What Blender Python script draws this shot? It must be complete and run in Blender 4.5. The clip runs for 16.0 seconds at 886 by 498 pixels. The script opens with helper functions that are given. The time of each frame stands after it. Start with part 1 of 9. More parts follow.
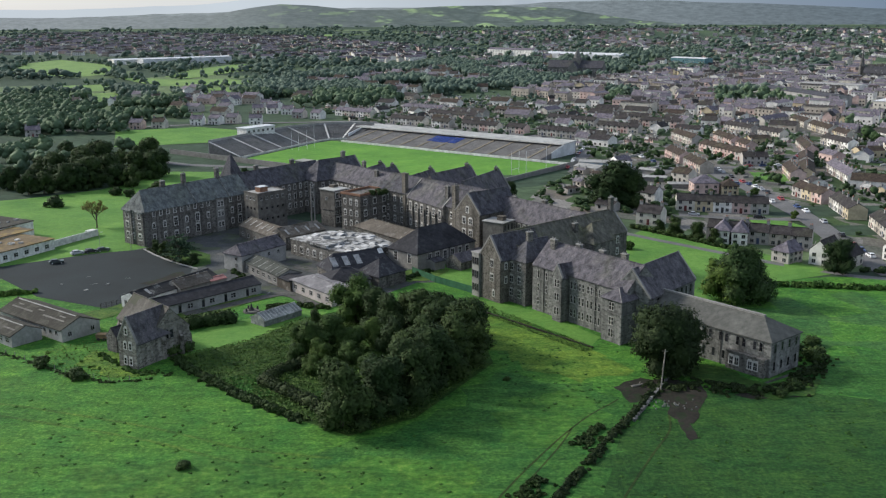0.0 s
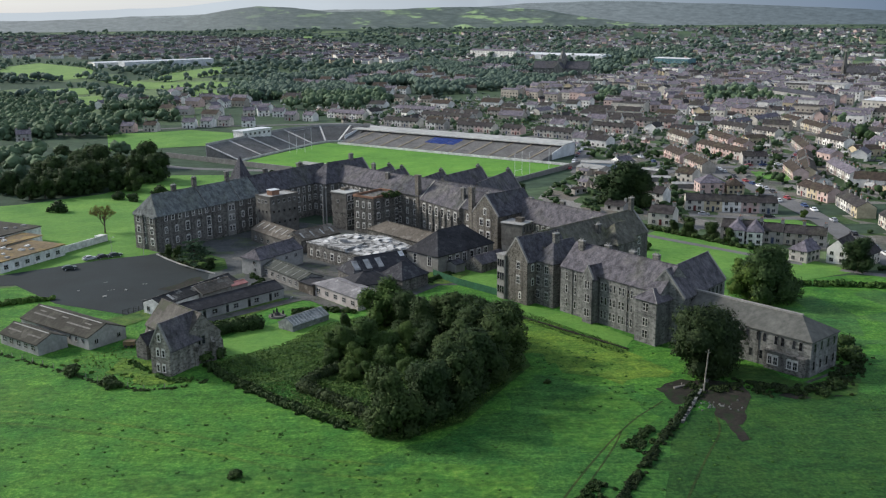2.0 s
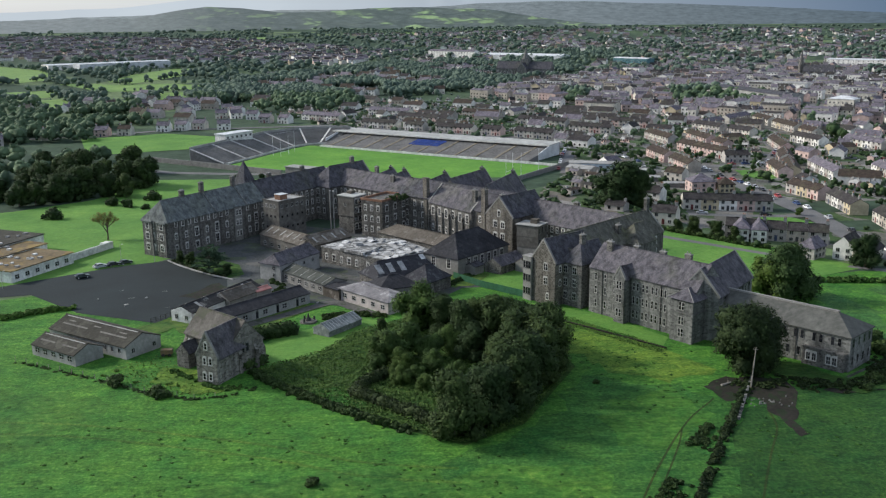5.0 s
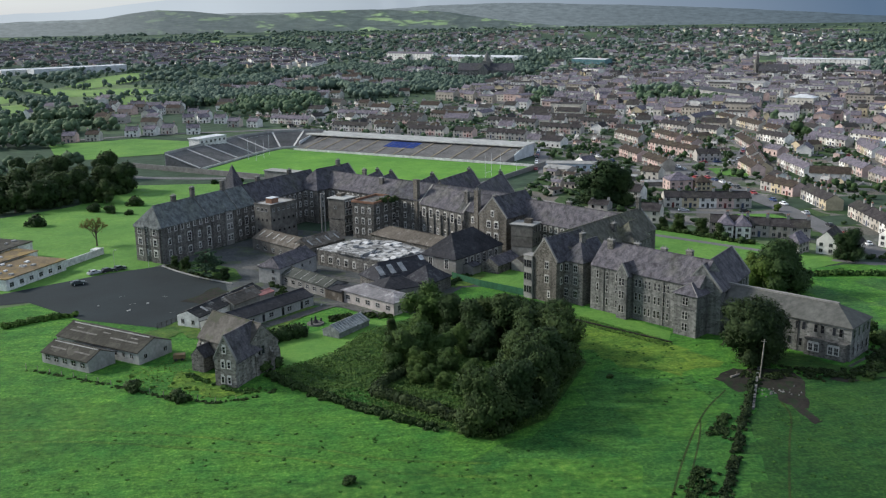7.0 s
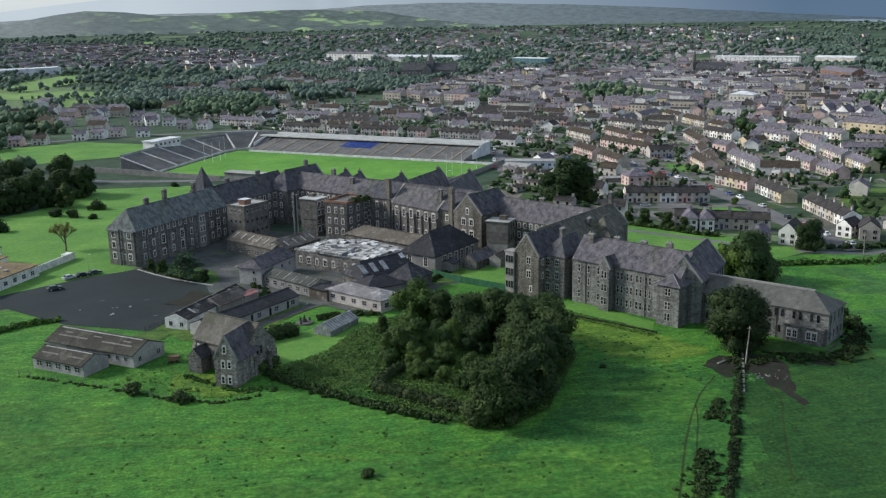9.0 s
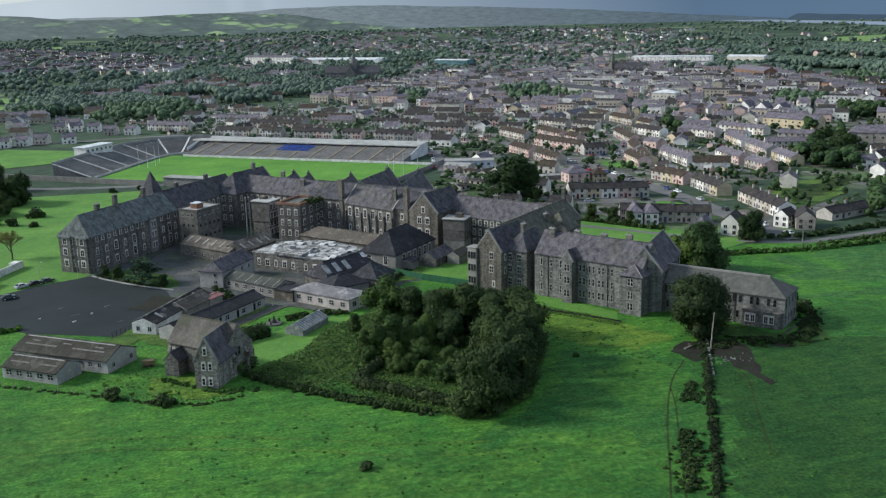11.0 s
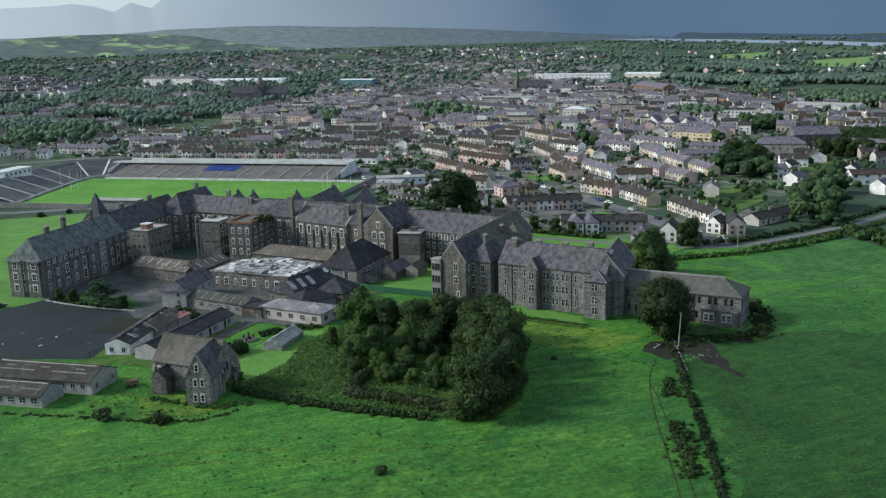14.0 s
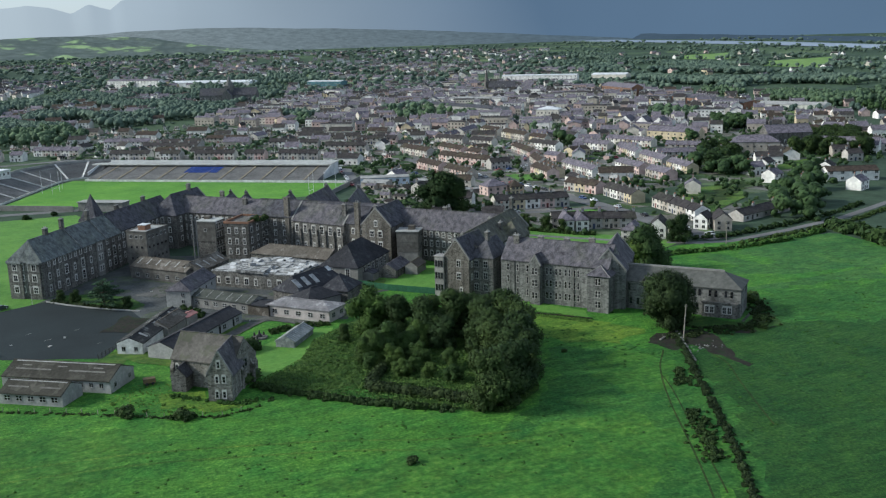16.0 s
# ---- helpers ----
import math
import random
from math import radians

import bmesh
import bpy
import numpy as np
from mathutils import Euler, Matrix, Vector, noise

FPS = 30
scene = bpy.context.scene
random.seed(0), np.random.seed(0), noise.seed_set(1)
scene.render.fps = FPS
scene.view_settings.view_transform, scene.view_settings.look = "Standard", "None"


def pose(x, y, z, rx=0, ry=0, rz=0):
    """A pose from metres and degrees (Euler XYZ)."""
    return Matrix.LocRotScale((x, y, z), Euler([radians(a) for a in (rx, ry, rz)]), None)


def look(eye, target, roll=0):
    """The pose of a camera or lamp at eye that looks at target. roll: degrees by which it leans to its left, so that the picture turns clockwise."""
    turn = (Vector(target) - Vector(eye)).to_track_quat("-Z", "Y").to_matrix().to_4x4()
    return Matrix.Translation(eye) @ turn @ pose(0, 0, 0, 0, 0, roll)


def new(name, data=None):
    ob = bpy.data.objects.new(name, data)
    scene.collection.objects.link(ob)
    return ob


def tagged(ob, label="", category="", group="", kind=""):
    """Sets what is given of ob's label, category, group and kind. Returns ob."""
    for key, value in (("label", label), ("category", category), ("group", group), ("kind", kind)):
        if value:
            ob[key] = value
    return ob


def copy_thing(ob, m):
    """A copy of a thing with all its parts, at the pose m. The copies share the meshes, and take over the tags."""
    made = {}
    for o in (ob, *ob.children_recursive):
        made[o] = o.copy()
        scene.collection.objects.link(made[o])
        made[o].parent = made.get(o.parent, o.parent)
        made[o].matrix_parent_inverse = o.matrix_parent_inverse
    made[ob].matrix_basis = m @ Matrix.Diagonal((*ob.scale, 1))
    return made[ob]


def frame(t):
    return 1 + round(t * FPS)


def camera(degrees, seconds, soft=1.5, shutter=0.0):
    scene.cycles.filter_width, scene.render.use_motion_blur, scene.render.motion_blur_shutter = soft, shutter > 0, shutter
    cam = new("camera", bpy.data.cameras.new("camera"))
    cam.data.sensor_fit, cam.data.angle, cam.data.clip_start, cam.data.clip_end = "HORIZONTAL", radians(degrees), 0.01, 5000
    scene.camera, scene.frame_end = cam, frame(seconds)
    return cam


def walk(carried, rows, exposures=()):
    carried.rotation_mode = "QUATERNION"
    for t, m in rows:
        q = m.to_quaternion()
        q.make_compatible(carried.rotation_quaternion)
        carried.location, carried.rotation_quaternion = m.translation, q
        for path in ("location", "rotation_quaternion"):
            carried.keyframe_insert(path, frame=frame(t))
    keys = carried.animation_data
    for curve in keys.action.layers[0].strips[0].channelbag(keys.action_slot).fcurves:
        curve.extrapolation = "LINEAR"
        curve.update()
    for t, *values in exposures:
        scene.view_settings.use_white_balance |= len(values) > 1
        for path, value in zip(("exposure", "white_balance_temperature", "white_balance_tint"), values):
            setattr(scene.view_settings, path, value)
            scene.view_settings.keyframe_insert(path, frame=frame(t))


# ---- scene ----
cam = camera(49.0, 16.0, soft=1.25)
PATH = [
    (0, (-1.274, -1.820, 74.080), (-1.268, 0.473, 73.521), -0.3),
    (0.5, (-4.336, -1.126, 73.853), (-4.324, 1.167, 73.296), -0.3),
    (1, (-7.324, -0.563, 73.815), (-7.304, 1.730, 73.258), -0.4),
    (1.5, (-10.576, -0.055, 73.840), (-10.539, 2.237, 73.283), -0.4),
    (2, (-13.979, 0.255, 73.979), (-13.917, 2.548, 73.423), -0.5),
    (2.5, (-17.517, 0.544, 74.200), (-17.429, 2.836, 73.643), -0.5),
    (3, (-20.866, 0.821, 74.406), (-20.755, 3.113, 73.849), -0.6),
    (3.5, (-24.240, 0.892, 74.610), (-24.112, 3.181, 74.053), -0.6),
    (4, (-27.673, 0.893, 74.788), (-27.529, 3.182, 74.230), -0.6),
    (6.5, (-44.309, -0.820, 75.627), (-44.045, 1.458, 75.073), -0.8),
    (7, (-47.539, -1.270, 75.718), (-47.244, 1.005, 75.164), -0.9),
    (7.5, (-50.864, -1.833, 75.844), (-50.534, 0.437, 75.290), -0.9),
    (8, (-54.193, -2.336, 76.019), (-53.826, -0.072, 75.463), -1),
    (8.5, (-57.451, -2.883, 76.144), (-57.045, -0.625, 75.587), -1),
    (9, (-60.758, -3.187, 76.219), (-60.311, -0.938, 75.662), -1.1),
    (11.5, (-77.298, -4.302, 75.955), (-76.608, -2.115, 75.400), -1.5),
    (12, (-80.690, -4.498, 75.940), (-79.953, -2.326, 75.384), -1.6),
    (12.5, (-84.112, -4.412, 75.844), (-83.333, -2.254, 75.289), -1.6),
    (13, (-87.477, -4.374, 75.908), (-86.659, -2.227, 75.374), -1.6),
    (13.5, (-90.885, -4.275, 76.019), (-90.034, -2.135, 75.503), -1.6),
    (14, (-94.188, -3.975, 76.038), (-93.308, -1.848, 75.522), -1.6),
    (14.5, (-97.382, -3.879, 76.075), (-96.476, -1.762, 75.559), -1.7),
    (15, (-100.574, -3.666, 76.112), (-99.646, -1.559, 75.597), -1.7),
    (15.5, (-103.643, -3.293, 76.012), (-102.697, -1.194, 75.496), -1.7),
    (16, (-106.789, -3.142, 76.018), (-105.824, -1.051, 75.503), -1.7),
]
walk(cam, [(t, look(eye, target, roll)) for t, eye, target, roll in PATH], [(0, 0.26, 6280, 10), (7, 0.22, 6180, 9), (14.5, 0.18, 5930, 4)])

# ---- world, sun ----
SUN_AZ, SUN_EL = radians(-66), radians(30)      # clockwise from +y; behind the buildings, to the west
world = bpy.data.worlds.new("world")
scene.world = world
world.use_nodes = True
wn = world.node_tree
sky = wn.nodes.new("ShaderNodeTexSky")
sky.sky_type, sky.sun_disc = "NISHITA", False
sky.sun_elevation, sky.sun_rotation = SUN_EL, SUN_AZ
sky.air_density, sky.dust_density, sky.ozone_density = 1.0, 1.0, 2.0
veil = wn.nodes.new("ShaderNodeMix")            # a thin even cloud cover over the sky
veil.data_type = "RGBA"
veil.inputs[0].default_value = 0.55
veil.inputs[7].default_value = (5.4, 6.0, 6.9, 1)
wn.links.new(sky.outputs[0], veil.inputs[6])
wn.nodes["Background"].inputs[1].default_value = 0.113
wn.links.new(veil.outputs[2], wn.nodes["Background"].inputs[0])
sun_data = bpy.data.lights.new("sun", "SUN")
sun_data.energy, sun_data.angle, sun_data.color = 4.0, radians(10), (1.0, 0.93, 0.82)
sun = new("sun", sun_data)
sun_dir = Vector((math.sin(SUN_AZ) * math.cos(SUN_EL), math.cos(SUN_AZ) * math.cos(SUN_EL), math.sin(SUN_EL)))
sun.matrix_world = look(sun_dir * 300, (0, 0, 0))


# ---- materials ----
def nodes_of(name):
    m = bpy.data.materials.new(name)
    m.use_nodes = True
    t = m.node_tree
    return m, t, t.nodes["Principled BSDF"]


def noise_tex(t, scale, detail=4.0, rough=0.6, vec=None):
    n = t.nodes.new("ShaderNodeTexNoise")
    n.inputs["Scale"].default_value = scale
    n.inputs["Detail"].default_value = detail
    n.inputs["Roughness"].default_value = rough
    if vec is not None:
        t.links.new(vec, n.inputs["Vector"])
    return n.outputs["Fac"]


def ramp(t, fac, stops):
    r = t.nodes.new("ShaderNodeValToRGB")
    while len(r.color_ramp.elements) < len(stops):
        r.color_ramp.elements.new(0.5)
    for e, (p, c) in zip(r.color_ramp.elements, stops):
        e.position, e.color = p, (*c, 1)
    t.links.new(fac, r.inputs[0])
    return r.outputs[0]


def mix(t, fac, a, b, kind="MIX"):
    n = t.nodes.new("ShaderNodeMix")
    n.data_type, n.blend_type = "RGBA", kind
    for sock, val in ((n.inputs[0], fac), (n.inputs[6], a), (n.inputs[7], b)):
        if isinstance(val, (int, float)):
            sock.default_value = val
        elif isinstance(val, tuple):
            sock.default_value = (*val, 1)
        else:
            t.links.new(val, sock)
    return n.outputs[2]


def bump(t, bsdf, height, strength, dist):
    b = t.nodes.new("ShaderNodeBump")
    b.inputs["Strength"].default_value, b.inputs["Distance"].default_value = strength, dist
    t.links.new(height, b.inputs["Height"])
    t.links.new(b.outputs[0], bsdf.inputs["Normal"])


def place(t):
    return t.nodes.new("ShaderNodeNewGeometry").outputs["Position"]


def grey_to(t, fac, lo, hi):
    return ramp(t, fac, [(0.3, (lo,) * 3), (0.7, (hi,) * 3)])


def surf(name, c1, c2, rough=0.85, fine=2.0, broad=0.12, bump_s=0.25, vary=0.0, spec=0.25, metal=0.0, island=0.0):
    """A plain weathered surface: two colours mixed by fine grain, streaked by broad stains."""
    m, t, b = nodes_of(name)
    pos = place(t)
    f = noise_tex(t, fine, 5.0, 0.65, pos)
    col = ramp(t, f, [(0.3, c1), (0.72, c2)])
    g = noise_tex(t, broad, 3.0, 0.6, pos)
    col = mix(t, 1.0, col, grey_to(t, g, 0.72, 1.18), "MULTIPLY")
    for amount, socket in ((vary, "ob"), (island, "is")):
        if amount:
            if socket == "ob":
                r = t.nodes.new("ShaderNodeObjectInfo").outputs["Random"]
            else:
                r = t.nodes.new("ShaderNodeNewGeometry").outputs["Random Per Island"]
            col = mix(t, 1.0, col, ramp(t, r, [(0.0, (1 - amount,) * 3), (1.0, (1 + amount,) * 3)]), "MULTIPLY")
    t.links.new(col, b.inputs["Base Color"])
    b.inputs["Roughness"].default_value, b.inputs["Metallic"].default_value = rough, metal
    b.inputs["Specular IOR Level"].default_value = spec
    if bump_s:
        bump(t, b, f, bump_s, 0.05)
    return m


def stone_mat(name, dark, light, mortar, cells=1.6):
    m, t, b = nodes_of(name)
    pos = place(t)
    mp = t.nodes.new("ShaderNodeMapping")
    mp.inputs["Scale"].default_value = (1, 1, 1.7)
    t.links.new(pos, mp.inputs[0])
    v = t.nodes.new("ShaderNodeTexVoronoi")
    v.inputs["Scale"].default_value = cells
    t.links.new(mp.outputs[0], v.inputs["Vector"])
    sep = t.nodes.new("ShaderNodeSeparateColor")
    t.links.new(v.outputs["Color"], sep.inputs[0])
    col = ramp(t, sep.outputs[0], [(0.0, dark), (0.55, tuple((a + c) / 2 for a, c in zip(dark, light))), (1.0, light)])
    e = t.nodes.new("ShaderNodeTexVoronoi")
    e.feature = "DISTANCE_TO_EDGE"
    e.inputs["Scale"].default_value = cells
    t.links.new(mp.outputs[0], e.inputs["Vector"])
    joint = ramp(t, e.outputs["Distance"], [(0.02, (1, 1, 1)), (0.07, (0, 0, 0))])
    col = mix(t, joint, col, mortar)
    streak = t.nodes.new("ShaderNodeMapping")
    streak.inputs["Scale"].default_value = (0.6, 0.6, 0.07)
    t.links.new(pos, streak.inputs[0])
    st = noise_tex(t, 1.0, 4.0, 0.6, streak.outputs[0])
    col = mix(t, 1.0, col, grey_to(t, st, 0.46, 1.28), "MULTIPLY")
    t.links.new(col, b.inputs["Base Color"])
    b.inputs["Roughness"].default_value = 0.9
    b.inputs["Specular IOR Level"].default_value = 0.2
    bump(t, b, e.outputs["Distance"], 0.5, 0.06)
    return m


def slate_mat(name, c1, c2, moss=(0.09, 0.10, 0.05), moss_amount=0.35, course=3.2):
    m, t, b = nodes_of(name)
    pos = place(t)
    w = t.nodes.new("ShaderNodeTexWave")
    w.wave_type, w.bands_direction, w.wave_profile = "BANDS", "Z", "SAW"
    w.inputs["Scale"].default_value = course
    w.inputs["Distortion"].default_value = 0.3
    t.links.new(pos, w.inputs["Vector"])
    f = noise_tex(t, 3.0, 4.0, 0.6, pos)
    col = ramp(t, f, [(0.3, c1), (0.7, c2)])
    g = noise_tex(t, 0.11, 4.0, 0.65, pos)
    col = mix(t, ramp(t, g, [(0.5, (0, 0, 0)), (0.75, (moss_amount,) * 3)]), col, moss)
    streak = t.nodes.new("ShaderNodeMapping")
    streak.inputs["Scale"].default_value = (0.8, 0.8, 0.08)
    t.links.new(pos, streak.inputs[0])
    st = noise_tex(t, 1.0, 4.0, 0.6, streak.outputs[0])
    col = mix(t, 1.0, col, ramp(t, st, [(0.3, (0.55,) * 3), (0.5, (1.0,) * 3), (0.72, (1.4,) * 3)]), "MULTIPLY")
    stain = noise_tex(t, 0.42, 5.0, 0.7, pos)
    col = mix(t, 1.0, col, ramp(t, stain, [(0.34, (0.6, 0.6, 0.62)), (0.5, (1.0,) * 3), (0.7, (1.25, 1.22, 1.18))]), "MULTIPLY")
    col = mix(t, 1.0, col, ramp(t, w.outputs["Fac"], [(0.0, (0.8,) * 3), (0.2, (1.0,) * 3)]), "MULTIPLY")
    t.links.new(col, b.inputs["Base Color"])
    b.inputs["Roughness"].default_value = 0.8
    b.inputs["Specular IOR Level"].default_value = 0.12
    bump(t, b, w.outputs["Fac"], 0.35, 0.04)
    return m


def leaf_mat(name, c1, c2, broad=0.6, vary=True, speck=1.0):
    m, t, b = nodes_of(name)
    pos = place(t)
    r = t.nodes.new("ShaderNodeNewGeometry").outputs["Random Per Island"]
    between = lambda k: tuple(a + (b_ - a) * k for a, b_ in zip(c1, c2))
    col = ramp(t, r, [(0.0, between(0.52 - 0.32 * speck)), (1.0, between(0.52 + 0.33 * speck))])
    g = noise_tex(t, broad, 4.0, 0.65, pos)
    col = mix(t, 1.0, col, ramp(t, g, [(0.35, (0.58, 0.66, 0.68)), (0.65, (1.26, 1.28, 1.16))]), "MULTIPLY")
    o = t.nodes.new("ShaderNodeObjectInfo").outputs["Random"]
    if vary:
        col = mix(t, 1.0, col, ramp(t, o, [(0.0, (0.75, 0.82, 0.78)), (1.0, (1.4, 1.28, 1.05))]), "MULTIPLY")
    t.links.new(col, b.inputs["Base Color"])
    b.inputs["Roughness"].default_value = 0.75
    b.inputs["Specular IOR Level"].default_value = 0.15
    return m


M_STONE = stone_mat("rubble_stone", (0.058, 0.055, 0.050), (0.175, 0.167, 0.152), (0.20, 0.193, 0.178))
M_STONE_PALE = stone_mat("grey_limestone", (0.090, 0.091, 0.085), (0.218, 0.219, 0.205), (0.195, 0.195, 0.186), 1.3)
M_STONE_BROWN = stone_mat("brown_rubble_stone", (0.075, 0.067, 0.054), (0.17, 0.153, 0.125), (0.19, 0.18, 0.17), 1.5)
M_STONE_TOWER = stone_mat("dark_brown_rubble", (0.058, 0.052, 0.044), (0.15, 0.138, 0.118), (0.185, 0.175, 0.155), 1.5)
M_TRIM = surf("limestone_trim", (0.18, 0.175, 0.163), (0.29, 0.282, 0.265), 0.85, 3.0, 0.3)
M_DRESSED = surf("dressed_limestone", (0.40, 0.39, 0.365), (0.58, 0.565, 0.53), 0.85, 3.0, 0.3)
M_ASHLAR = surf("pale_ashlar", (0.25, 0.244, 0.228), (0.38, 0.37, 0.348), 0.85, 3.0, 0.3)
M_RENDER_DARK = surf("sooty_cement_render", (0.085, 0.08, 0.072), (0.15, 0.143, 0.13), 0.9, 0.8, 0.2, 0.15)
M_SLATE = slate_mat("slate", (0.042, 0.042, 0.052), (0.10, 0.098, 0.11))
M_SLATE_PURPLE = slate_mat("purple_slate", (0.060, 0.057, 0.066), (0.132, 0.124, 0.137))
M_SLATE_TEAL = slate_mat("grey_green_slate", (0.074, 0.084, 0.086), (0.16, 0.176, 0.176), moss_amount=0.3)
M_SLATE_MOSS = slate_mat("mossy_slate", (0.075, 0.075, 0.06), (0.13, 0.125, 0.105), (0.11, 0.12, 0.05), 0.8)
M_SLATE_DARK = slate_mat("dark_slate", (0.035, 0.035, 0.042), (0.075, 0.075, 0.085), moss_amount=0.15)
M_GLASS = surf("window_glass", (0.010, 0.011, 0.013), (0.022, 0.024, 0.028), 0.12, 0.5, 0.2, 0.0, 0.5, 0.5)
M_SASH = surf("old_white_sash", (0.34, 0.34, 0.33), (0.48, 0.48, 0.46), 0.6, 4.0, 0.5, 0.0)
M_RENDER = surf("cement_render", (0.16, 0.155, 0.145), (0.25, 0.245, 0.23), 0.9, 1.2, 0.25, 0.15)
M_RENDER_PALE = surf("pale_render", (0.45, 0.44, 0.41), (0.60, 0.59, 0.56), 0.85, 1.0, 0.3, 0.1)
M_WHITE = surf("whitewash", (0.50, 0.49, 0.47), (0.76, 0.76, 0.74), 0.8, 1.0, 0.25, 0.08)
M_CONCRETE = surf("concrete", (0.24, 0.24, 0.23), (0.36, 0.355, 0.34), 0.9, 1.5, 0.2, 0.15)
M_RENDER_PINK = surf("pinkish_render", (0.34, 0.305, 0.285), (0.48, 0.435, 0.41), 0.85, 1.0, 0.3, 0.1)
M_ASBESTOS = surf("weathered_sheet_roof", (0.10, 0.095, 0.085), (0.19, 0.18, 0.165), 0.9, 1.2, 0.2, 0.2)


def patched_mat(name, c1, c2, patch, scale=0.22, cut=0.56, lines=0.0):
    """An old sheet or felt roof: grimy ground colour with ragged paler sheets."""
    m, t, b = nodes_of(name)
    pos = place(t)
    f = noise_tex(t, 1.3, 5.0, 0.7, pos)
    col = ramp(t, f, [(0.3, c1), (0.72, c2)])
    v = t.nodes.new("ShaderNodeTexVoronoi")
    v.distance, v.inputs["Scale"].default_value = "CHEBYCHEV", scale * 2.2
    t.links.new(pos, v.inputs["Vector"])
    sep = t.nodes.new("ShaderNodeSeparateColor")
    t.links.new(v.outputs["Color"], sep.inputs[0])
    g = noise_tex(t, scale * 5, 4.0, 0.7, pos)
    p = mix(t, 0.5, sep.outputs[0], g)
    col = mix(t, ramp(t, p, [(cut, (0, 0, 0)), (cut + 0.10, (0.8,) * 3)]), col, patch)
    q = noise_tex(t, 0.18, 3.0, 0.6, pos)
    col = mix(t, 1.0, col, grey_to(t, q, 0.65, 1.2), "MULTIPLY")
    t.links.new(col, b.inputs["Base Color"])
    b.inputs["Roughness"].default_value, b.inputs["Specular IOR Level"].default_value = 0.9, 0.15
    bump(t, b, f, 0.3, 0.05)
    return m


M_SLATE_PALE = patched_mat("pale_lilac_sheet_roof", (0.13, 0.125, 0.13), (0.24, 0.23, 0.235), (0.33, 0.32, 0.32), 0.3, 0.62)
M_TIN = patched_mat("patched_tin_roof", (0.07, 0.06, 0.05), (0.15, 0.133, 0.11), (0.20, 0.185, 0.165), 0.25, 0.64)
M_MOSS_ROOF = patched_mat("mossy_sheet_roof", (0.030, 0.030, 0.024), (0.068, 0.064, 0.052), (0.088, 0.084, 0.070), 0.22, 0.6)
M_BLACK_SLATE = patched_mat("black_slate_patched", (0.022, 0.023, 0.027), (0.05, 0.05, 0.056), (0.066, 0.066, 0.07), 0.35, 0.66)
M_RAGGED = patched_mat("ragged_slate", (0.024, 0.025, 0.03), (0.055, 0.055, 0.062), (0.088, 0.088, 0.092), 0.45, 0.64)
M_WORKSHOP = patched_mat("green_grey_felt", (0.045, 0.05, 0.043), (0.085, 0.09, 0.078), (0.14, 0.145, 0.13), 0.2, 0.7)
M_CENTRE_ROOF = patched_mat("mixed_flat_roof", (0.09, 0.072, 0.05), (0.22, 0.165, 0.09), (0.25, 0.18, 0.07), 0.12, 0.56)
M_YARDGROUND = patched_mat("broken_yard_surface", (0.042, 0.047, 0.049), (0.098, 0.104, 0.104), (0.075, 0.095, 0.055), 0.06, 0.60)
M_CONCRETE_YARD = patched_mat("stained_yard_concrete", (0.07, 0.07, 0.066), (0.125, 0.122, 0.115), (0.05, 0.062, 0.04), 0.3, 0.6)
M_EARTH = patched_mat("churned_earth", (0.014, 0.0135, 0.011), (0.036, 0.032, 0.025), (0.018, 0.032, 0.013), 0.35, 0.58)
M_RUST = surf("mossy_brown_roof", (0.10, 0.085, 0.06), (0.30, 0.19, 0.075), 0.9, 0.35, 0.2, 0.2)
M_BRICK = surf("red_brick", (0.24, 0.10, 0.065), (0.36, 0.17, 0.11), 0.85, 3.0, 0.4, 0.2)
M_FELT_PALE = surf("pale_roofing_felt", (0.34, 0.34, 0.335), (0.66, 0.66, 0.66), 0.8, 0.55, 0.35, 0.2)
M_ASPHALT = surf("asphalt", (0.009, 0.015, 0.017), (0.020, 0.028, 0.030), 0.9, 2.5, 0.05, 0.15)
M_ROADGREY = surf("worn_road", (0.10, 0.10, 0.102), (0.17, 0.167, 0.165), 0.9, 1.5, 0.05, 0.1)
M_IRON = surf("dark_iron", (0.02, 0.02, 0.02), (0.05, 0.05, 0.05), 0.6, 5.0, 1.0, 0.0)
M_BARK = surf("bark", (0.05, 0.04, 0.03), (0.12, 0.10, 0.08), 0.95, 4.0, 0.5, 0.4)
M_TIMBER = surf("grey_timber", (0.20, 0.18, 0.15), (0.34, 0.31, 0.27), 0.9, 5.0, 0.5, 0.2)
M_METAL_PALE = surf("pale_metal_sheet", (0.50, 0.51, 0.52), (0.66, 0.67, 0.68), 0.5, 0.8, 0.15, 0.05)
M_ROOFSHEET = surf("pale_weathered_roof", (0.28, 0.285, 0.27), (0.42, 0.42, 0.40), 0.8, 0.6, 0.1, 0.05)
M_GREENMESH = surf("green_mesh_fence", (0.022, 0.09, 0.045), (0.04, 0.13, 0.065), 0.7, 3.0, 0.5, 0.0)


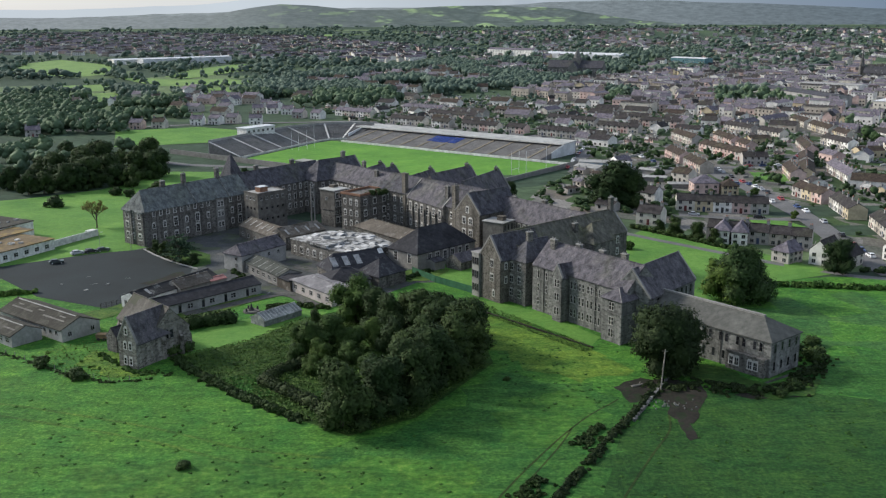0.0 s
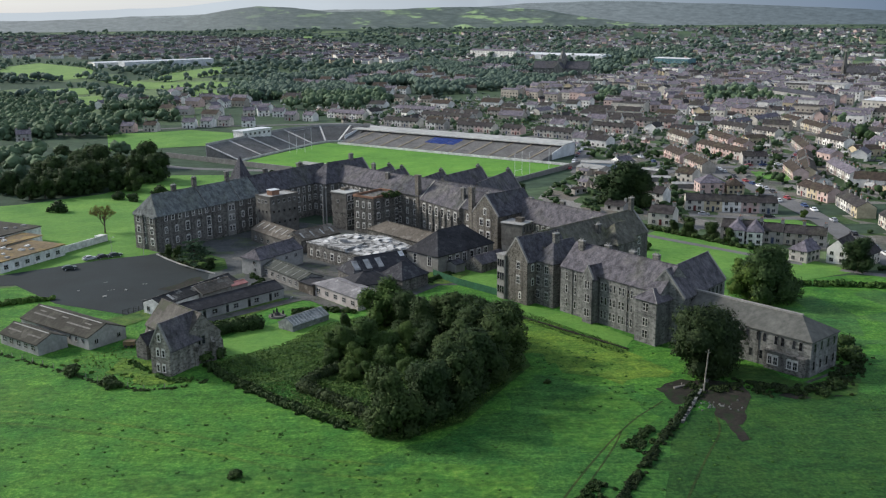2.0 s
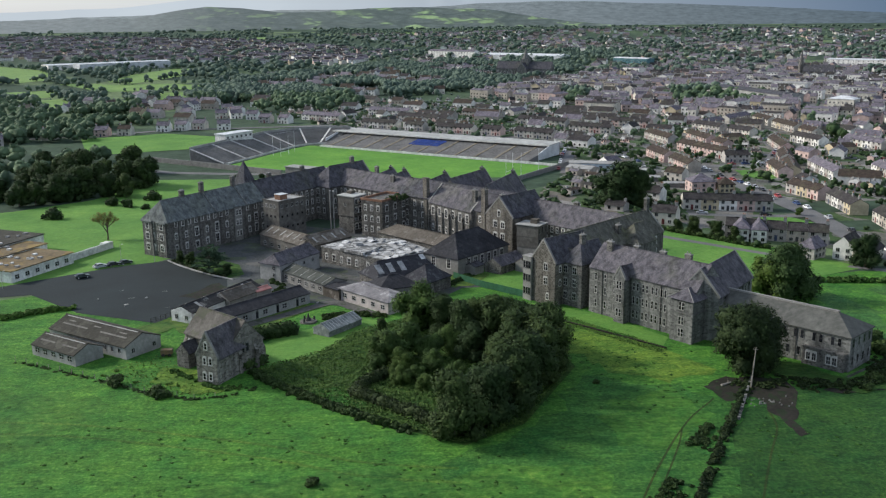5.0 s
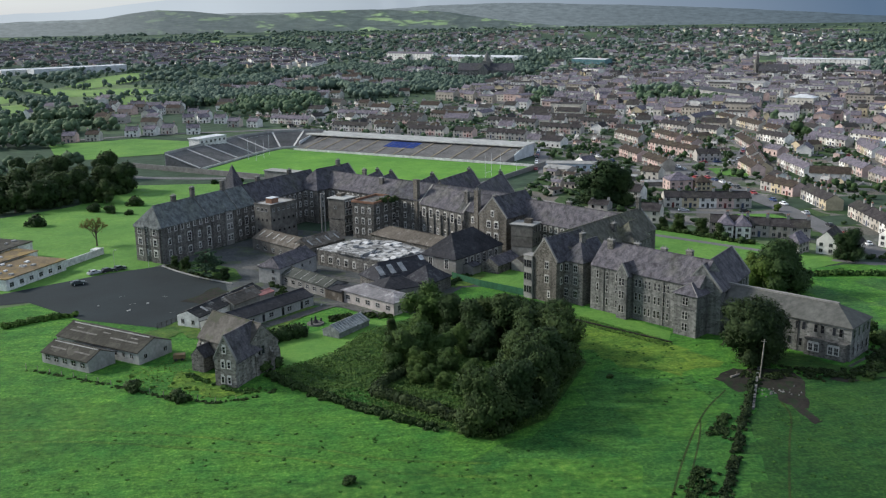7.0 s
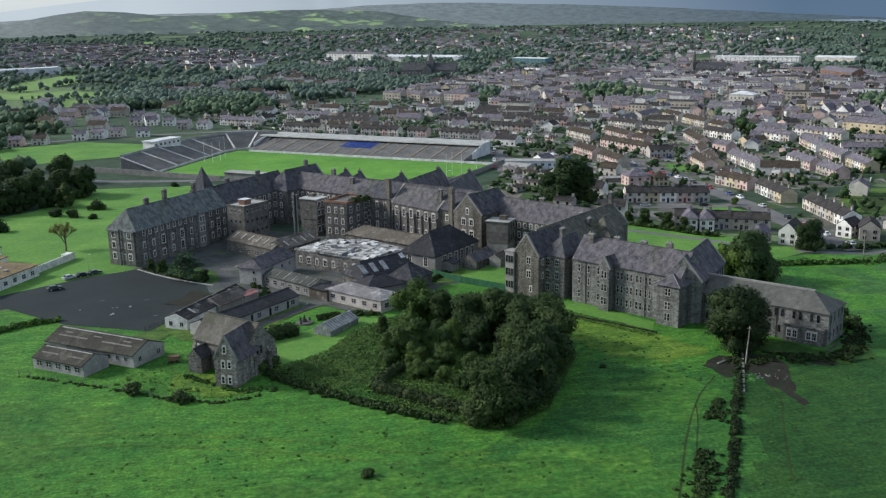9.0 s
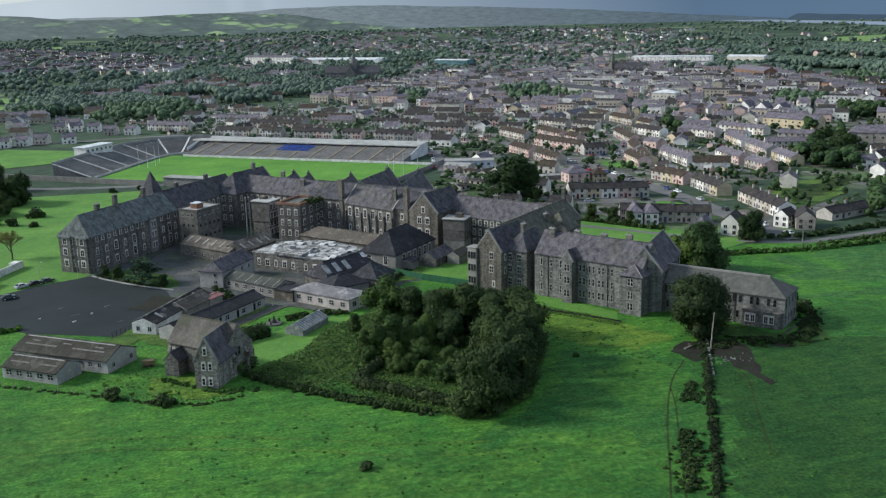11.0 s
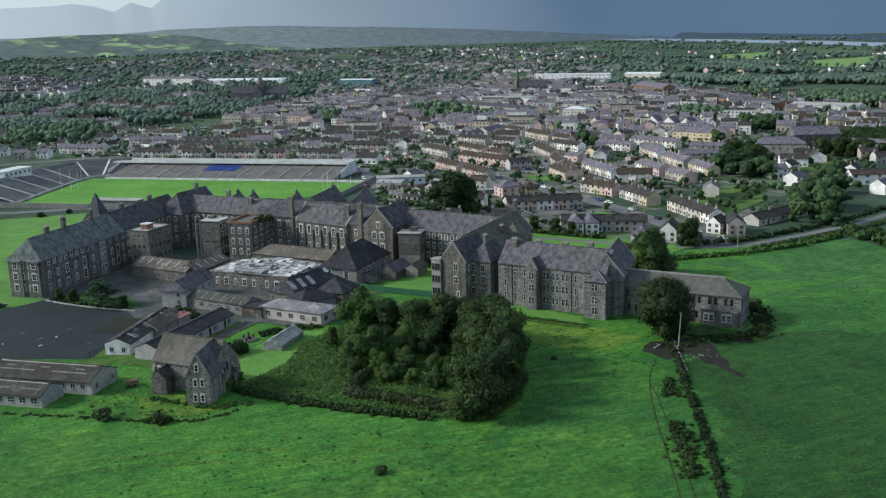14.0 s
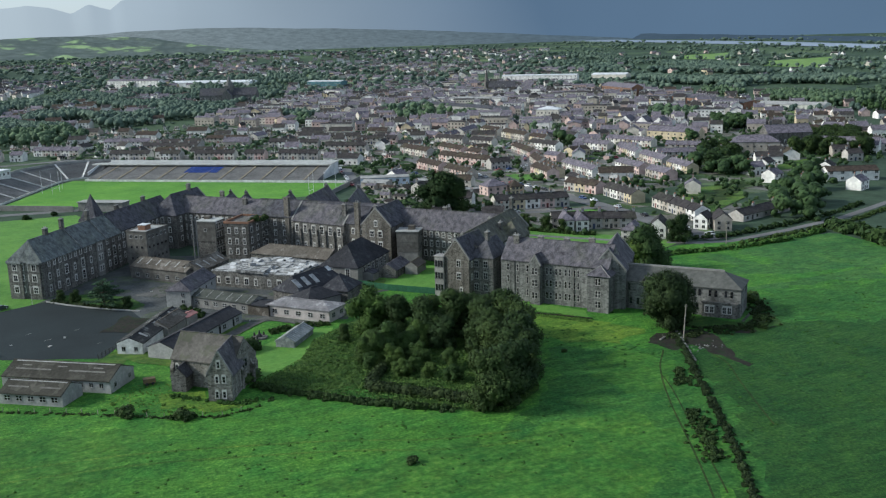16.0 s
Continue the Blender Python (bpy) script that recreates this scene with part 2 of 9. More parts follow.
def grass_mat(name, dark, mid, light, fine=1.4, mown=False):
    m, t, b = nodes_of(name)
    pos = place(t)
    f = noise_tex(t, fine, 6.0, 0.75, pos)
    col = ramp(t, f, [(0.30, dark), (0.5, mid), (0.72, light)])
    p = noise_tex(t, 0.045, 5.0, 0.6, pos)
    col = mix(t, 1.0, col, ramp(t, p, [(0.3, (0.72, 0.80, 0.75)), (0.7, (1.25, 1.15, 1.1))]), "MULTIPLY")
    q = noise_tex(t, 0.35, 5.0, 0.75, pos)
    col = mix(t, 1.0, col, grey_to(t, q, 0.86, 1.1) if mown else grey_to(t, q, 0.62, 1.3), "MULTIPLY")
    y = noise_tex(t, 0.11, 6.0, 0.7, pos)
    tint = [(0.36, (0.9, 0.95, 0.96)), (0.66, (1.1, 1.05, 1.0))] if mown else [(0.36, (0.68, 0.86, 0.9)), (0.5, (1.0, 1.0, 1.0)), (0.66, (1.24, 1.13, 0.98))]
    col = mix(t, 1.0, col, ramp(t, y, tint), "MULTIPLY")
    combed = t.nodes.new("ShaderNodeMapping")
    combed.inputs["Rotation"].default_value = (0, 0, 0.5)
    combed.inputs["Scale"].default_value = (0.25, 1.0, 1.0)
    t.links.new(pos, combed.inputs[0])
    s = noise_tex(t, 0.6, 4.0, 0.7, combed.outputs[0])
    col = mix(t, 1.0, col, ramp(t, s, [(0.35, (0.92, 0.94, 0.93)), (0.65, (1.08, 1.06, 1.05))] if mown else [(0.35, (0.70, 0.78, 0.74)), (0.65, (1.28, 1.2, 1.16))]), "MULTIPLY")
    t.links.new(col, b.inputs["Base Color"])
    b.inputs["Roughness"].default_value = 0.85
    b.inputs["Specular IOR Level"].default_value = 0.15
    bump(t, b, f, 0.7, 0.25)
    return m


def farm_mat(name):
    """A patchwork of small fields in many greens, with rough ground between."""
    m, t, b = nodes_of(name)
    pos = place(t)
    warp = t.nodes.new("ShaderNodeVectorMath")
    warp.operation = "MULTIPLY_ADD"
    nz = t.nodes.new("ShaderNodeTexNoise")
    nz.inputs["Scale"].default_value = 0.01
    t.links.new(pos, nz.inputs["Vector"])
    t.links.new(nz.outputs["Color"], warp.inputs[0])
    warp.inputs[1].default_value = (60, 60, 0)
    t.links.new(pos, warp.inputs[2])
    flat = t.nodes.new("ShaderNodeVectorMath")
    flat.operation = "MULTIPLY"
    flat.inputs[1].default_value = (1, 1, 0)
    t.links.new(warp.outputs[0], flat.inputs[0])
    v = t.nodes.new("ShaderNodeTexVoronoi")
    v.inputs["Scale"].default_value = 0.008
    t.links.new(flat.outputs[0], v.inputs["Vector"])
    sep = t.nodes.new("ShaderNodeSeparateColor")
    t.links.new(v.outputs["Color"], sep.inputs[0])
    col = ramp(t, sep.outputs[0], [(0.0, (0.04, 0.064, 0.042)), (0.6, (0.052, 0.082, 0.05)), (0.85, (0.08, 0.12, 0.06)), (1.0, (0.13, 0.18, 0.085))])
    f = noise_tex(t, 0.15, 6.0, 0.7, pos)
    col = mix(t, 1.0, col, grey_to(t, f, 0.55, 1.25), "MULTIPLY")
    t.links.new(col, b.inputs["Base Color"])
    b.inputs["Roughness"].default_value = 0.9
    b.inputs["Specular IOR Level"].default_value = 0.1
    return m


M_FIELD = grass_mat("pasture_grass", (0.024, 0.092, 0.014), (0.049, 0.154, 0.022), (0.122, 0.238, 0.045))
# the east field's deeper green, with cloud shade put into the colour
M_FIELD_EAST = grass_mat("shaded_pasture_grass", (0.010, 0.040, 0.010), (0.021, 0.070, 0.014), (0.054, 0.115, 0.026))
M_LAWN = grass_mat("lawn_grass", (0.072, 0.175, 0.034), (0.098, 0.215, 0.042), (0.132, 0.25, 0.062), 0.8, True)
M_PITCH = grass_mat("pitch_grass", (0.085, 0.205, 0.03), (0.10, 0.24, 0.035), (0.125, 0.275, 0.05), 0.5, True)
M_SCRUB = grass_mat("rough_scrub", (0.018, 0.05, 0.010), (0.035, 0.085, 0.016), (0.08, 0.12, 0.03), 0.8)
M_WILD = grass_mat("rank_grass", (0.03, 0.078, 0.014), (0.066, 0.125, 0.025), (0.13, 0.155, 0.05), 0.9)
M_FARLAND = farm_mat("distant_farmland")
M_LEAF = leaf_mat("dark_foliage", (0.022, 0.044, 0.014), (0.075, 0.112, 0.036), 0.5, True, 0.5)
M_LEAF_DEEP = leaf_mat("deep_green_foliage", (0.013, 0.028, 0.010), (0.050, 0.078, 0.026), 0.4, True, 0.5)
# lighter leaves, some distance haze put into the colour
M_LEAF_MIDDLE = leaf_mat("hazed_town_foliage", (0.05, 0.082, 0.05), (0.115, 0.16, 0.09), 0.08, False, 0.4)
M_LEAF_LIGHT = leaf_mat("light_green_foliage", (0.034, 0.07, 0.016), (0.10, 0.145, 0.036), 0.4, True, 0.5)
M_LEAF_GARDEN = leaf_mat("garden_foliage", (0.016, 0.036, 0.015), (0.055, 0.088, 0.032), 0.15, False, 0.5)
M_LEAF_MID = leaf_mat("green_foliage", (0.022, 0.05, 0.014), (0.072, 0.112, 0.032), 0.4, True, 0.5)
# far leaves paled and blued, the haze mixed into their green
M_LEAF_FAR = leaf_mat("hazed_distant_foliage", (0.064, 0.096, 0.078), (0.12, 0.155, 0.12), 0.02, False, 0.3)
M_LEAF_AUTUMN = leaf_mat("thin_autumn_foliage", (0.13, 0.11, 0.03), (0.23, 0.18, 0.06), 0.6, False)
M_LEAF_BLUE = leaf_mat("cedar_foliage", (0.018, 0.042, 0.03), (0.055, 0.095, 0.065))
M_HEDGE = leaf_mat("dark_bramble_hedge", (0.013, 0.030, 0.010), (0.044, 0.070, 0.022), 0.5, True, 0.5)
M_SHRUB = leaf_mat("bramble", (0.026, 0.066, 0.014), (0.088, 0.15, 0.037))


# ---- geometry helpers ----
from mathutils.geometry import delaunay_2d_cdt


class Geo:
    """Collects vertices and faces, with a material number for each face."""

    def __init__(self):
        self.v, self.f, self.m = [], [], []

    def add(self, verts, faces, mat=0):
        n = len(self.v)
        self.v += [tuple(p) for p in verts]
        self.f += [tuple(i + n for i in f) for f in faces]
        self.m += [mat] * len(faces)
        return self

    def box(self, x0, x1, y0, y1, z0, z1, mat=0):
        return self.add([(x0, y0, z0), (x1, y0, z0), (x1, y1, z0), (x0, y1, z0), (x0, y0, z1), (x1, y0, z1), (x1, y1, z1), (x0, y1, z1)],
                        [(0, 3, 2, 1), (4, 5, 6, 7), (0, 1, 5, 4), (1, 2, 6, 5), (2, 3, 7, 6), (3, 0, 4, 7)], mat)

    def slab(self, top, thick, mat=0, axis=(0, 0, -1)):
        """A flat polygon with thickness: its corners and the same ones moved along axis."""
        n = len(top)
        low = [tuple(a + thick * b for a, b in zip(p, axis)) for p in top]
        faces = [tuple(range(n)), tuple(range(2 * n - 1, n - 1, -1))] + [(i, n + i, n + (i + 1) % n, (i + 1) % n) for i in range(n)]
        return self.add(list(top) + low, faces, mat)

    def frustum(self, x, y, z0, z1, r0, r1, n=8, mat=0, turn=0.0):
        ring = [(math.cos(turn + 2 * math.pi * i / n), math.sin(turn + 2 * math.pi * i / n)) for i in range(n)]
        vs = [(x + r0 * c, y + r0 * s, z0) for c, s in ring] + [(x + r1 * c, y + r1 * s, z1) for c, s in ring]
        fs = [(i, (i + 1) % n, n + (i + 1) % n, n + i) for i in range(n)] + [tuple(range(n - 1, -1, -1)), tuple(range(n, 2 * n))]
        return self.add(vs, fs, mat)

    def tube(self, a, b, r0, r1, n=6, mat=0):
        a, b = Vector(a), Vector(b)
        q = (b - a).to_track_quat("Z", "Y")
        ring = [q @ Vector((math.cos(2 * math.pi * i / n), math.sin(2 * math.pi * i / n), 0)) for i in range(n)]
        vs = [a + r0 * p for p in ring] + [b + r1 * p for p in ring]
        fs = [(i, (i + 1) % n, n + (i + 1) % n, n + i) for i in range(n)] + [tuple(range(n - 1, -1, -1)), tuple(range(n, 2 * n))]
        return self.add(vs, fs, mat)

    def mesh(self, name, mats):
        me = bpy.data.meshes.new(name)
        me.from_pydata(self.v, [], self.f)
        for m in (mats if isinstance(mats, (list, tuple)) else [mats]):
            me.materials.append(m)
        if len(me.materials) > 1:
            me.polygons.foreach_set("material_index", self.m)
        me.update()
        return me


WORLD = {}


def thing(name, m, label, category, group="", kind=""):
    """An Empty at the base of a thing."""
    ob = new(name)
    ob.empty_display_size = 0.5
    ob.matrix_basis = m
    WORLD[ob.name] = m
    return tagged(ob, label, category, group, kind)


def part(name, geo, mats, parent, label="", at=None):
    """Links geo (or a ready mesh) as one mesh object under parent, at a pose in the parent's frame."""
    me = geo if isinstance(geo, bpy.types.Mesh) else geo.mesh(name, mats)
    ob = new(name, me)
    ob.parent = parent
    if at is not None:
        ob.matrix_basis = at
    if label:
        ob["label"] = label
    return ob


def solo(name, geo, mats, label="", category="", kind="", group="", at=None):
    me = geo if isinstance(geo, bpy.types.Mesh) else geo.mesh(name, mats)
    ob = new(name, me)
    if at is not None:
        ob.matrix_basis = at
    return tagged(ob, label, category, group, kind)


def smooth(a, b, x):
    k = min(1.0, max(0.0, (x - a) / (b - a)))
    return k * k * (3 - 2 * k)


HILLS = []      # x, y, reach along x, reach along y, height


def ground_z(x, y):
    z = -1.2 * smooth(330, 480, y) - 1.5 * smooth(50, 120, x) * smooth(200, 300, y)
    if y > 900 or x > 900:
        z += 22 * smooth(1300, 4300, math.hypot(x, y))
    if y > 900:
        for hx, hy, rx, ry, h in HILLS:
            d = ((x - hx) / rx) ** 2 + ((y - hy) / ry) ** 2
            if d < 6:
                z += h * math.exp(-d)
    return z


def frame_of(a, b, z=0.0):
    """A pose at a whose x axis runs towards b."""
    return pose(a[0], a[1], z, 0, 0, math.degrees(math.atan2(b[1] - a[1], b[0] - a[0])))


def dist(a, b):
    return math.hypot(b[0] - a[0], b[1] - a[1])


# ---- windows, all made once and shared ----
def relief(xs, zs, depth, mats, back=0.03):
    """One connected face of cells in the xz plane; depth(i, j) gives each cell's y and mats(i, j) its material."""
    g, at = Geo(), {}

    def vert(x, y, z):
        k = (round(x, 4), round(y, 4), round(z, 4))
        if k not in at:
            at[k] = len(g.v)
            g.v.append(k)
        return at[k]

    def face(pts, m):
        g.f.append(tuple(vert(*p) for p in pts))
        g.m.append(m)

    nx, nz = len(xs) - 1, len(zs) - 1
    get = lambda i, j: depth(i, j) if 0 <= i < nx and 0 <= j < nz else back
    for i in range(nx):
        for j in range(nz):
            y, m = depth(i, j), mats(i, j)
            x0, x1, z0, z1 = xs[i], xs[i + 1], zs[j], zs[j + 1]
            face([(x0, y, z0), (x1, y, z0), (x1, y, z1), (x0, y, z1)], m)
            for (a, b), (p, q) in (((i - 1, j), ((x0, z1), (x0, z0))), ((i + 1, j), ((x1, z0), (x1, z1))), ((i, j - 1), ((x0, z0), (x1, z0))), ((i, j + 1), ((x1, z1), (x0, z1)))):
                y2 = get(a, b)
                if y2 > y + 1e-6:
                    face([(p[0], y, p[1]), (p[0], y2, p[1]), (q[0], y2, q[1]), (q[0], y, q[1])], m)
    return g


def window_mesh(name, w, h, trim=0.16, bars=(1, 1), arched=False, mats=None, proud=0.07):
    """In the xz plane, sill at z 0, facing -y: a stone surround, white bars, dark glass."""
    def cut(lo, hi, n):
        out = [lo]
        for i in range(1, n + 1):
            c = lo + (hi - lo) * i / (n + 1)
            out += [c - 0.045, c + 0.045]
        return out + [hi]

    xs = [-w / 2 - trim] + cut(-w / 2, w / 2, bars[0]) + [w / 2 + trim]
    zs = [-0.18] + cut(0, h, bars[1]) + [h + trim] + ([h + trim + 0.3] if arched else [])
    nx, nz = len(xs) - 1, len(zs) - 1
    top = nz - (2 if arched else 1)

    def kind(i, j):
        if arched and j == nz - 1:
            return 0 if 0 < i < nx - 1 else 9
        if j == 0 or j >= top or i in (0, nx - 1):
            return 0
        return 2 if (i - 1) % 2 == 1 or (j - 1) % 2 == 1 else 1

    deep = {0: -proud, 1: -0.015, 2: -0.045, 9: 0.0}
    return relief(xs, zs, lambda i, j: -proud - 0.06 if j == 0 else deep[kind(i, j)], lambda i, j: kind(i, j) % 9).mesh(name, mats or [M_DRESSED, M_GLASS, M_SASH])


WIN_SASH = window_mesh("sash_window", 0.85, 1.6, 0.23, (1, 1), True)
WIN_DOUBLE = window_mesh("double_window", 1.3, 1.75, 0.24, (1, 1), True)
WIN_TALL = window_mesh("tall_window", 0.72, 1.8, 0.08, (0, 1), False, [M_STONE_PALE, M_GLASS, M_IRON])
WIN_ARCH = window_mesh("arched_window", 1.35, 2.5, 0.24, (1, 2), True)
WIN_SLIT = window_mesh("slit_window", 0.55, 1.75, 0.11, (0, 1), False, [M_ASHLAR, M_GLASS, M_SASH])
WIN_PAIR = window_mesh("paired_arched_window", 1.2, 1.7, 0.14, (1, 1), True, [M_ASHLAR, M_GLASS, M_SASH])
WIN_LANCET = window_mesh("lancet_window", 0.6, 1.35, 0.2, (0, 1), True)
WIN_DARK = window_mesh("bare_window", 0.75, 1.8, 0.07, (0, 0), True, [M_STONE_PALE, M_GLASS, M_IRON])
WIN_HALL = window_mesh("hall_window", 1.3, 2.6, 0.24, (1, 2), True)
WIN_VENT = window_mesh("vent_window", 0.8, 0.75, 0.05, (0, 0), False, [M_RENDER_DARK, M_GLASS, M_RENDER])
WIN_SMALL = window_mesh("small_window", 0.85, 1.0, 0.1, (1, 0), False, [M_CONCRETE, M_GLASS, M_SASH])
WIN_WIDE = window_mesh("wide_window", 1.4, 1.1, 0.07, (1, 1), False, [M_CONCRETE, M_GLASS, M_SASH])
WIN_HOUSE = window_mesh("house_window", 1.05, 1.0, 0.06, (1, 0), False, [M_TRIM, M_GLASS, M_SASH])


def on_side(length, width, side, u, z):
    """Pose for a window in the frame of a wing: side s (front, -y), n (back), w (start), e (end)."""
    if side == "s":
        return pose(u, -width / 2, z, 0, 0, 0)
    if side == "n":
        return pose(u, width / 2, z, 0, 0, 180)
    if side == "w":
        return pose(0, u, z, 0, 0, -90)
    return pose(length, u, z, 0, 0, 90)


def wing_geo(L, W, eave, ridge, ends=("gable", "gable"), base=-1.5, over=0.35, thick=0.22):
    """Walls and roof of a wing along x from 0 to L, centred on y: (walls, roof, copings)."""
    h = W / 2
    w, r, c = Geo(), Geo(), Geo()
    w.add([(0, -h, base), (L, -h, base), (L, h, base), (0, h, base), (0, -h, eave), (L, -h, eave), (L, h, eave), (0, h, eave)],
          [(0, 3, 2, 1), (0, 1, 5, 4), (2, 3, 7, 6), (4, 5, 6, 7)] + [(3, 0, 4, 7), (1, 2, 6, 5)])
    xs = []
    for end, x0, s in ((ends[0], 0.0, 1), (ends[1], L, -1)):
        if end == "hip":
            xs.append((x0 - s * over, x0 + s * min(h, L / 2 - 0.05)))
        elif end == "half":
            xs.append((x0 - s * over, x0 + s * h * 0.45))
        else:
            xs.append((x0 + s * 0.02, x0 + s * 0.02))
            t = 0.45
            w.add([(x0, -h, eave), (x0, h, eave), (x0, 0, ridge), (x0 + s * t, -h, eave), (x0 + s * t, h, eave), (x0 + s * t, 0, ridge)],
                  [(0, 1, 2), (3, 5, 4), (0, 2, 5, 3), (1, 4, 5, 2)])
            if end == "coped":
                rise = 0.35
                for sg in (-1, 1):
                    c.slab([(x0 - s * 0.08, sg * (h + 0.25), eave - 0.1 + rise), (x0 + s * 0.5, sg * (h + 0.25), eave - 0.1 + rise),
                            (x0 + s * 0.5, 0, ridge + rise + 0.15), (x0 - s * 0.08, 0, ridge + rise + 0.15)], 0.55)
    drop = (ridge - eave) / h * over
    (o0, r0), (o1, r1) = xs
    for sg in (-1, 1):
        top = [(o0, sg * (h + over), eave - drop), (o1, sg * (h + over), eave - drop), (r1, 0, ridge), (r0, 0, ridge)]
        r.slab([(x, y, z + thick) for x, y, z in top], thick)
    for end, o, rr in ((ends[0], o0, r0), (ends[1], o1, r1)):
        if abs(o - rr) > 0.3:
            r.slab([(o, -h - over, eave - drop + thick), (o, h + over, eave - drop + thick), (rr, 0, ridge + thick)], thick)
    r.box(min(r0, r1) - 0.05, max(r0, r1) + 0.05, -0.14, 0.14, ridge + thick - 0.05, ridge + thick + 0.12)
    return w, r, c


def chimney_geo(w=1.5, d=0.8, h=3.0, pots=3):
    g = Geo()
    g.box(-w / 2, w / 2, -d / 2, d / 2, -1.6, h, 0)
    g.box(-w / 2 - 0.1, w / 2 + 0.1, -d / 2 - 0.1, d / 2 + 0.1, h, h + 0.22, 1)
    for i in range(pots):
        x = -w / 2 + w * (i + 0.5) / pots
        g.frustum(x, 0, h + 0.22, h + 0.75, 0.15, 0.12, 7, 2)
    return g


CHIMNEY_STONE = chimney_geo(1.7, 0.95, 2.2, 2).mesh("chimney", [M_STONE, M_TRIM, M_TRIM])
CHIMNEY_PALE = chimney_geo(1.6, 0.9, 1.9, 2).mesh("chimney", [M_STONE_PALE, M_TRIM, M_TRIM])
CHIMNEY_LOW = chimney_geo(1.4, 0.9, 1.1, 2).mesh("chimney", [M_STONE, M_TRIM, M_STONE])
CHIMNEY_TALL = chimney_geo(1.5, 1.0, 3.6, 2).mesh("chimney", [M_STONE, M_TRIM, M_TRIM])


def wing(parent, a, b, W, z0, eave, ridge, ends=("gable", "gable"), wall=None, roof=None, wins=(), chims=(), name="wing", label=""):
    """One range of a building: walls with windows as parts of them, a roof, copings, chimneys.
    wins: (side, first u, last u, count, z, mesh); chims: (u, y, mesh)."""
    L, eave, ridge = dist(a, b), eave - z0, ridge - z0
    m = parent.matrix_basis.inverted() @ frame_of(a, b, z0)
    w, r, c = wing_geo(L, W, eave, ridge, ends)
    walls = part(name, w, wall or M_STONE, parent, label, m)
    part("roof", r, roof or M_SLATE, walls)
    for i in range(0, len(c.v), 8):
        one = Geo()
        one.v, one.f, one.m = c.v[i:i + 8], c.f[:6], [0] * 6
        part("gable_coping", one, M_TRIM, walls)
    for side, u0, u1, n, z, me in wins:
        for i in range(n):
            u = u0 if n == 1 else u0 + (u1 - u0) * i / (n - 1)
            part("window", me, None, walls, "", on_side(L, W, side, u, z))
    if wins and ridge - eave > 3 and L > 12:
        for s in (-1, 1):
            part("eaves_course", Geo().box(0.05, L - 0.05, s * W / 2 - 0.12, s * W / 2 + 0.12, eave - 0.42, eave - 0.14), M_TRIM, walls)
        for k in range(int(L / 9)):
            x = 4.3 + 9 * k
            part("drainpipe", Geo().tube((x, -W / 2 - 0.12, -0.5), (x, -W / 2 - 0.12, eave - 0.2), 0.08, 0.08, 6), M_IRON, walls)
    for u, y, me in chims:
        zr = eave + (ridge - eave) * (1 - abs(y) / (W / 2))
        part("chimney", me, None, walls, "", pose(u, y, zr))
    return walls


# ---- ground: one sheet to the horizon, and what is laid on it ----
HILLS += [(-900, 2500, 600, 300, 12), (700, 2700, 600, 300, 14)]


def ground_sheet():
    def axis(lo, hi, step, far):
        inner = list(np.arange(lo, hi + 0.1, step))
        out, a, s = [], hi, step
        while a < far:
            s *= 1.16
            a += min(s, 130)
            out.append(min(a, far))
        low, a, s = [], lo, step
        while a > -far:
            s *= 1.16
            a -= min(s, 130)
            low.append(max(a, -far))
        return low[::-1] + inner + out

    xs, ys = axis(-260, 340, 12, 4700), [y for y in axis(-80, 660, 12, 4700) if y > -1500]
    nx = len(xs)
    g = Geo()
    g.v = [(x, y, ground_z(x, y)) for y in ys for x in xs]
    g.f = [(j * nx + i, j * nx + i + 1, (j + 1) * nx + i + 1, (j + 1) * nx + i) for j in range(len(ys) - 1) for i in range(nx - 1)]
    ob = solo("ground", g, M_FARLAND, "dark green and grey land that runs to the hills", "ground", "structure")
    ob.data.polygons.foreach_set("use_smooth", [True] * len(ob.data.polygons))


LIFT = [0.03]


def inside(poly, x, y):
    c = False
    for (x0, y0), (x1, y1) in zip(poly, poly[1:] + poly[:1]):
        if (y0 > y) != (y1 > y) and x < (x1 - x0) * (y - y0) / (y1 - y0) + x0:
            c = not c
    return c


def drape(name, corners, mat, label="", category="", kind="structure", step=20.0, lift=None, z=None):
    """A flat patch over the ground, cut into a grid so that it follows the land."""
    LIFT[0] += 0.004
    up = LIFT[0] if lift is None else lift
    xs, ys = [c[0] for c in corners], [c[1] for c in corners]
    pts = [Vector(c) for c in corners]
    n = len(pts)
    edges = [(i, (i + 1) % n) for i in range(n)]
    for i in range(int((max(xs) - min(xs)) / step) + 1):
        for j in range(int((max(ys) - min(ys)) / step) + 1):
            p = (min(xs) + step * (i + 0.5), min(ys) + step * (j + 0.5))
            if inside(corners, *p):
                pts.append(Vector(p))
    vs, _, fs, *_ = delaunay_2d_cdt(pts, edges, [], 1, 0.01)
    me = bpy.data.meshes.new(name)
    me.from_pydata([(v.x, v.y, (ground_z(v.x, v.y) if z is None else z) + up) for v in vs], [], fs)
    me.update()
    if me.polygons and me.polygons[0].normal.z < 0:
        me.flip_normals()
    me.materials.append(mat)
    return tagged(new(name, me), label, category, "", kind)


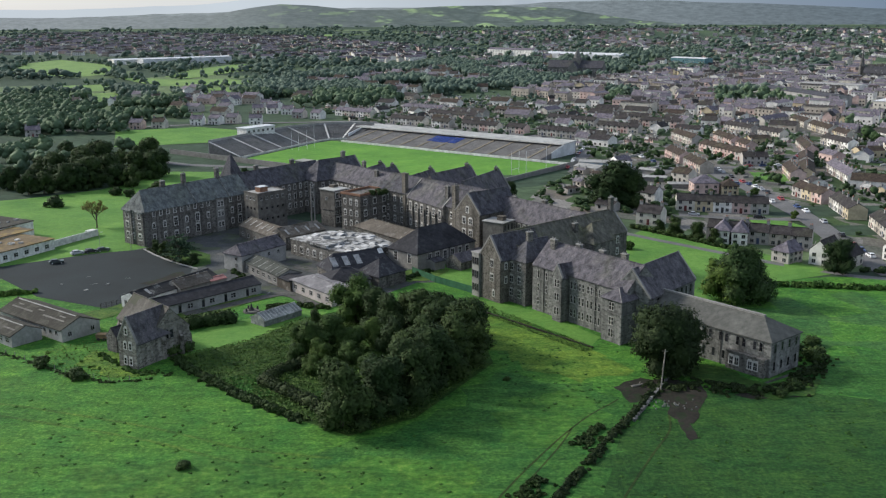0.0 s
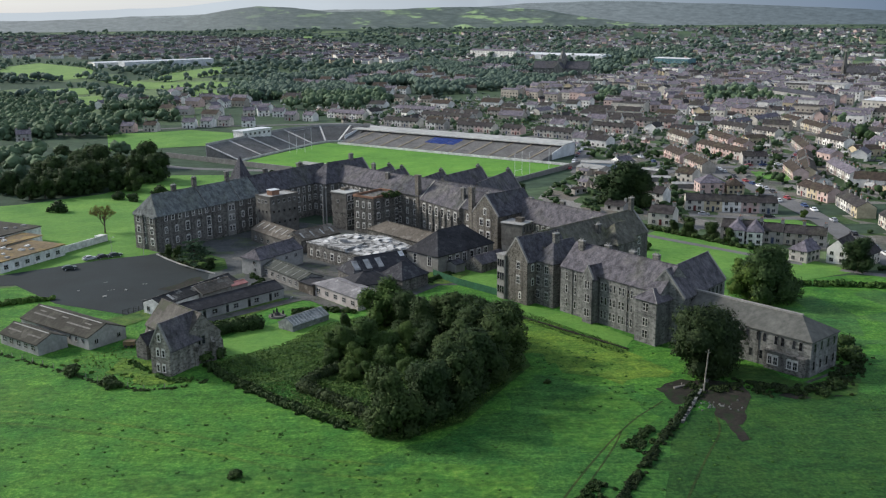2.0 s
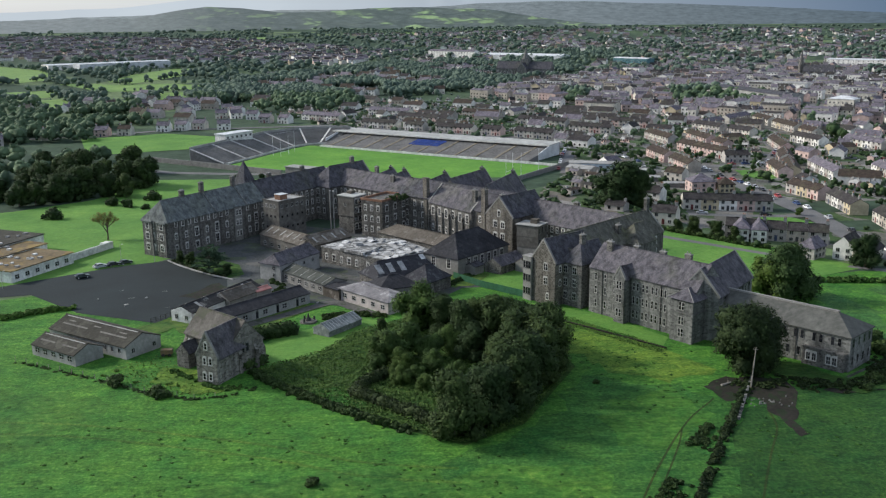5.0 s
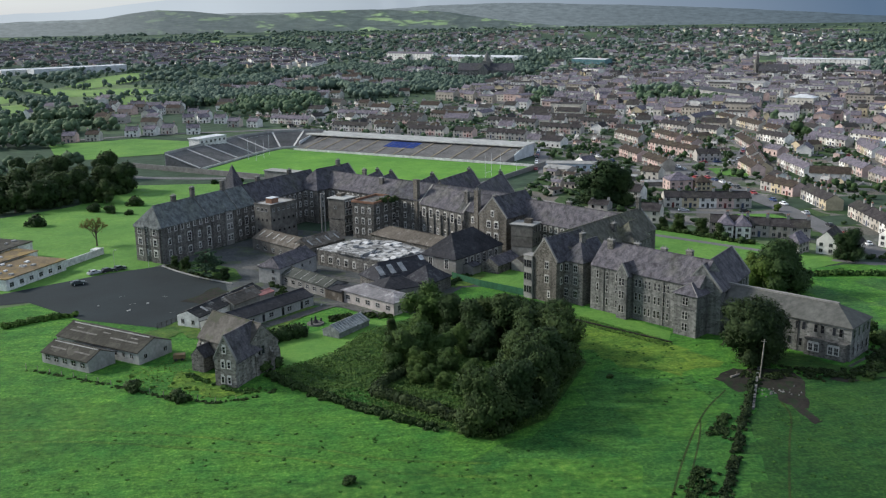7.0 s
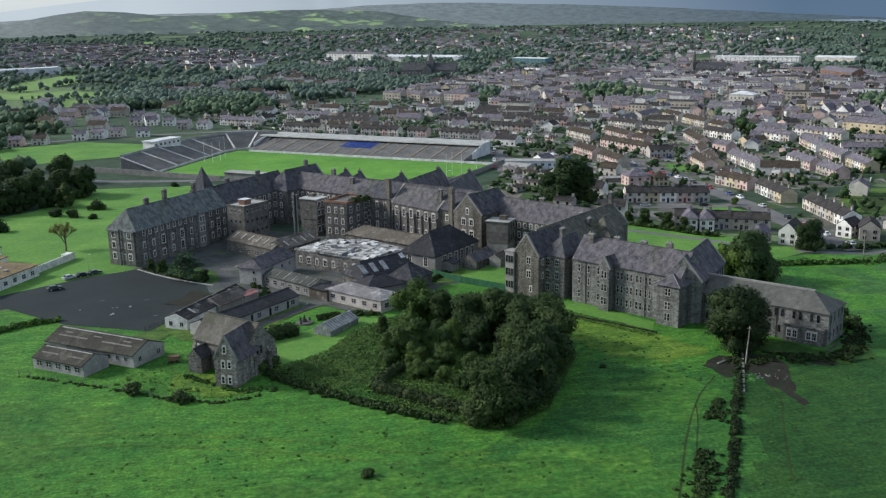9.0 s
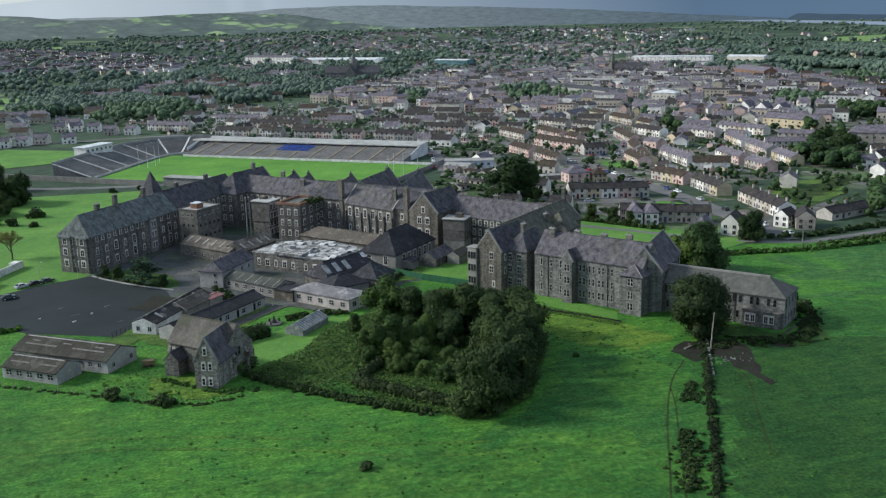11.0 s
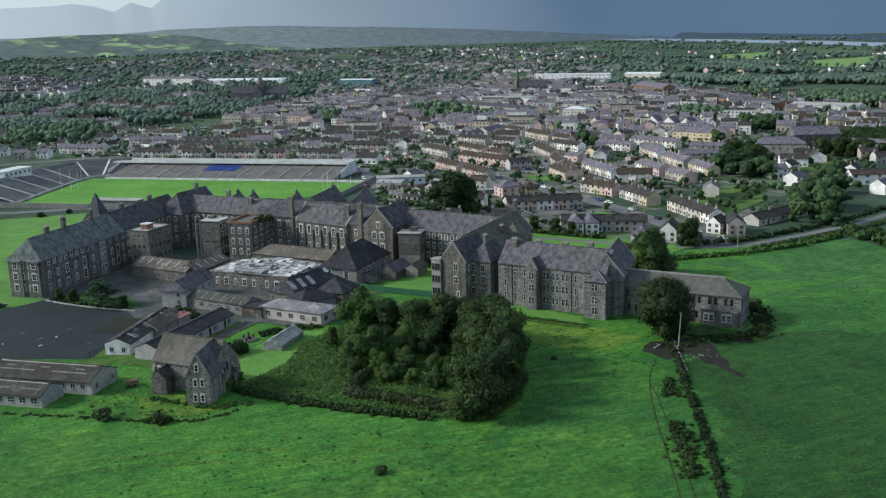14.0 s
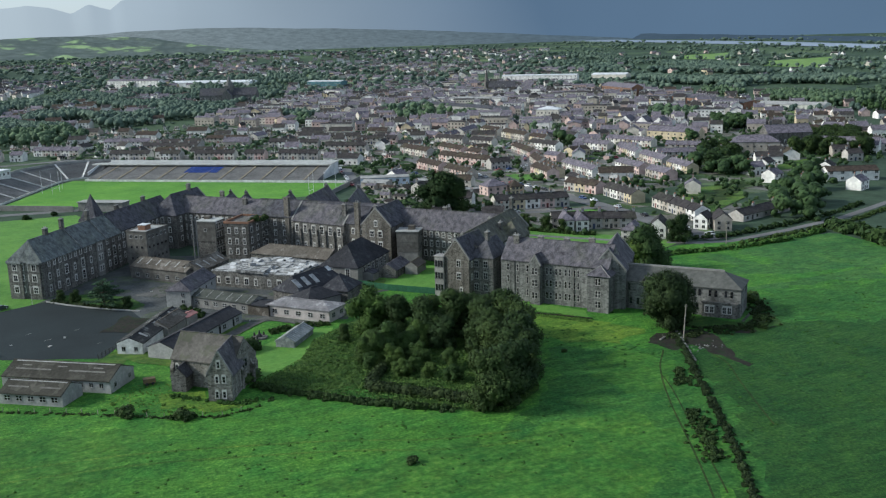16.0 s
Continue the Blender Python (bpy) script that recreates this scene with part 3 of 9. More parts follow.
def strip(name, pts, width, mat, label="", category="", kind="structure", lift=None):
    """A band of that width along a line on the ground."""
    LIFT[0] += 0.004
    up = LIFT[0] if lift is None else lift
    fine = []
    for a, b in zip(pts, pts[1:]):
        n = max(1, int(dist(a, b) / 8))
        fine += [(a[0] + (b[0] - a[0]) * i / n, a[1] + (b[1] - a[1]) * i / n) for i in range(n)]
    fine.append(pts[-1])
    g = Geo()
    for i, p in enumerate(fine):
        q, r = fine[max(0, i - 1)], fine[min(len(fine) - 1, i + 1)]
        L = dist(q, r) or 1
        nx, ny = -(r[1] - q[1]) / L, (r[0] - q[0]) / L
        for s in (-1, 1):
            x, y = p[0] - s * nx * width / 2, p[1] - s * ny * width / 2
            g.v.append((x, y, ground_z(x, y) + up))
    g.f = [(2 * i, 2 * i + 2, 2 * i + 3, 2 * i + 1) for i in range(len(fine) - 1)]
    g.f = [(f[3], f[2], f[1], f[0]) for f in g.f]
    g.m = [0] * len(g.f)
    ob = solo(name, g, mat, label, category, kind)
    if ob.data.polygons[0].normal.z < 0:
        ob.data.flip_normals()
    return ob


def curve(pts, n=6):
    """A smooth line through the points."""
    out = []
    for i in range(len(pts) - 1):
        p0, p1, p2, p3 = (Vector(pts[max(0, min(len(pts) - 1, i + k))]) for k in (-1, 0, 1, 2))
        for k in range(n):
            u = k / n
            out.append(tuple(0.5 * (2 * p1 + (p2 - p0) * u + (2 * p0 - 5 * p1 + 4 * p2 - p3) * u * u + (3 * p1 - p0 - 3 * p2 + p3) * u ** 3)))
    return out + [tuple(pts[-1])]


def wiggle(poly, amp, seed=0, step=3.0):
    """A polygon's outline made ragged, as grass and earth run into one another."""
    out = []
    for a, b in zip(poly, poly[1:] + poly[:1]):
        n = max(1, int(dist(a, b) / step))
        for i in range(n):
            x, y = a[0] + (b[0] - a[0]) * i / n, a[1] + (b[1] - a[1]) * i / n
            out.append((x + amp * noise.noise((x * 0.21, y * 0.21, seed)) + 0.16 * amp * noise.noise((x * 0.7, y * 0.7, seed)),
                        y + amp * noise.noise((x * 0.21, y * 0.21, seed + 9)) + 0.16 * amp * noise.noise((x * 0.7, y * 0.7, seed + 9))))
    return out


ground_sheet()
M_FIELD_SUN = grass_mat("sunlit_and_rank_grass", (0.045, 0.10, 0.014), (0.085, 0.165, 0.022), (0.17, 0.235, 0.045))
# pasture green darkened to carry shade in its colour
M_FIELD_SHADE = grass_mat("lush_grass", (0.016, 0.066, 0.014), (0.033, 0.112, 0.021), (0.078, 0.17, 0.038))
M_FIELD_ROUGH = grass_mat("tussock_grass", (0.021, 0.076, 0.013), (0.043, 0.13, 0.020), (0.105, 0.205, 0.042), 0.8)
drape("pasture", [(-420, -120), (420, -120), (330, 120), (167, 222), (172, 253), (150, 262), (112, 270), (84, 262), (60, 300), (20, 330), (-60, 300), (-140, 262), (-420, 340)],
      M_FIELD, "uneven bright green pasture with darker tufts", "grass")
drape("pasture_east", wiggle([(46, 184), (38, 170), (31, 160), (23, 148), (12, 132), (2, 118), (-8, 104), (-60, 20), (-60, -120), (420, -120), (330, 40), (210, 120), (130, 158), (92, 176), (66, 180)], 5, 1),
      M_FIELD_EAST, "darker pasture beyond the field bank, with cloud shade in its green", "grass")
# soft edge of the east pasture, in the same shade-toned green
drape("lush_grass", wiggle([(66, 184), (90, 204), (132, 192), (214, 152), (330, 76), (330, 36), (210, 114), (130, 152), (92, 170)], 7, 14), M_FIELD_SHADE, "darker grass easing into the east pasture", "grass")
M_FIELD_COOL = grass_mat("cool_green_grass", (0.020, 0.075, 0.020), (0.042, 0.122, 0.030), (0.095, 0.18, 0.05))
drape("lush_grass", wiggle([(64, 222), (78, 238), (96, 252), (122, 252), (148, 253), (170, 257), (168, 226), (132, 198), (96, 206), (78, 206)], 5, 16), M_FIELD_COOL, "cool green grass behind the annex", "grass")
# sunlight on the grass here is a yellower colour
drape("sunlit_grass", wiggle([(8, 236), (22, 222), (33, 205), (36, 190), (26, 186), (16, 196), (9, 212)], 5, 2), M_FIELD_SUN, "grass before the grey range, tinted yellow as sunlight", "grass")
# shadow of the copse, painted as a darker patch of grass
drape("lush_grass", wiggle([(9, 192), (0, 172), (-12, 160), (-30, 150), (-20, 118), (4, 108), (24, 142), (37, 172), (30, 184), (20, 186)], 6, 13), M_FIELD_SHADE, "lush darker grass beside the copse", "grass")
drape("rough_grass", wiggle([(-150, 190), (-104, 196), (-84, 186), (-96, 166), (-140, 158)], 7, 3), M_FIELD_ROUGH, "rough tussocky patch of the pasture", "grass")
drape("rough_grass", wiggle([(-60, 150), (-30, 152), (0, 150), (10, 128), (-30, 112), (-64, 126)], 8, 4), M_FIELD_ROUGH, "rough tussocky patch of the pasture", "grass")
drape("rough_grass", wiggle([(12, 176), (28, 184), (30, 168), (18, 154), (8, 160)], 6, 6), M_FIELD_ROUGH, "rough tussocky patch of the pasture", "grass")
drape("lawn", [(-175, 395), (-150, 418), (-132, 470), (-75, 465), (-60, 400), (-72, 350), (-98, 303), (-112, 298), (-150, 262), (-260, 290), (-260, 360)],
      M_LAWN, "smooth mown lawn beside the car park", "lawn")
drape("lawn", [(52, 306), (73, 334), (94, 310), (116, 274), (84, 258), (64, 240), (50, 262)], M_LAWN, "mown lawn behind the grey stone range", "lawn")
drape("yard", [(-100, 303), (-60, 352), (-20, 330), (10, 292), (12, 262), (-8, 262), (-24, 240), (-50, 252), (-84, 262)], M_YARDGROUND,
      "broken tarmac and weeds of the inner yard", "yard")
drape("car_park", [(-139, 279), (-112, 298), (-97, 304), (-76, 283), (-73, 262), (-83, 247), (-88, 239), (-110, 250), (-128, 269), (-160, 262), (-160, 270)], M_ASPHALT,
      "dark tarmac car park with faded lines", "car park")
drape("lawn", [(10, 292), (22, 285), (20, 262), (10, 250), (-10, 273), (4, 285)], M_LAWN, "green grass between the wings", "lawn")
drape("moat_grass", [(8, 246), (24, 234), (36, 214), (33, 208), (20, 226), (4, 240)], M_LAWN, "sunken strip of lush grass", "grass")
strip("drive", [(48, 339), (70, 315), (88, 298), (108, 279), (122, 268)], 3.4, M_ROADGREY, "narrow grey driveway across the lawn", "driveway")
strip("lane", curve([(-66, 233), (-62.5, 236.2), (-55.3, 242.2), (-47.8, 249), (-43, 251.5), (-38, 245.5), (-32, 238.5)]), 3.4, M_CONCRETE_YARD, "worn grey lane past the hut", "lane", lift=0.2)
strip("lane", curve([(-57, 274), (-50, 282), (-44, 280), (-34, 271), (-30, 266)]), 4.0, M_CONCRETE_YARD, "worn tan concrete lane before the kitchen", "lane", lift=0.2)
strip("path", [(-160, 512), (-132, 492), (-104, 484), (-72, 478)], 6, M_ROADGREY, "grey path behind the lawn", "path")
strip("road", [(98, 288), (118, 271), (131, 265), (162, 269), (198, 276), (232, 288), (330, 322)], 3.6, M_ROADGREY, "grey road past the houses", "road")
drape("garden_lawn", [(-57, 224), (-38, 238), (-30, 234), (-42, 215), (-56, 206), (-62, 214)], M_LAWN, "small patch of green lawn by the sheds", "lawn")
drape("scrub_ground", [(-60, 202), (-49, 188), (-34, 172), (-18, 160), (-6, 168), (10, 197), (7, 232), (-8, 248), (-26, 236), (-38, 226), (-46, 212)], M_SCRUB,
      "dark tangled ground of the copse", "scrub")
drape("rank_grass", wiggle([(-80, 208), (-73, 205), (-69, 194), (-64, 191), (-73, 190), (-80, 198)], 4, 12, 1.5), M_FIELD_SUN, "yellowish rank grass by the old chapel", "grass")
drape("bare_ground", wiggle([(33.2, 182.9), (39.8, 188.1), (44.1, 187.7), (51.6, 185), (51.5, 179), (47.2, 170), (44.8, 163.8), (44.9, 157.6), (42.8, 157.3), (42.4, 165.2), (42.0, 171.4), (40.2, 175.4), (35.7, 176.4)], 2.2, 7, 1.0), M_EARTH,
      "trampled bare brown earth and cattle track", "earth", step=8, lift=0.083)
for poly, k in (([(56, 178), (62, 176), (68, 177), (72, 181), (64, 182)], 8),):
    drape("bare_ground", wiggle(poly, 2, k, 1.5), M_EARTH, "trampled bare brown earth", "earth", step=8, lift=0.087)
drape("rough_verge", wiggle([(49, 190), (56, 183), (64, 176), (73, 178), (77, 186), (71, 188), (66, 184), (57, 194), (51, 200)], 2.0, 19, 1.5), M_SCRUB, "dark rough growth along the foot of the annex", "scrub", step=8)
drape("cedar_bed", [(-97, 303), (-89, 293), (-82, 285), (-76, 280), (-71, 284), (-74, 296), (-84, 306), (-92, 309)], M_SCRUB, "dark planted bed round the cedar", "flower bed")
drape("yard_grass", wiggle([(-84, 236), (-78, 243), (-70, 236), (-62, 246), (-54, 252), (-50, 250), (-50, 246), (-60, 232), (-72, 222)], 1.5, 11), M_WILD, "weedy grass round the huts", "grass")
drape("yard_grass", [(-89, 238), (-82, 246), (-79, 243), (-84, 232), (-88, 228), (-94, 234)], M_WILD, "weedy verge of the car park", "grass")
M_DIRTGRASS = grass_mat("trodden_grass", (0.014, 0.036, 0.008), (0.028, 0.05, 0.012), (0.055, 0.075, 0.02), 0.9)
M_TRACK = grass_mat("worn_grass", (0.028, 0.082, 0.014), (0.056, 0.135, 0.02), (0.13, 0.20, 0.042), 1.4)


for dx in (0, 5.2):
    strip("wheel_track", curve([(-118, 176 + dx), (-92, 172 + dx), (-70, 165 + dx), (-52, 158 + dx), (-36, 150 + dx), (-20, 146 + dx)]), 0.9, M_TRACK, "faint worn wheel track in the grass", "track", lift=0.0745)
strip("cattle_path", curve([(33.5, 176.5), (31.5, 174.2), (26.0, 167.9), (20.1, 159.2), (14.9, 150.4), (10.9, 143.2), (4, 130), (-6, 112), (-14, 100)]), 0.4, M_DIRTGRASS, "narrow trodden cattle path", "track", lift=0.079)
strip("cattle_path", curve([(22.5, 162.8), (20.4, 157.6), (17.0, 150.6), (13.3, 143.4), (7, 131), (-3, 112)]), 0.35, M_DIRTGRASS, "narrow trodden cattle path", "track", lift=0.079)
strip("cattle_path", curve([(41.8, 170.1), (40.2, 161.9), (34.8, 151.6), (29.7, 141.6), (24, 130)]), 0.4, M_DIRTGRASS, "faint trodden cattle path", "track", lift=0.079)
for poly, k, m, lab in (([(-72, 296), (-62, 306), (-56, 300), (-66, 290)], 21, M_CONCRETE_YARD, "pale worn concrete of the yard"), ([(-50, 262), (-44, 270), (-36, 262), (-42, 256)], 22, M_CONCRETE_YARD, "pale worn concrete of the yard"),
                        ([(-14, 272), (-6, 280), (2, 276), (-4, 264), (-10, 262)], 23, M_WILD, "weeds over the old yard"), ([(-86, 262), (-78, 274), (-70, 266), (-76, 256)], 24, M_EARTH, "muddy edge of the yard"),
                        ([(-66, 248), (-58, 258), (-54, 254), (-60, 246)], 25, M_EARTH, "muddy edge of the yard"), ([(-34, 320), (-26, 316), (-32, 308), (-40, 312)], 26, M_WILD, "weeds over the old yard")):
    drape("yard_patch", wiggle(poly, 2.5, k, 1.5), m, lab, "yard", step=10)


# ---- the old hospital: one connected building ----
hosp = thing("hospital_building", pose(-20, 320, 0), "long Victorian hospital of grey rubble stone with slate roofs, empty", "building")
S3 = (1.6, 5.2, 8.6)


def rows3(side, u0, u1, n, zs=S3, me=None):
    return [(side, u0, u1, n, z, me or WIN_SASH) for z in zs]


# west range, with its hipped end
west = wing(hosp, (-101.7, 310.7), (-74.2, 345.7), 12, 0.5, 11.7, 17.5, ("half", "gable"),
            wins=[("s", u, u, 1, z, WIN_SASH) for u in (3.2, 7.4, 16.4, 25.4, 36.0, 42.6) for z in (1.4, 5.2)] + [("s", u, u, 1, 4.9, WIN_ARCH) for u in (11.9, 20.8, 39.4)]
            + [("s", u, u, 1, 1.2, WIN_ARCH) for u in (20.8, 39.4)] + [("s", 11.9, 11.9, 1, 1.0, WIN_DOUBLE)] + [("s", 3.4, 25.6, 9, 9.2, WIN_SASH), ("s", 35.4, 43.0, 3, 9.2, WIN_SASH)]
            + rows3("w", -4.0, 1.0, 3) + rows3("n", 4, 40, 12), roof=M_SLATE_TEAL, chims=[(12, 0.2, CHIMNEY_STONE), (20.6, 0.2, CHIMNEY_TALL), (35, 0.2, CHIMNEY_TALL)], name="west_range")
for u in (20.6, 35.0):
    for s in (-1, 1):
        part("roof_coping", Geo().slab([(u - 0.16, s * 6.3, 11.45), (u + 0.16, s * 6.3, 11.45), (u + 0.16, 0, 17.55), (u - 0.16, 0, 17.55)], 0.5), M_STONE_PALE, west)
for u, w, z in ((30.6, 3.4, 12.6),):
    p = (-101.7 + u * 0.618 + 6.4 * 0.786, 310.7 + u * 0.786 - 6.4 * 0.618)
    wing(hosp, p, (p[0] - 5 * 0.786, p[1] + 5 * 0.618), w, 0.5, 11.9, z + 0.4, ("hip", "gable"), wins=rows3("w", -0.7, 0.7, 2, (1.2, 5.0, 8.4), WIN_SASH), name="window_bay", wall=M_TRIM, roof=M_SLATE_TEAL)
for u, w in ((2.8, 4.4), (9.4, 3.8)):
    q = (-101.7 - 6 * 0.786 + u * 0.786, 310.7 + 6 * 0.618 - u * 0.618)
    wing(hosp, (q[0] - 0.5 * 0.618, q[1] - 0.5 * 0.786), (q[0] + 4 * 0.618, q[1] + 4 * 0.786), w, 0.5, 11.4, 13.3, ("hip", "gable"),
         wins=rows3("w", 0, 0, 1, S3, WIN_DOUBLE), name="end_bay", wall=M_STONE, roof=M_SLATE_TEAL)
# stair tower with the slated spire
tow = part("spire_tower", Geo().box(-3, 3, -3, 3, -1, 15.2), M_STONE, hosp, "", hosp.matrix_basis.inverted() @ pose(-77.5, 350, 0.5, 0, 0, 52))
sp = Geo()
sp.add([(-3.7, -3.7, 15.0), (3.7, -3.7, 15.0), (3.7, 3.7, 15.0), (-3.7, 3.7, 15.0), (-2.6, -2.6, 17.0), (2.6, -2.6, 17.0), (2.6, 2.6, 17.0), (-2.6, 2.6, 17.0), (0, 0, 24.4)],
       [(0, 1, 5, 4), (1, 2, 6, 5), (2, 3, 7, 6), (3, 0, 4, 7), (4, 5, 8), (5, 6, 8), (6, 7, 8), (7, 4, 8), (3, 2, 1, 0)])
part("spire", sp, M_SLATE, tow)
wing(hosp, (-74.2, 345.7), (-50, 376.5), 11, 0.5, 12.2, 17.8, ("gable", "gable"), wins=rows3("s", 2, 34, 12, (2.0, 5.6, 9.0)),
     chims=[(9, 0.5, CHIMNEY_STONE), (27, 0.5, CHIMNEY_STONE)], name="north_west_range")
# corner block and spine
wing(hosp, (-52, 364), (-35, 381), 12, 0.5, 12.6, 19.0, ("hip", "coped"), wins=rows3("s", 3, 10, 3, (2.0, 5.6, 9.2)) + rows3("w", -3, 3, 3, (2.0, 5.6, 9.2)),
     chims=[(18, 0, CHIMNEY_STONE)], name="corner_block")
wing(hosp, (-44.5, 374.5), (-17, 343), 12, 0.5, 12.8, 17.6, wins=rows3("s", 3, 38, 14, (2.0, 5.6, 9.2)), chims=[(20, 2, CHIMNEY_TALL), (33, -2, CHIMNEY_STONE)],
     roof=M_SLATE_PURPLE, name="spine_range")
wing(hosp, (-19, 346), (17.5, 306), 13, 0.5, 13.0, 17.8, wins=rows3("s", 2, 52, 14, (2.0, 5.6, 9.2)), name="central_range")
for a, b, W, rz in (((-30, 358), (-23.4, 373), 8, 17.0), ((-25, 354), (-18.5, 368), 7, 16.9), ((-12, 342), (-3.8, 358), 7, 17.0), ((-5, 334), (10, 354.5), 10, 18.8), ((6, 320), (20, 347), 9, 18.6)):
    wing(hosp, a, b, W, 0.5, 12.0, rz, ("gable", "coped"), chims=[(dist(a, b) - 2.5, 0, CHIMNEY_LOW)], roof=M_SLATE_PURPLE, name="rear_wing")
# great hall
hall = wing(hosp, (-7.8, 331.5), (4.6, 311), 11.5, 0.5, 12.2, 17.6, ("coped", "coped"), roof=M_SLATE_PURPLE,
     wins=[("s", 2.4, 21.6, 6, 7.6, WIN_HALL), ("s", 2.4, 21.6, 6, 2.4, WIN_SASH), ("e", -2.4, 2.4, 2, 7.6, WIN_HALL)], name="great_hall")
for i in range(7):
    u = 0.5 + 3.8 * i
    part("buttress", Geo().box(u - 0.24, u + 0.24, -6.25, -5.7, -1, 8.8).slab([(u - 0.24, -6.25, 8.8), (u + 0.24, -6.25, 8.8), (u + 0.24, -5.7, 9.6), (u - 0.24, -5.7, 9.6)], 0.8), M_STONE, hall)
stack = part("tall_chimney", Geo().box(-0.9, 0.9, -0.7, 0.7, -1, 19.4).box(-1.05, 1.05, -0.85, 0.85, 19.4, 19.8), M_STONE_BROWN, hosp, "tall buff stone stack", hosp.matrix_basis.inverted() @ pose(3.6, 304.6, 0.5, 0, 0, -55))
for x in (-0.45, 0.45):
    part("chimney_pot", Geo().frustum(x, 0, 19.8, 20.5, 0.2, 0.15, 8), M_TRIM, stack)
stack = part("tall_chimney", Geo().box(-1.0, 1.0, -0.7, 0.7, -1, 19.2).box(-1.15, 1.15, -0.85, 0.85, 19.2, 19.6), M_STONE_BROWN, hosp, "tall buff stone stack", hosp.matrix_basis.inverted() @ pose(-13.4, 331, 0.5, 0, 0, -55))
# gabled block by the hall
wing(hosp, (7.2, 297.2), (20.6, 309), 11.0, 0.5, 13.0, 18.8, ("coped", "gable"), wall=M_STONE_BROWN,
     wins=[("w", -1.5, 1.5, 2, 8.8, WIN_DOUBLE), ("w", -1.5, 1.5, 2, 5.0, WIN_DOUBLE), ("w", 0, 0, 1, 12.4, WIN_SASH), ("n", 2, 9, 3, 8.6, WIN_SASH)],
     chims=[(4, 2, CHIMNEY_STONE)], name="gabled_block")
wing(hosp, (2, 314), (9, 304.6), 9, 0.5, 13.0, 18.0, ("gable", "gable"), wall=M_STONE_BROWN, chims=[(2.0, -2.5, CHIMNEY_TALL)], wins=rows3("s", 6.5, 10, 2, (5.0, 8.8)), name="link_block")
# east range
wing(hosp, (15.5, 310.6), (43, 274.4), 10, 0.3, 11.0, 16.5, ("gable", "gable"), roof=M_SLATE_PURPLE, wins=rows3("s", 10, 40, 14, (1.6, 5.0, 8.2)),
     chims=[(9, 2, CHIMNEY_STONE), (24, 1, CHIMNEY_STONE)], name="east_range")
# mossy-roofed wing across it
wing(hosp, (16.5, 249.5), (49.5, 279), 11, 0.3, 11.8, 17.4, ("gable", "coped"), roof=M_SLATE_MOSS, wins=rows3("s", 14, 40, 8) + rows3("e", -3, 3, 3),
     chims=[(8, 3.5, CHIMNEY_PALE), (29, 2.5, CHIMNEY_PALE), (43.3, 0, CHIMNEY_TALL), (24, -3, CHIMNEY_STONE)], name="cross_wing")
wing(hosp, (38, 262), (45, 268.5), 9, 0.3, 11.8, 16.2, ("hip", "gable"), roof=M_SLATE_MOSS, name="hipped_wing")
# east tower block
wing(hosp, (11.6, 244.8), (24, 254), 8.4, 0.3, 11.6, 17.2, ("coped", "gable"), wall=M_STONE_TOWER,
     wins=[("w", -0.9, -0.9, 1, 9.0, WIN_PAIR), ("w", -0.9, -0.9, 1, 5.2, WIN_PAIR), ("w", -1.6, -1.6, 1, 1.2, WIN_LANCET), ("s", 2.0, 2.0, 1, 8.8, WIN_LANCET), ("s", 2.0, 2.0, 1, 5.0, WIN_LANCET)],
     chims=[(3.5, 2.4, CHIMNEY_STONE)], name="east_tower")
wing(hosp, (18.2, 241.6), (27, 248.2), 7.6, 0.3, 11.9, 16.2, ("hip", "gable"), wall=M_STONE, wins=rows3("w", -1.4, 1.6, 2, S3, WIN_PAIR), chims=[(4.6, 0, CHIMNEY_STONE)], name="tower_recess")
for u in (-4.2, 4.2):
    q = part("quoin_strip", Geo().box(-0.25, 0.3, -0.25, 0.3, -1, 11.6), M_TRIM, hosp, "pale dressed corner stones", hosp.matrix_basis.inverted() @ frame_of((11.6, 244.8), (24, 254), 0.3) @ pose(0.3, u * 0.93, 0))
bay = part("stair_bay", Geo().box(-1.5, 1.5, -1.5, 1.5, -1, 11.3).box(-1.7, 1.7, -1.7, 1.7, 11.3, 11.6), M_TRIM, hosp, "pale stone bay with long windows",
           hosp.matrix_basis.inverted() @ pose(9.2, 249.6, 0.5, 0, 0, -54))
for z in (1.2, 4.8, 8.4):
    for x in (-0.8, 0.1, 1.0):
        part("window", WIN_TALL, None, bay, "", pose(x - 0.1, -1.5, z))
# front range of pale limestone
FA, FB = (26.4, 239.8), (45.6, 213.7)
wing(hosp, FA, FB, 10.6, 0.3, 12.0, 17.2, ("gable", "gable"), wall=M_STONE_PALE, roof=M_SLATE_PURPLE,
     wins=[("s", 2.2, 8.2, 3, z, WIN_SLIT) for z in S3] + [("s", u, u + 1.15, 2, z, WIN_SLIT) for u in (14.2, 17.0, 19.8, 22.4) for z in (1.4, 4.9, 8.4)],
     chims=[(3.2, -1.2, CHIMNEY_STONE), (9.6, 1.4, CHIMNEY_PALE), (17.6, 1.4, CHIMNEY_PALE), (25.2, 1.0, CHIMNEY_STONE)], name="front_range")
DX, DY = 0.593, -0.805
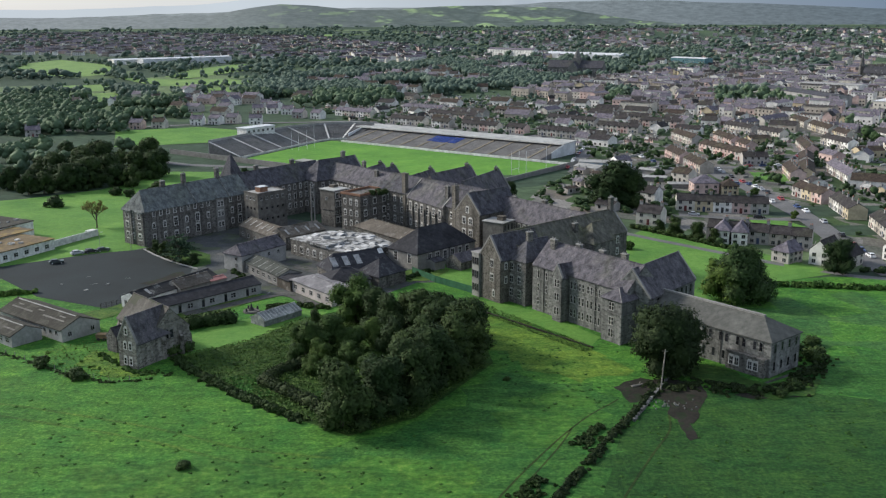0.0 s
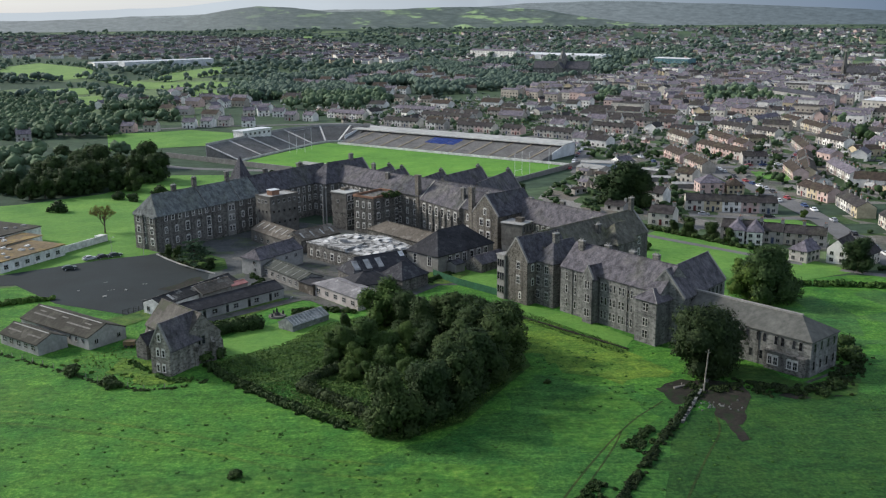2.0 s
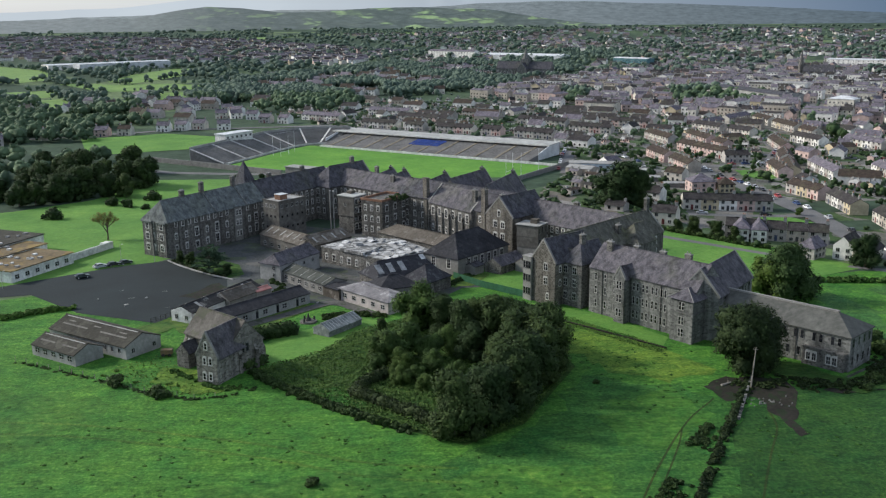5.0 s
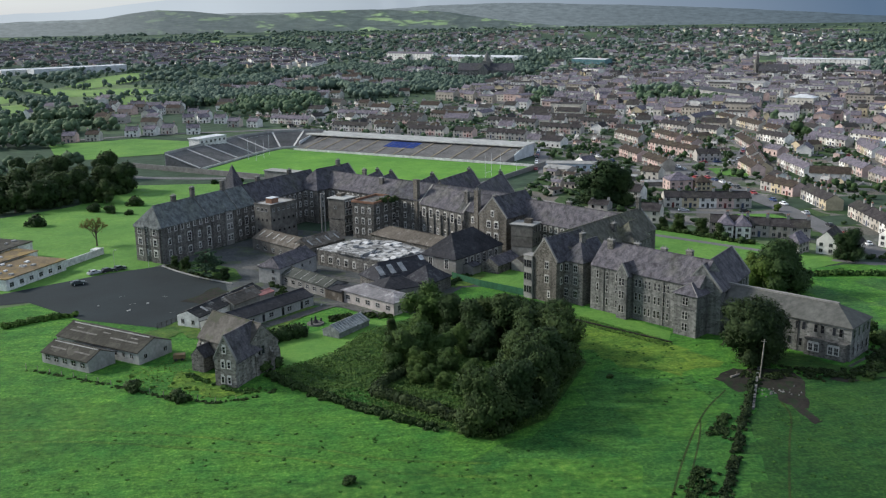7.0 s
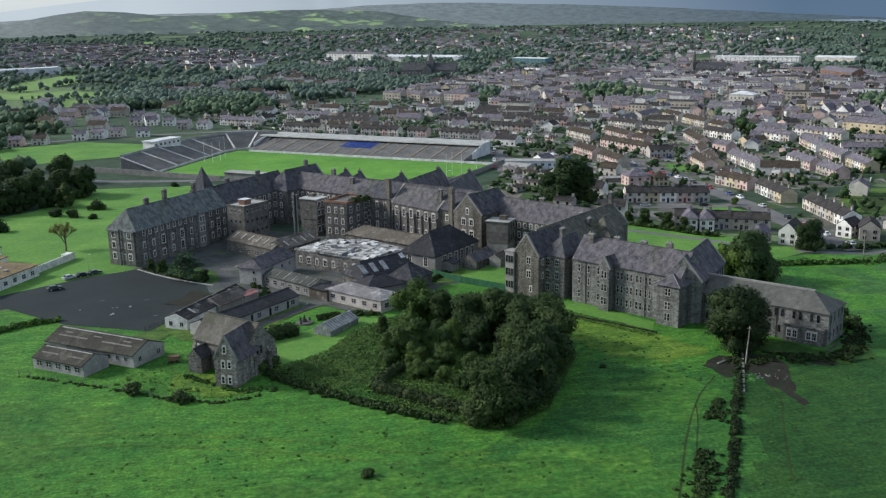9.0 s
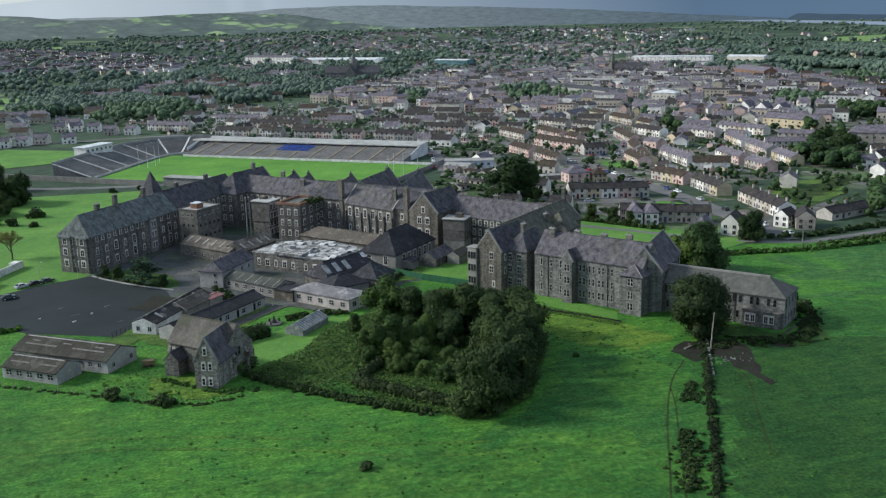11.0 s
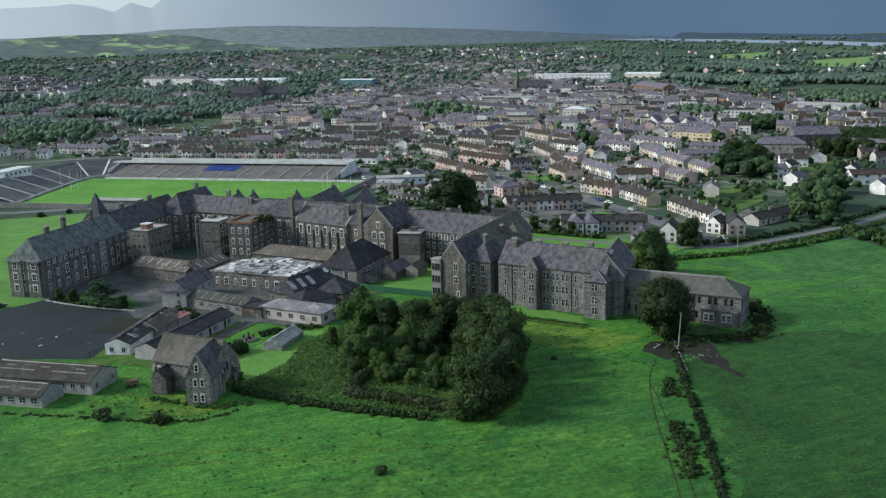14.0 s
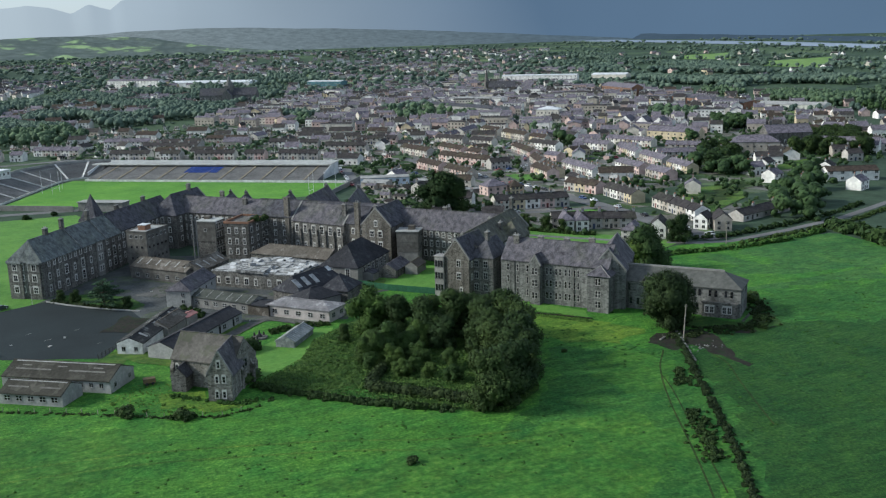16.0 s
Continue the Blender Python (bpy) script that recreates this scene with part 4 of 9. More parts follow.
for u, w, eave, ridge in ((11.4, 3.0, 11.5, 14.2),):
    c = (FA[0] + u * DX - 7.6 * 0.805, FA[1] + u * DY - 7.6 * 0.593)
    wing(hosp, c, (c[0] + 7 * 0.805, c[1] + 7 * 0.593), w, 0.3, eave, ridge, ("coped", "gable"), wall=M_STONE_PALE, roof=M_SLATE_PURPLE,
         wins=[("w", -0.45, 0.45, 2, z, WIN_SLIT) for z in S3], name="gabled_bay")
# turret
tm = hosp.matrix_basis.inverted() @ pose(39.8, 212.3, 0, 0, 0, -53.6)
tur = part("turret", Geo().box(-2.9, 3.2, -2.7, 2.7, -1, 10.4).box(-3.05, 3.35, -2.85, 2.85, 6.9, 7.1), M_STONE_PALE, hosp, "", tm)
part("turret_roof", Geo().add([(-3.4, -3.2, 10.25), (3.7, -3.2, 10.25), (3.7, 3.2, 10.25), (-3.4, 3.2, 10.25), (0.15, -0.5, 12.7), (0.15, 3.2, 12.7)],
                              [(0, 1, 4), (1, 2, 5, 4), (2, 3, 5), (3, 0, 4, 5), (3, 2, 1, 0)]), M_SLATE_PURPLE, tur)
for z in (1.4, 4.3, 7.8):
    for x in (-0.25, 0.55):
        part("window", WIN_SLIT, None, tur, "", pose(x, -2.7, z))
for y, x in ((-3.26, -3.46), (-3.26, 3.76)):
    part("hip_roll", Geo().tube((x, y, 10.3), (0.15, -0.5, 12.76), 0.09, 0.09, 6), M_TRIM, tur)
# gabled block at the east end, and the low annex
wing(hosp, (42.4, 212.6), (57.0, 229.2), 9.6, 0.3, 10.8, 16.6, ("coped", "coped"), wall=M_STONE_PALE, roof=M_SLATE_PURPLE,
     wins=[("s", 4, 20, 8, 7.8, WIN_TALL), ("s", 4, 20, 8, 4.0, WIN_TALL), ("n", 8, 20, 5, 7.8, WIN_TALL)], name="end_block")
M_OLIVE_ROOF = surf("olive_grey_slate", (0.062, 0.064, 0.058), (0.118, 0.118, 0.106), 0.85, 0.9, 0.16, 0.12)
annex = wing(hosp, (49, 217), (70.8, 190.6), 11, 0.2, 7.8, 11.0, ("gable", "hip"), wall=M_STONE_PALE, roof=M_OLIVE_ROOF,
     wins=[("s", u, u + 1.5, 2, 5.1, WIN_TALL) for u in (3, 9.6, 14, 18, 22.1, 26.3, 30.4)] + [("s", 3, 9, 4, 1.2, WIN_TALL), ("s", 13, 23, 5, 1.2, WIN_TALL), ("e", -4, 4, 4, 5.1, WIN_TALL), ("e", -4, 4, 4, 1.2, WIN_TALL)],
     name="annex")
ext = part("ground_floor_bay", Geo().box(24.4, 33.6, -6.7, -5.4, -1, 3.7).box(24.2, 33.8, -6.85, -5.4, 3.7, 3.95), M_STONE, annex, "darker stone ground-floor bay")
for u in (25.8, 27.1, 30.3, 31.6):
    part("window", WIN_SASH, None, annex, "", pose(u, -6.7, 1.1))
part("ridge_cap", Geo().box(0.5, 29, -0.35, 0.35, 10.85, 11.25), M_TRIM, annex)


# ---- outbuildings of the yard ----
def building(name, label, category, at, group=""):
    return thing(name, pose(at[0], at[1], ground_z(*at)), label, category, group)


def shed(name, label, a, b, W, eave, ridge, ends=("gable", "gable"), wall=None, roof=None, wins=(), chims=(), z0=0.1, category="outbuilding"):
    t = building(name, label, category, a)
    return wing(t, a, b, W, z0, eave, ridge, ends, wall or M_RENDER, roof or M_ASBESTOS, wins, chims, "wall")


def ribs(walls, L, W, eave, ridge, n, mat, name="roof_sheet", wd=1.0, lift=0.24, side=-1, lo=0.15, hi=0.85):
    """Paler sheets laid on one slope of a roof."""
    h = W / 2
    for i in range(n):
        u = L * (i + 0.5) / n
        pts = []
        for du, k in ((-wd / 2, lo), (wd / 2, lo), (wd / 2, hi), (-wd / 2, hi)):
            pts.append((u + du, side * h * (1 - k), eave + (ridge - eave) * k + lift + 0.04))
        part(name, Geo().slab(pts, 0.05), mat, walls)


M_OLDBRICK = surf("weathered_brick", (0.16, 0.09, 0.06), (0.27, 0.15, 0.10), 0.9, 1.5, 0.3, 0.2)
# tall plain block with a flat roof, brick hut on top
blk = building("stair_block", "tall plain rendered block with a flat roof and a brick hut", "outbuilding", (-63.6, 324.8))
m = blk.matrix_basis.inverted() @ frame_of((-63.6, 324.8), (-55.0, 333.8), 0.4)
w = part("wall", Geo().box(0, 12.2, 0, 7.8, -1, 13.5), M_RENDER_DARK, blk, "", m)
for z in (4.2, 8.0, 11.4):
    for i in range(5):
        part("window", WIN_SMALL if z > 11 else WIN_VENT, None, w, "", pose(1.4 + 2.3 * i, 0, z))
    for i in range(3):
        part("window", WIN_SMALL if z > 11 else WIN_VENT, None, w, "", pose(0, 2 + 2 * i, z, 0, 0, -90))
part("roof_deck", Geo().box(0.2, 12.0, 0.2, 7.6, 13.5, 13.62), M_CONCRETE, w, "pale flat roof")
for x0, x1, y0, y1 in ((-0.15, 12.35, -0.15, 0.2), (-0.15, 12.35, 7.6, 7.95), (-0.15, 0.2, 0.2, 7.6), (12.0, 12.35, 0.2, 7.6)):
    part("parapet", Geo().box(x0, x1, y0, y1, 13.5, 13.85), M_RENDER_DARK, w)
part("brick_hut", Geo().box(2.8, 6.0, 2.2, 5.0, 13.62, 15.3), M_OLDBRICK, w, "small brown brick hut")
part("hut_roof", Geo().box(2.65, 6.15, 2.05, 5.15, 15.3, 15.45), M_METAL_PALE, w)

# water tank tower
tank = building("water_tower", "square concrete water tower with a pale flat roof", "tower", (-39, 340))
m = tank.matrix_basis.inverted() @ pose(-39.2, 340, 0.4, 0, 0, 50)
part("base", Geo().box(-3.2, 3.2, -3.5, 3.5, -1, 5.6).box(-3.4, 3.4, -3.7, 3.7, 5.6, 5.9), M_STONE, tank, "", m)
top = part("tank", Geo().box(-3.3, 3.3, -3.6, 3.6, 5.9, 12.6), M_RENDER_DARK, tank, "", m)
part("tank_roof", Geo().box(-3.6, 3.6, -3.9, 3.9, 12.6, 12.95), M_ROOFSHEET, tank, "pale sheet roof", m)
part("roof_hut", Geo().box(0.2, 2.4, 0.4, 2.6, 12.95, 13.9), M_TIN, tank, "", m)
for z in (1.2, 4.2, 7.0, 10.0):
    for x in (-1.9, 0.0, 1.9):
        part("window", WIN_DOUBLE, None, top, "", pose(x, -3.6 if z > 5 else -3.5, z))
part("window", WIN_SMALL, None, top, "", pose(-3.3, 0.4, 9.2, 0, 0, -90))
for dx in (0, 1.15):
    p = building("flue_pipe", "tall thin grey metal boiler flue", "flue", (-46.6 + dx, 334 - 0.4 * dx), "flues of the boiler house")
    part("pipe", Geo().tube((0, 0, -0.3), (0, 0, 15.6), 0.26, 0.25, 10), M_RENDER, p)
    part("cowl", Geo().tube((0, 0, 15.6), (0, 0, 15.9), 0.32, 0.32, 10), M_CONCRETE, p)

# stone block with a red brick parapet overgrown with shrubs
bb = building("stone_block", "square stone block with a red brick parapet and rooftop plants", "outbuilding", (-29, 327.4))
m = bb.matrix_basis.inverted() @ frame_of((-28.8, 327.2), (-19.6, 338.4), 0.4)
w = part("wall", Geo().box(0, 14.4, 0, 9.2, -1, 12.2), M_STONE, bb, "", m)
for x0, x1, y0, y1 in ((-0.2, 14.6, -0.2, 0.25), (-0.2, 14.6, 8.95, 9.4), (-0.2, 0.25, 0.25, 8.95), (14.15, 14.6, 0.25, 8.95)):
    part("parapet", Geo().box(x0, x1, y0, y1, 12.2, 12.95), M_OLDBRICK, w, "weathered red brick parapet")
for z in (1.4, 5.0, 8.8):
    for u in (1.8, 4.6, 7.4):
        part("window", WIN_SASH, None, w, "", pose(0, 9.2 - u, z, 0, 0, -90))
    for u in (2.5, 7.2, 12):
        part("window", WIN_DOUBLE, None, w, "", pose(u, 0, z))

# lift tower beside the gabled block
lt = building("lift_tower", "blank square rendered lift tower with a pale flat roof", "tower", (15, 292))
m = lt.matrix_basis.inverted() @ frame_of((11.8, 290.4), (18.8, 285.4), 0.3)
part("base", Geo().box(0.1, 7.2, 0.1, 6.1, -1, 4.4), M_RENDER, lt, "paler lower storey", m)
lw = part("shaft", Geo().box(0, 7.3, 0, 6.2, 4.4, 11.3).box(-0.08, 7.38, -0.08, 6.28, 7.8, 8.0), M_RENDER_DARK, lt, "", m)
part("flat_roof", Geo().box(-0.3, 7.6, -0.3, 6.5, 11.3, 11.55), M_CONCRETE, lt, "", m)
part("lift_hut", Geo().box(3.4, 5.6, 2.6, 4.6, 11.55, 12.7).box(3.3, 5.7, 2.5, 4.7, 12.7, 12.85), M_TIN, lt, "small brown roof hut", m)
for z in (5.2, 8.9):
    for y in (1.4, 3.4, 5.4):
        part("window", WIN_TALL, None, lw, "", pose(7.3, y - 0.3, z, 0, 0, 90))
shed("lean_to_shed", "low shed with a purple slate roof beside the lift tower", (2.5, 276.5), (11, 285.4), 6.0, 2.6, 4.4, roof=M_SLATE_PURPLE, wall=M_STONE)
shed("small_hut", "small rendered hut with a felt roof", (11.0, 277.0), (16.4, 282.4), 4.2, 2.6, 3.9, roof=M_TIN, wall=M_RENDER)

# long low ranges
shed("long_shed", "long low shed with a weathered sheet roof", (-27, 321.5), (-7.5, 297.5), 9, 4.2, 6.6, ("hip", "gable"), roof=M_TIN, wall=M_STONE)
dh = shed("dining_hall", "old hall with a steep black slate roof and lancet windows", (-12.6, 279.2), (4.8, 296.4), 13, 5.2, 10.8, ("hip", "hip"), wall=M_RENDER, roof=M_BLACK_SLATE,
          wins=[("s", 5, 21, 6, 1.6, WIN_HALL), ("w", -3, 3, 2, 1.8, WIN_HALL)])
shed("porch_block", "flat dark porch on the side of the old hall", (-4.4, 276), (-1.4, 279), 4, 2.6, 3.2, wall=M_RENDER, roof=M_SLATE_DARK)

M_FELT_DIRTY = patched_mat("stained_felt", (0.07, 0.07, 0.068), (0.20, 0.20, 0.195), (0.42, 0.42, 0.41), 0.3, 0.5)
# kitchen block under patched felt
kb = building("kitchen_block", "low stone kitchen block under a patched pale felt roof", "outbuilding", (-33, 290))
K = [(-48.5, 296.6), (-36, 283.4), (-27.6, 275.4), (-15, 287.5), (-24, 303), (-38, 307)]
kx, ky = -33, 290
g = Geo()
g.slab([(x - kx, y - ky, 4.9) for x, y in K], 6.0)
kw = part("wall", g, M_STONE, kb)
part("flat_roof", Geo().slab([((x - kx) * 1.012, (y - ky) * 1.012, 5.15) for x, y in K], 0.24), M_FELT_DIRTY, kb)
M_FELT_GREY = surf("grey_roofing_felt", (0.20, 0.20, 0.198), (0.40, 0.40, 0.395), 0.85, 0.7, 0.35, 0.2)
rk = random.Random(4)


ang_k = -0.815
ck, sk = math.cos(ang_k), math.sin(ang_k)
for i in range(-9, 10):
    for j in range(-6, 7):
        u, v = i * 2.5 + rk.uniform(-0.3, 0.3), j * 3.1 + (i % 2) * 1.2
        hu, hv = rk.uniform(0.95, 1.25), rk.uniform(0.9, 1.75)
        if not all(inside(K, kx + ck * (u + a) - sk * (v + b), ky + sk * (u + a) + ck * (v + b)) for a in (-hu, hu) for b in (-hv, hv)):
            continue
        kind = rk.random()
        if kind < 0.2:
            continue
        h0, rise = rk.uniform(0.02, 0.2), rk.choice((0.08, 0.22, 0.45))
        mat = rk.choice((M_FELT_PALE, M_FELT_GREY, M_FELT_DIRTY, M_CONCRETE, M_FELT_GREY, M_FELT_PALE))
        for s in (-1, 1):
            pts = [(ck * (u + a) - sk * (v + b), sk * (u + a) + ck * (v + b), 5.16 + h0 + z) for a, b, z in ((-hu, s * hv, 0.1), (hu, s * hv, 0.1), (hu, s * 0.01, rise + 0.1), (-hu, s * 0.01, rise + rk.uniform(0.0, 0.25)))]
            part("felt_patch", Geo().slab(pts, 0.16 + h0), mat, kb)
part("raised_roof", Geo().slab([(x - kx, y - ky, 5.95) for x, y in ((-42.6, 289.6), (-35.7, 282.4), (-30.4, 289.6), (-37.4, 299.6))], 0.8), M_FELT_DIRTY, kb, "raised pale felt roof")
part("roof_hatch", Geo().box(-4.6, -2.6, 1.6, 3.4, 5.9, 6.9), M_FELT_GREY, kb)
for a, b, k in ((K[0], K[1], 5), (K[1], K[2], 3), (K[2], K[3], 4)):
    ang = math.degrees(math.atan2(b[1] - a[1], b[0] - a[0]))
    for i in range(k):
        q = (i + 0.7) / (k + 0.4)
        part("window", (WIN_SASH, WIN_DOUBLE)[i % 2], None, kw, "", pose(a[0] + (b[0] - a[0]) * q - kx, a[1] + (b[1] - a[1]) * q - ky, 1.3, 0, 0, ang))

d1 = shed("slated_shed", "steep dark slate roof with pale skylight sheets, partly collapsed", (-34, 263.5), (-17, 273), 11, 3.8, 7.6, ("half", "half"), wall=M_STONE, roof=M_RAGGED)
ribs(d1, 11, 11, 3.7, 7.5, 3, M_FELT_GREY, wd=1.7, lo=0.28, hi=0.8)
ribs(d1, 34, 11, 3.7, 7.5, 1, M_FELT_PALE, wd=1.5, lo=0.7, hi=0.98)
shed("slated_shed", "pyramid-roofed dark slate pavilion with a pale hip", (-21.5, 258.5), (-14.5, 266), 9, 3.6, 7.0, ("hip", "hip"), wall=M_STONE, roof=M_RAGGED)
shed("slated_shed", "low dark slate roofed workshop", (-33, 255.5), (-22, 259.5), 9, 3.2, 5.6, ("hip", "hip"), wall=M_RENDER, roof=M_BLACK_SLATE)
shed("ward_bungalow", "single-storey pinkish rendered ward block with a pale roof", (-39, 257.2), (-26.2, 241.6), 8.4, 3.3, 4.4, ("hip", "hip"), wall=M_RENDER_PINK, roof=M_SLATE_PALE,
     wins=[("s", 2.4, 18, 5, 1.1, WIN_WIDE), ("e", -2, 2, 2, 1.1, WIN_WIDE)])
shed("grey_hall", "two-storey grey slated hall with a pale gable end", (-62.6, 276.6), (-52, 291.6), 7.6, 5.0, 7.3, ("half", "gable"), wall=M_CONCRETE, roof=M_SLATE_PURPLE,
     wins=[("w", -1.4, -1.4, 1, 1.2, WIN_SMALL), ("w", -1.4, -1.4, 1, 3.2, WIN_SMALL), ("s", 3, 15, 4, 2.8, WIN_SMALL)])
ll = shed("long_workshop", "long low workshop with a grey sheet roof and wide windows", (-56.2, 277.6), (-43.2, 260.2), 7, 3.1, 4.4, wall=M_RENDER, roof=M_WORKSHOP,
          wins=[("s", 2, 19, 6, 1.0, WIN_WIDE)])
ribs(ll, 21.7, 7, 3.0, 4.3, 6, M_CONCRETE, "roof_batten", 0.16, lo=0.0, hi=1.0)
shed("flat_store", "flat-roofed open-fronted dark store", (-44.5, 260.8), (-40, 255.4), 6, 2.9, 3.3, wall=M_TIN, roof=M_BLACK_SLATE)
t1 = shed("tin_shed", "brown corrugated shed with yellowed skylight sheets", (-66.2, 324.6), (-51.6, 305.6), 9.4, 4.0, 6.1, wall=M_RENDER_DARK, roof=M_TIN, wins=[("s", 3, 20, 5, 0.9, WIN_WIDE)])
ribs(t1, 23.9, 9.4, 3.9, 6.0, 6, M_CONCRETE, wd=0.5, lo=0.3)
t2 = shed("tin_shed", "brown corrugated shed with a buckled roof", (-54, 304.6), (-42.5, 316.5), 8.6, 4.2, 6.4, wall=M_STONE, roof=M_TIN)
ribs(t2, 16.5, 8.6, 4.1, 6.3, 4, M_CONCRETE, wd=0.7, hi=0.7)
shed("long_hut", "long low hut with a black felt roof and pale timber walls", (-75.2, 231.4), (-52.6, 254.8), 7.2, 2.8, 4.2, wall=M_CONCRETE, roof=M_BLACK_SLATE, wins=[("s", 4, 30, 5, 0.8, WIN_WIDE), ("s", 7.5, 28, 4, 0.2, WIN_DARK)])
M_COLLAPSED = patched_mat("collapsed_felt", (0.02, 0.021, 0.022), (0.055, 0.055, 0.054), (0.22, 0.215, 0.2), 0.28, 0.66)
r2 = shed("long_hut", "long hut with a black felt roof and white gable end", (-81.4, 238.8), (-66.6, 262.6), 6.6, 2.9, 4.2, wall=M_WHITE, roof=M_COLLAPSED, wins=[("w", -1.6, 1.6, 2, 0.9, WIN_SMALL)])
ribs(r2, 28, 6.6, 2.8, 4.1, 3, M_CONCRETE, wd=0.9)
shed("boiler_shed", "brown sheet-roofed shed between the huts", (-73, 249), (-66, 258.5), 6, 2.8, 4.4, wall=M_RENDER, roof=M_TIN)
M_FADED_RED = surf("faded_red_sheet", (0.24, 0.10, 0.09), (0.36, 0.18, 0.165), 0.7, 1.5, 0.4, 0.0)
shed("red_roofed_store", "small store with a faded red sheet roof", (-65.4, 256), (-61.8, 260), 2.8, 2.7, 3.1, wall=M_RENDER, roof=M_FADED_RED)

# greenhouse
M_OLD_GLAZING = patched_mat("dusty_glazing", (0.13, 0.145, 0.14), (0.27, 0.285, 0.275), (0.33, 0.34, 0.33), 0.5, 0.6)
gh = shed("greenhouse", "old greenhouse with dusty grey glazing on a low wall", (-46, 224.4), (-38.2, 233.6), 5, 1.6, 2.9, wall=M_OLD_GLAZING, roof=M_OLD_GLAZING, category="greenhouse")
ribs(gh, 12, 5, 1.5, 2.8, 12, M_SASH, "glazing_bar", 0.16, lo=0.0, hi=1.0)
ribs(gh, 12, 5, 1.5, 2.8, 1, M_SASH, "ridge_bar", 12, lo=0.93, hi=1.0)

M_STONE_CHAPEL = stone_mat("weathered_chapel_stone", (0.10, 0.094, 0.082), (0.275, 0.262, 0.235), (0.235, 0.22, 0.18), 1.4)
M_CHAPEL_ROOF = patched_mat("tan_mossy_slate", (0.075, 0.07, 0.062), (0.15, 0.138, 0.122), (0.09, 0.095, 0.065), 0.2, 0.6)
# chapel
ch = building("chapel", "small derelict rubble stone chapel with a steep slate roof", "chapel", (-66, 207))
wing(ch, (-72.5, 215.05), (-61.0, 203.0), 8.8, 0, 6.3, 11.0, ("gable", "gable"), M_STONE_CHAPEL, M_CHAPEL_ROOF,
     [("s", 1.6, 3.6, 2, 3.4, WIN_LANCET), ("e", -1.1, 0.1, 2, 4.4, WIN_DARK)], [], "nave")
wing(ch, (-68.5, 195.6), (-63.0, 205.4), 5.2, 0, 6.0, 11.1, ("coped", "gable"), M_STONE_CHAPEL, M_SLATE_PURPLE,
     [("w", -1.0, 0.5, 2, 4.3, WIN_LANCET), ("w", -0.9, 0.7, 2, 0.9, WIN_LANCET), ("w", 0, 0, 1, 7.6, WIN_LANCET)], [], "transept")
cm = ch.matrix_basis.inverted() @ frame_of((-72.5, 215.05), (-61.0, 203.0), 0)
for u in (0.4, 16.2):
    for s in (-1, 1):
        part("buttress", Geo().box(u - 0.45, u + 0.45, s * 4.4 - 0.6, s * 4.4 + 0.6, -0.5, 4.0).slab([(u - 0.45, s * 4.4 + s * 0.6, 4.0), (u + 0.45, s * 4.4 + s * 0.6, 4.0), (u + 0.45, s * 4.4, 5.2), (u - 0.45, s * 4.4, 5.2)], 1.2), M_STONE_CHAPEL, ch, "", cm)
for y in (-2.2, 2.2):
    part("buttress", Geo().box(16.6, 17.4, y - 0.4, y + 0.4, -0.5, 4.4).slab([(17.4, y - 0.4, 4.4), (17.4, y + 0.4, 4.4), (16.6, y + 0.4, 5.6), (16.6, y - 0.4, 5.6)], 1.2), M_STONE_CHAPEL, ch, "", cm)
wing(ch, (-75.4, 206), (-72.2, 210.6), 3.4, 0, 3.6, 5.4, ("gable", "gable"), M_STONE, M_SLATE_DARK, [], [], "porch")

# farm sheds in the field
f1 = shed("farm_shed", "long low farm shed of grey blocks under a mossy sheet roof", (-109.2, 221.4), (-97.0, 212.0), 7.4, 2.6, 4.2, wall=M_CONCRETE, roof=M_MOSS_ROOF, wins=[("s", 2, 13.5, 5, 0.9, WIN_WIDE)])
ribs(f1, 15.4, 7.4, 2.5, 4.1, 1, M_CONCRETE, wd=14.0, lo=0.9, hi=1.0)
ribs(f1, 15.4, 7.4, 2.5, 4.1, 2, M_ASBESTOS, wd=5.0, lo=0.4, hi=0.5)
f2 = shed("farm_shed", "wide farm shed under a mossy sheet roof with pale strips", (-107.6, 233.0), (-86.0, 216.4), 10, 2.9, 4.9, wall=M_CONCRETE, roof=M_MOSS_ROOF, wins=[("s", 20, 25, 3, 1.2, WIN_SMALL), ("e", -3, 3, 2, 1.0, WIN_SMALL)])
ribs(f2, 27, 10, 2.8, 4.8, 1, M_CONCRETE, wd=25.0, lo=0.92, hi=1.0)
ribs(f2, 27, 10, 2.8, 4.8, 2, M_ASBESTOS, wd=9.0, lo=0.42, hi=0.5)
ribs(f2, 27, 10, 2.8, 4.8, 3, M_ASBESTOS, wd=2.4, lo=0.66, hi=0.72)
sm = building("feed_trailer", "small rusty red trailer beside the farm shed", "trailer", (-80.5, 214.5))
part("body", Geo().box(-1.3, 1.3, -0.8, 0.8, 0.5, 1.5), M_RUST, sm)
for x, y in ((-0.7, -0.85), (0.7, -0.85), (-0.7, 0.85), (0.7, 0.85)):
    part("wheel", Geo().tube((x, y - 0.1, 0.33), (x, y + 0.1, 0.33), 0.36, 0.36, 10), M_IRON, sm)

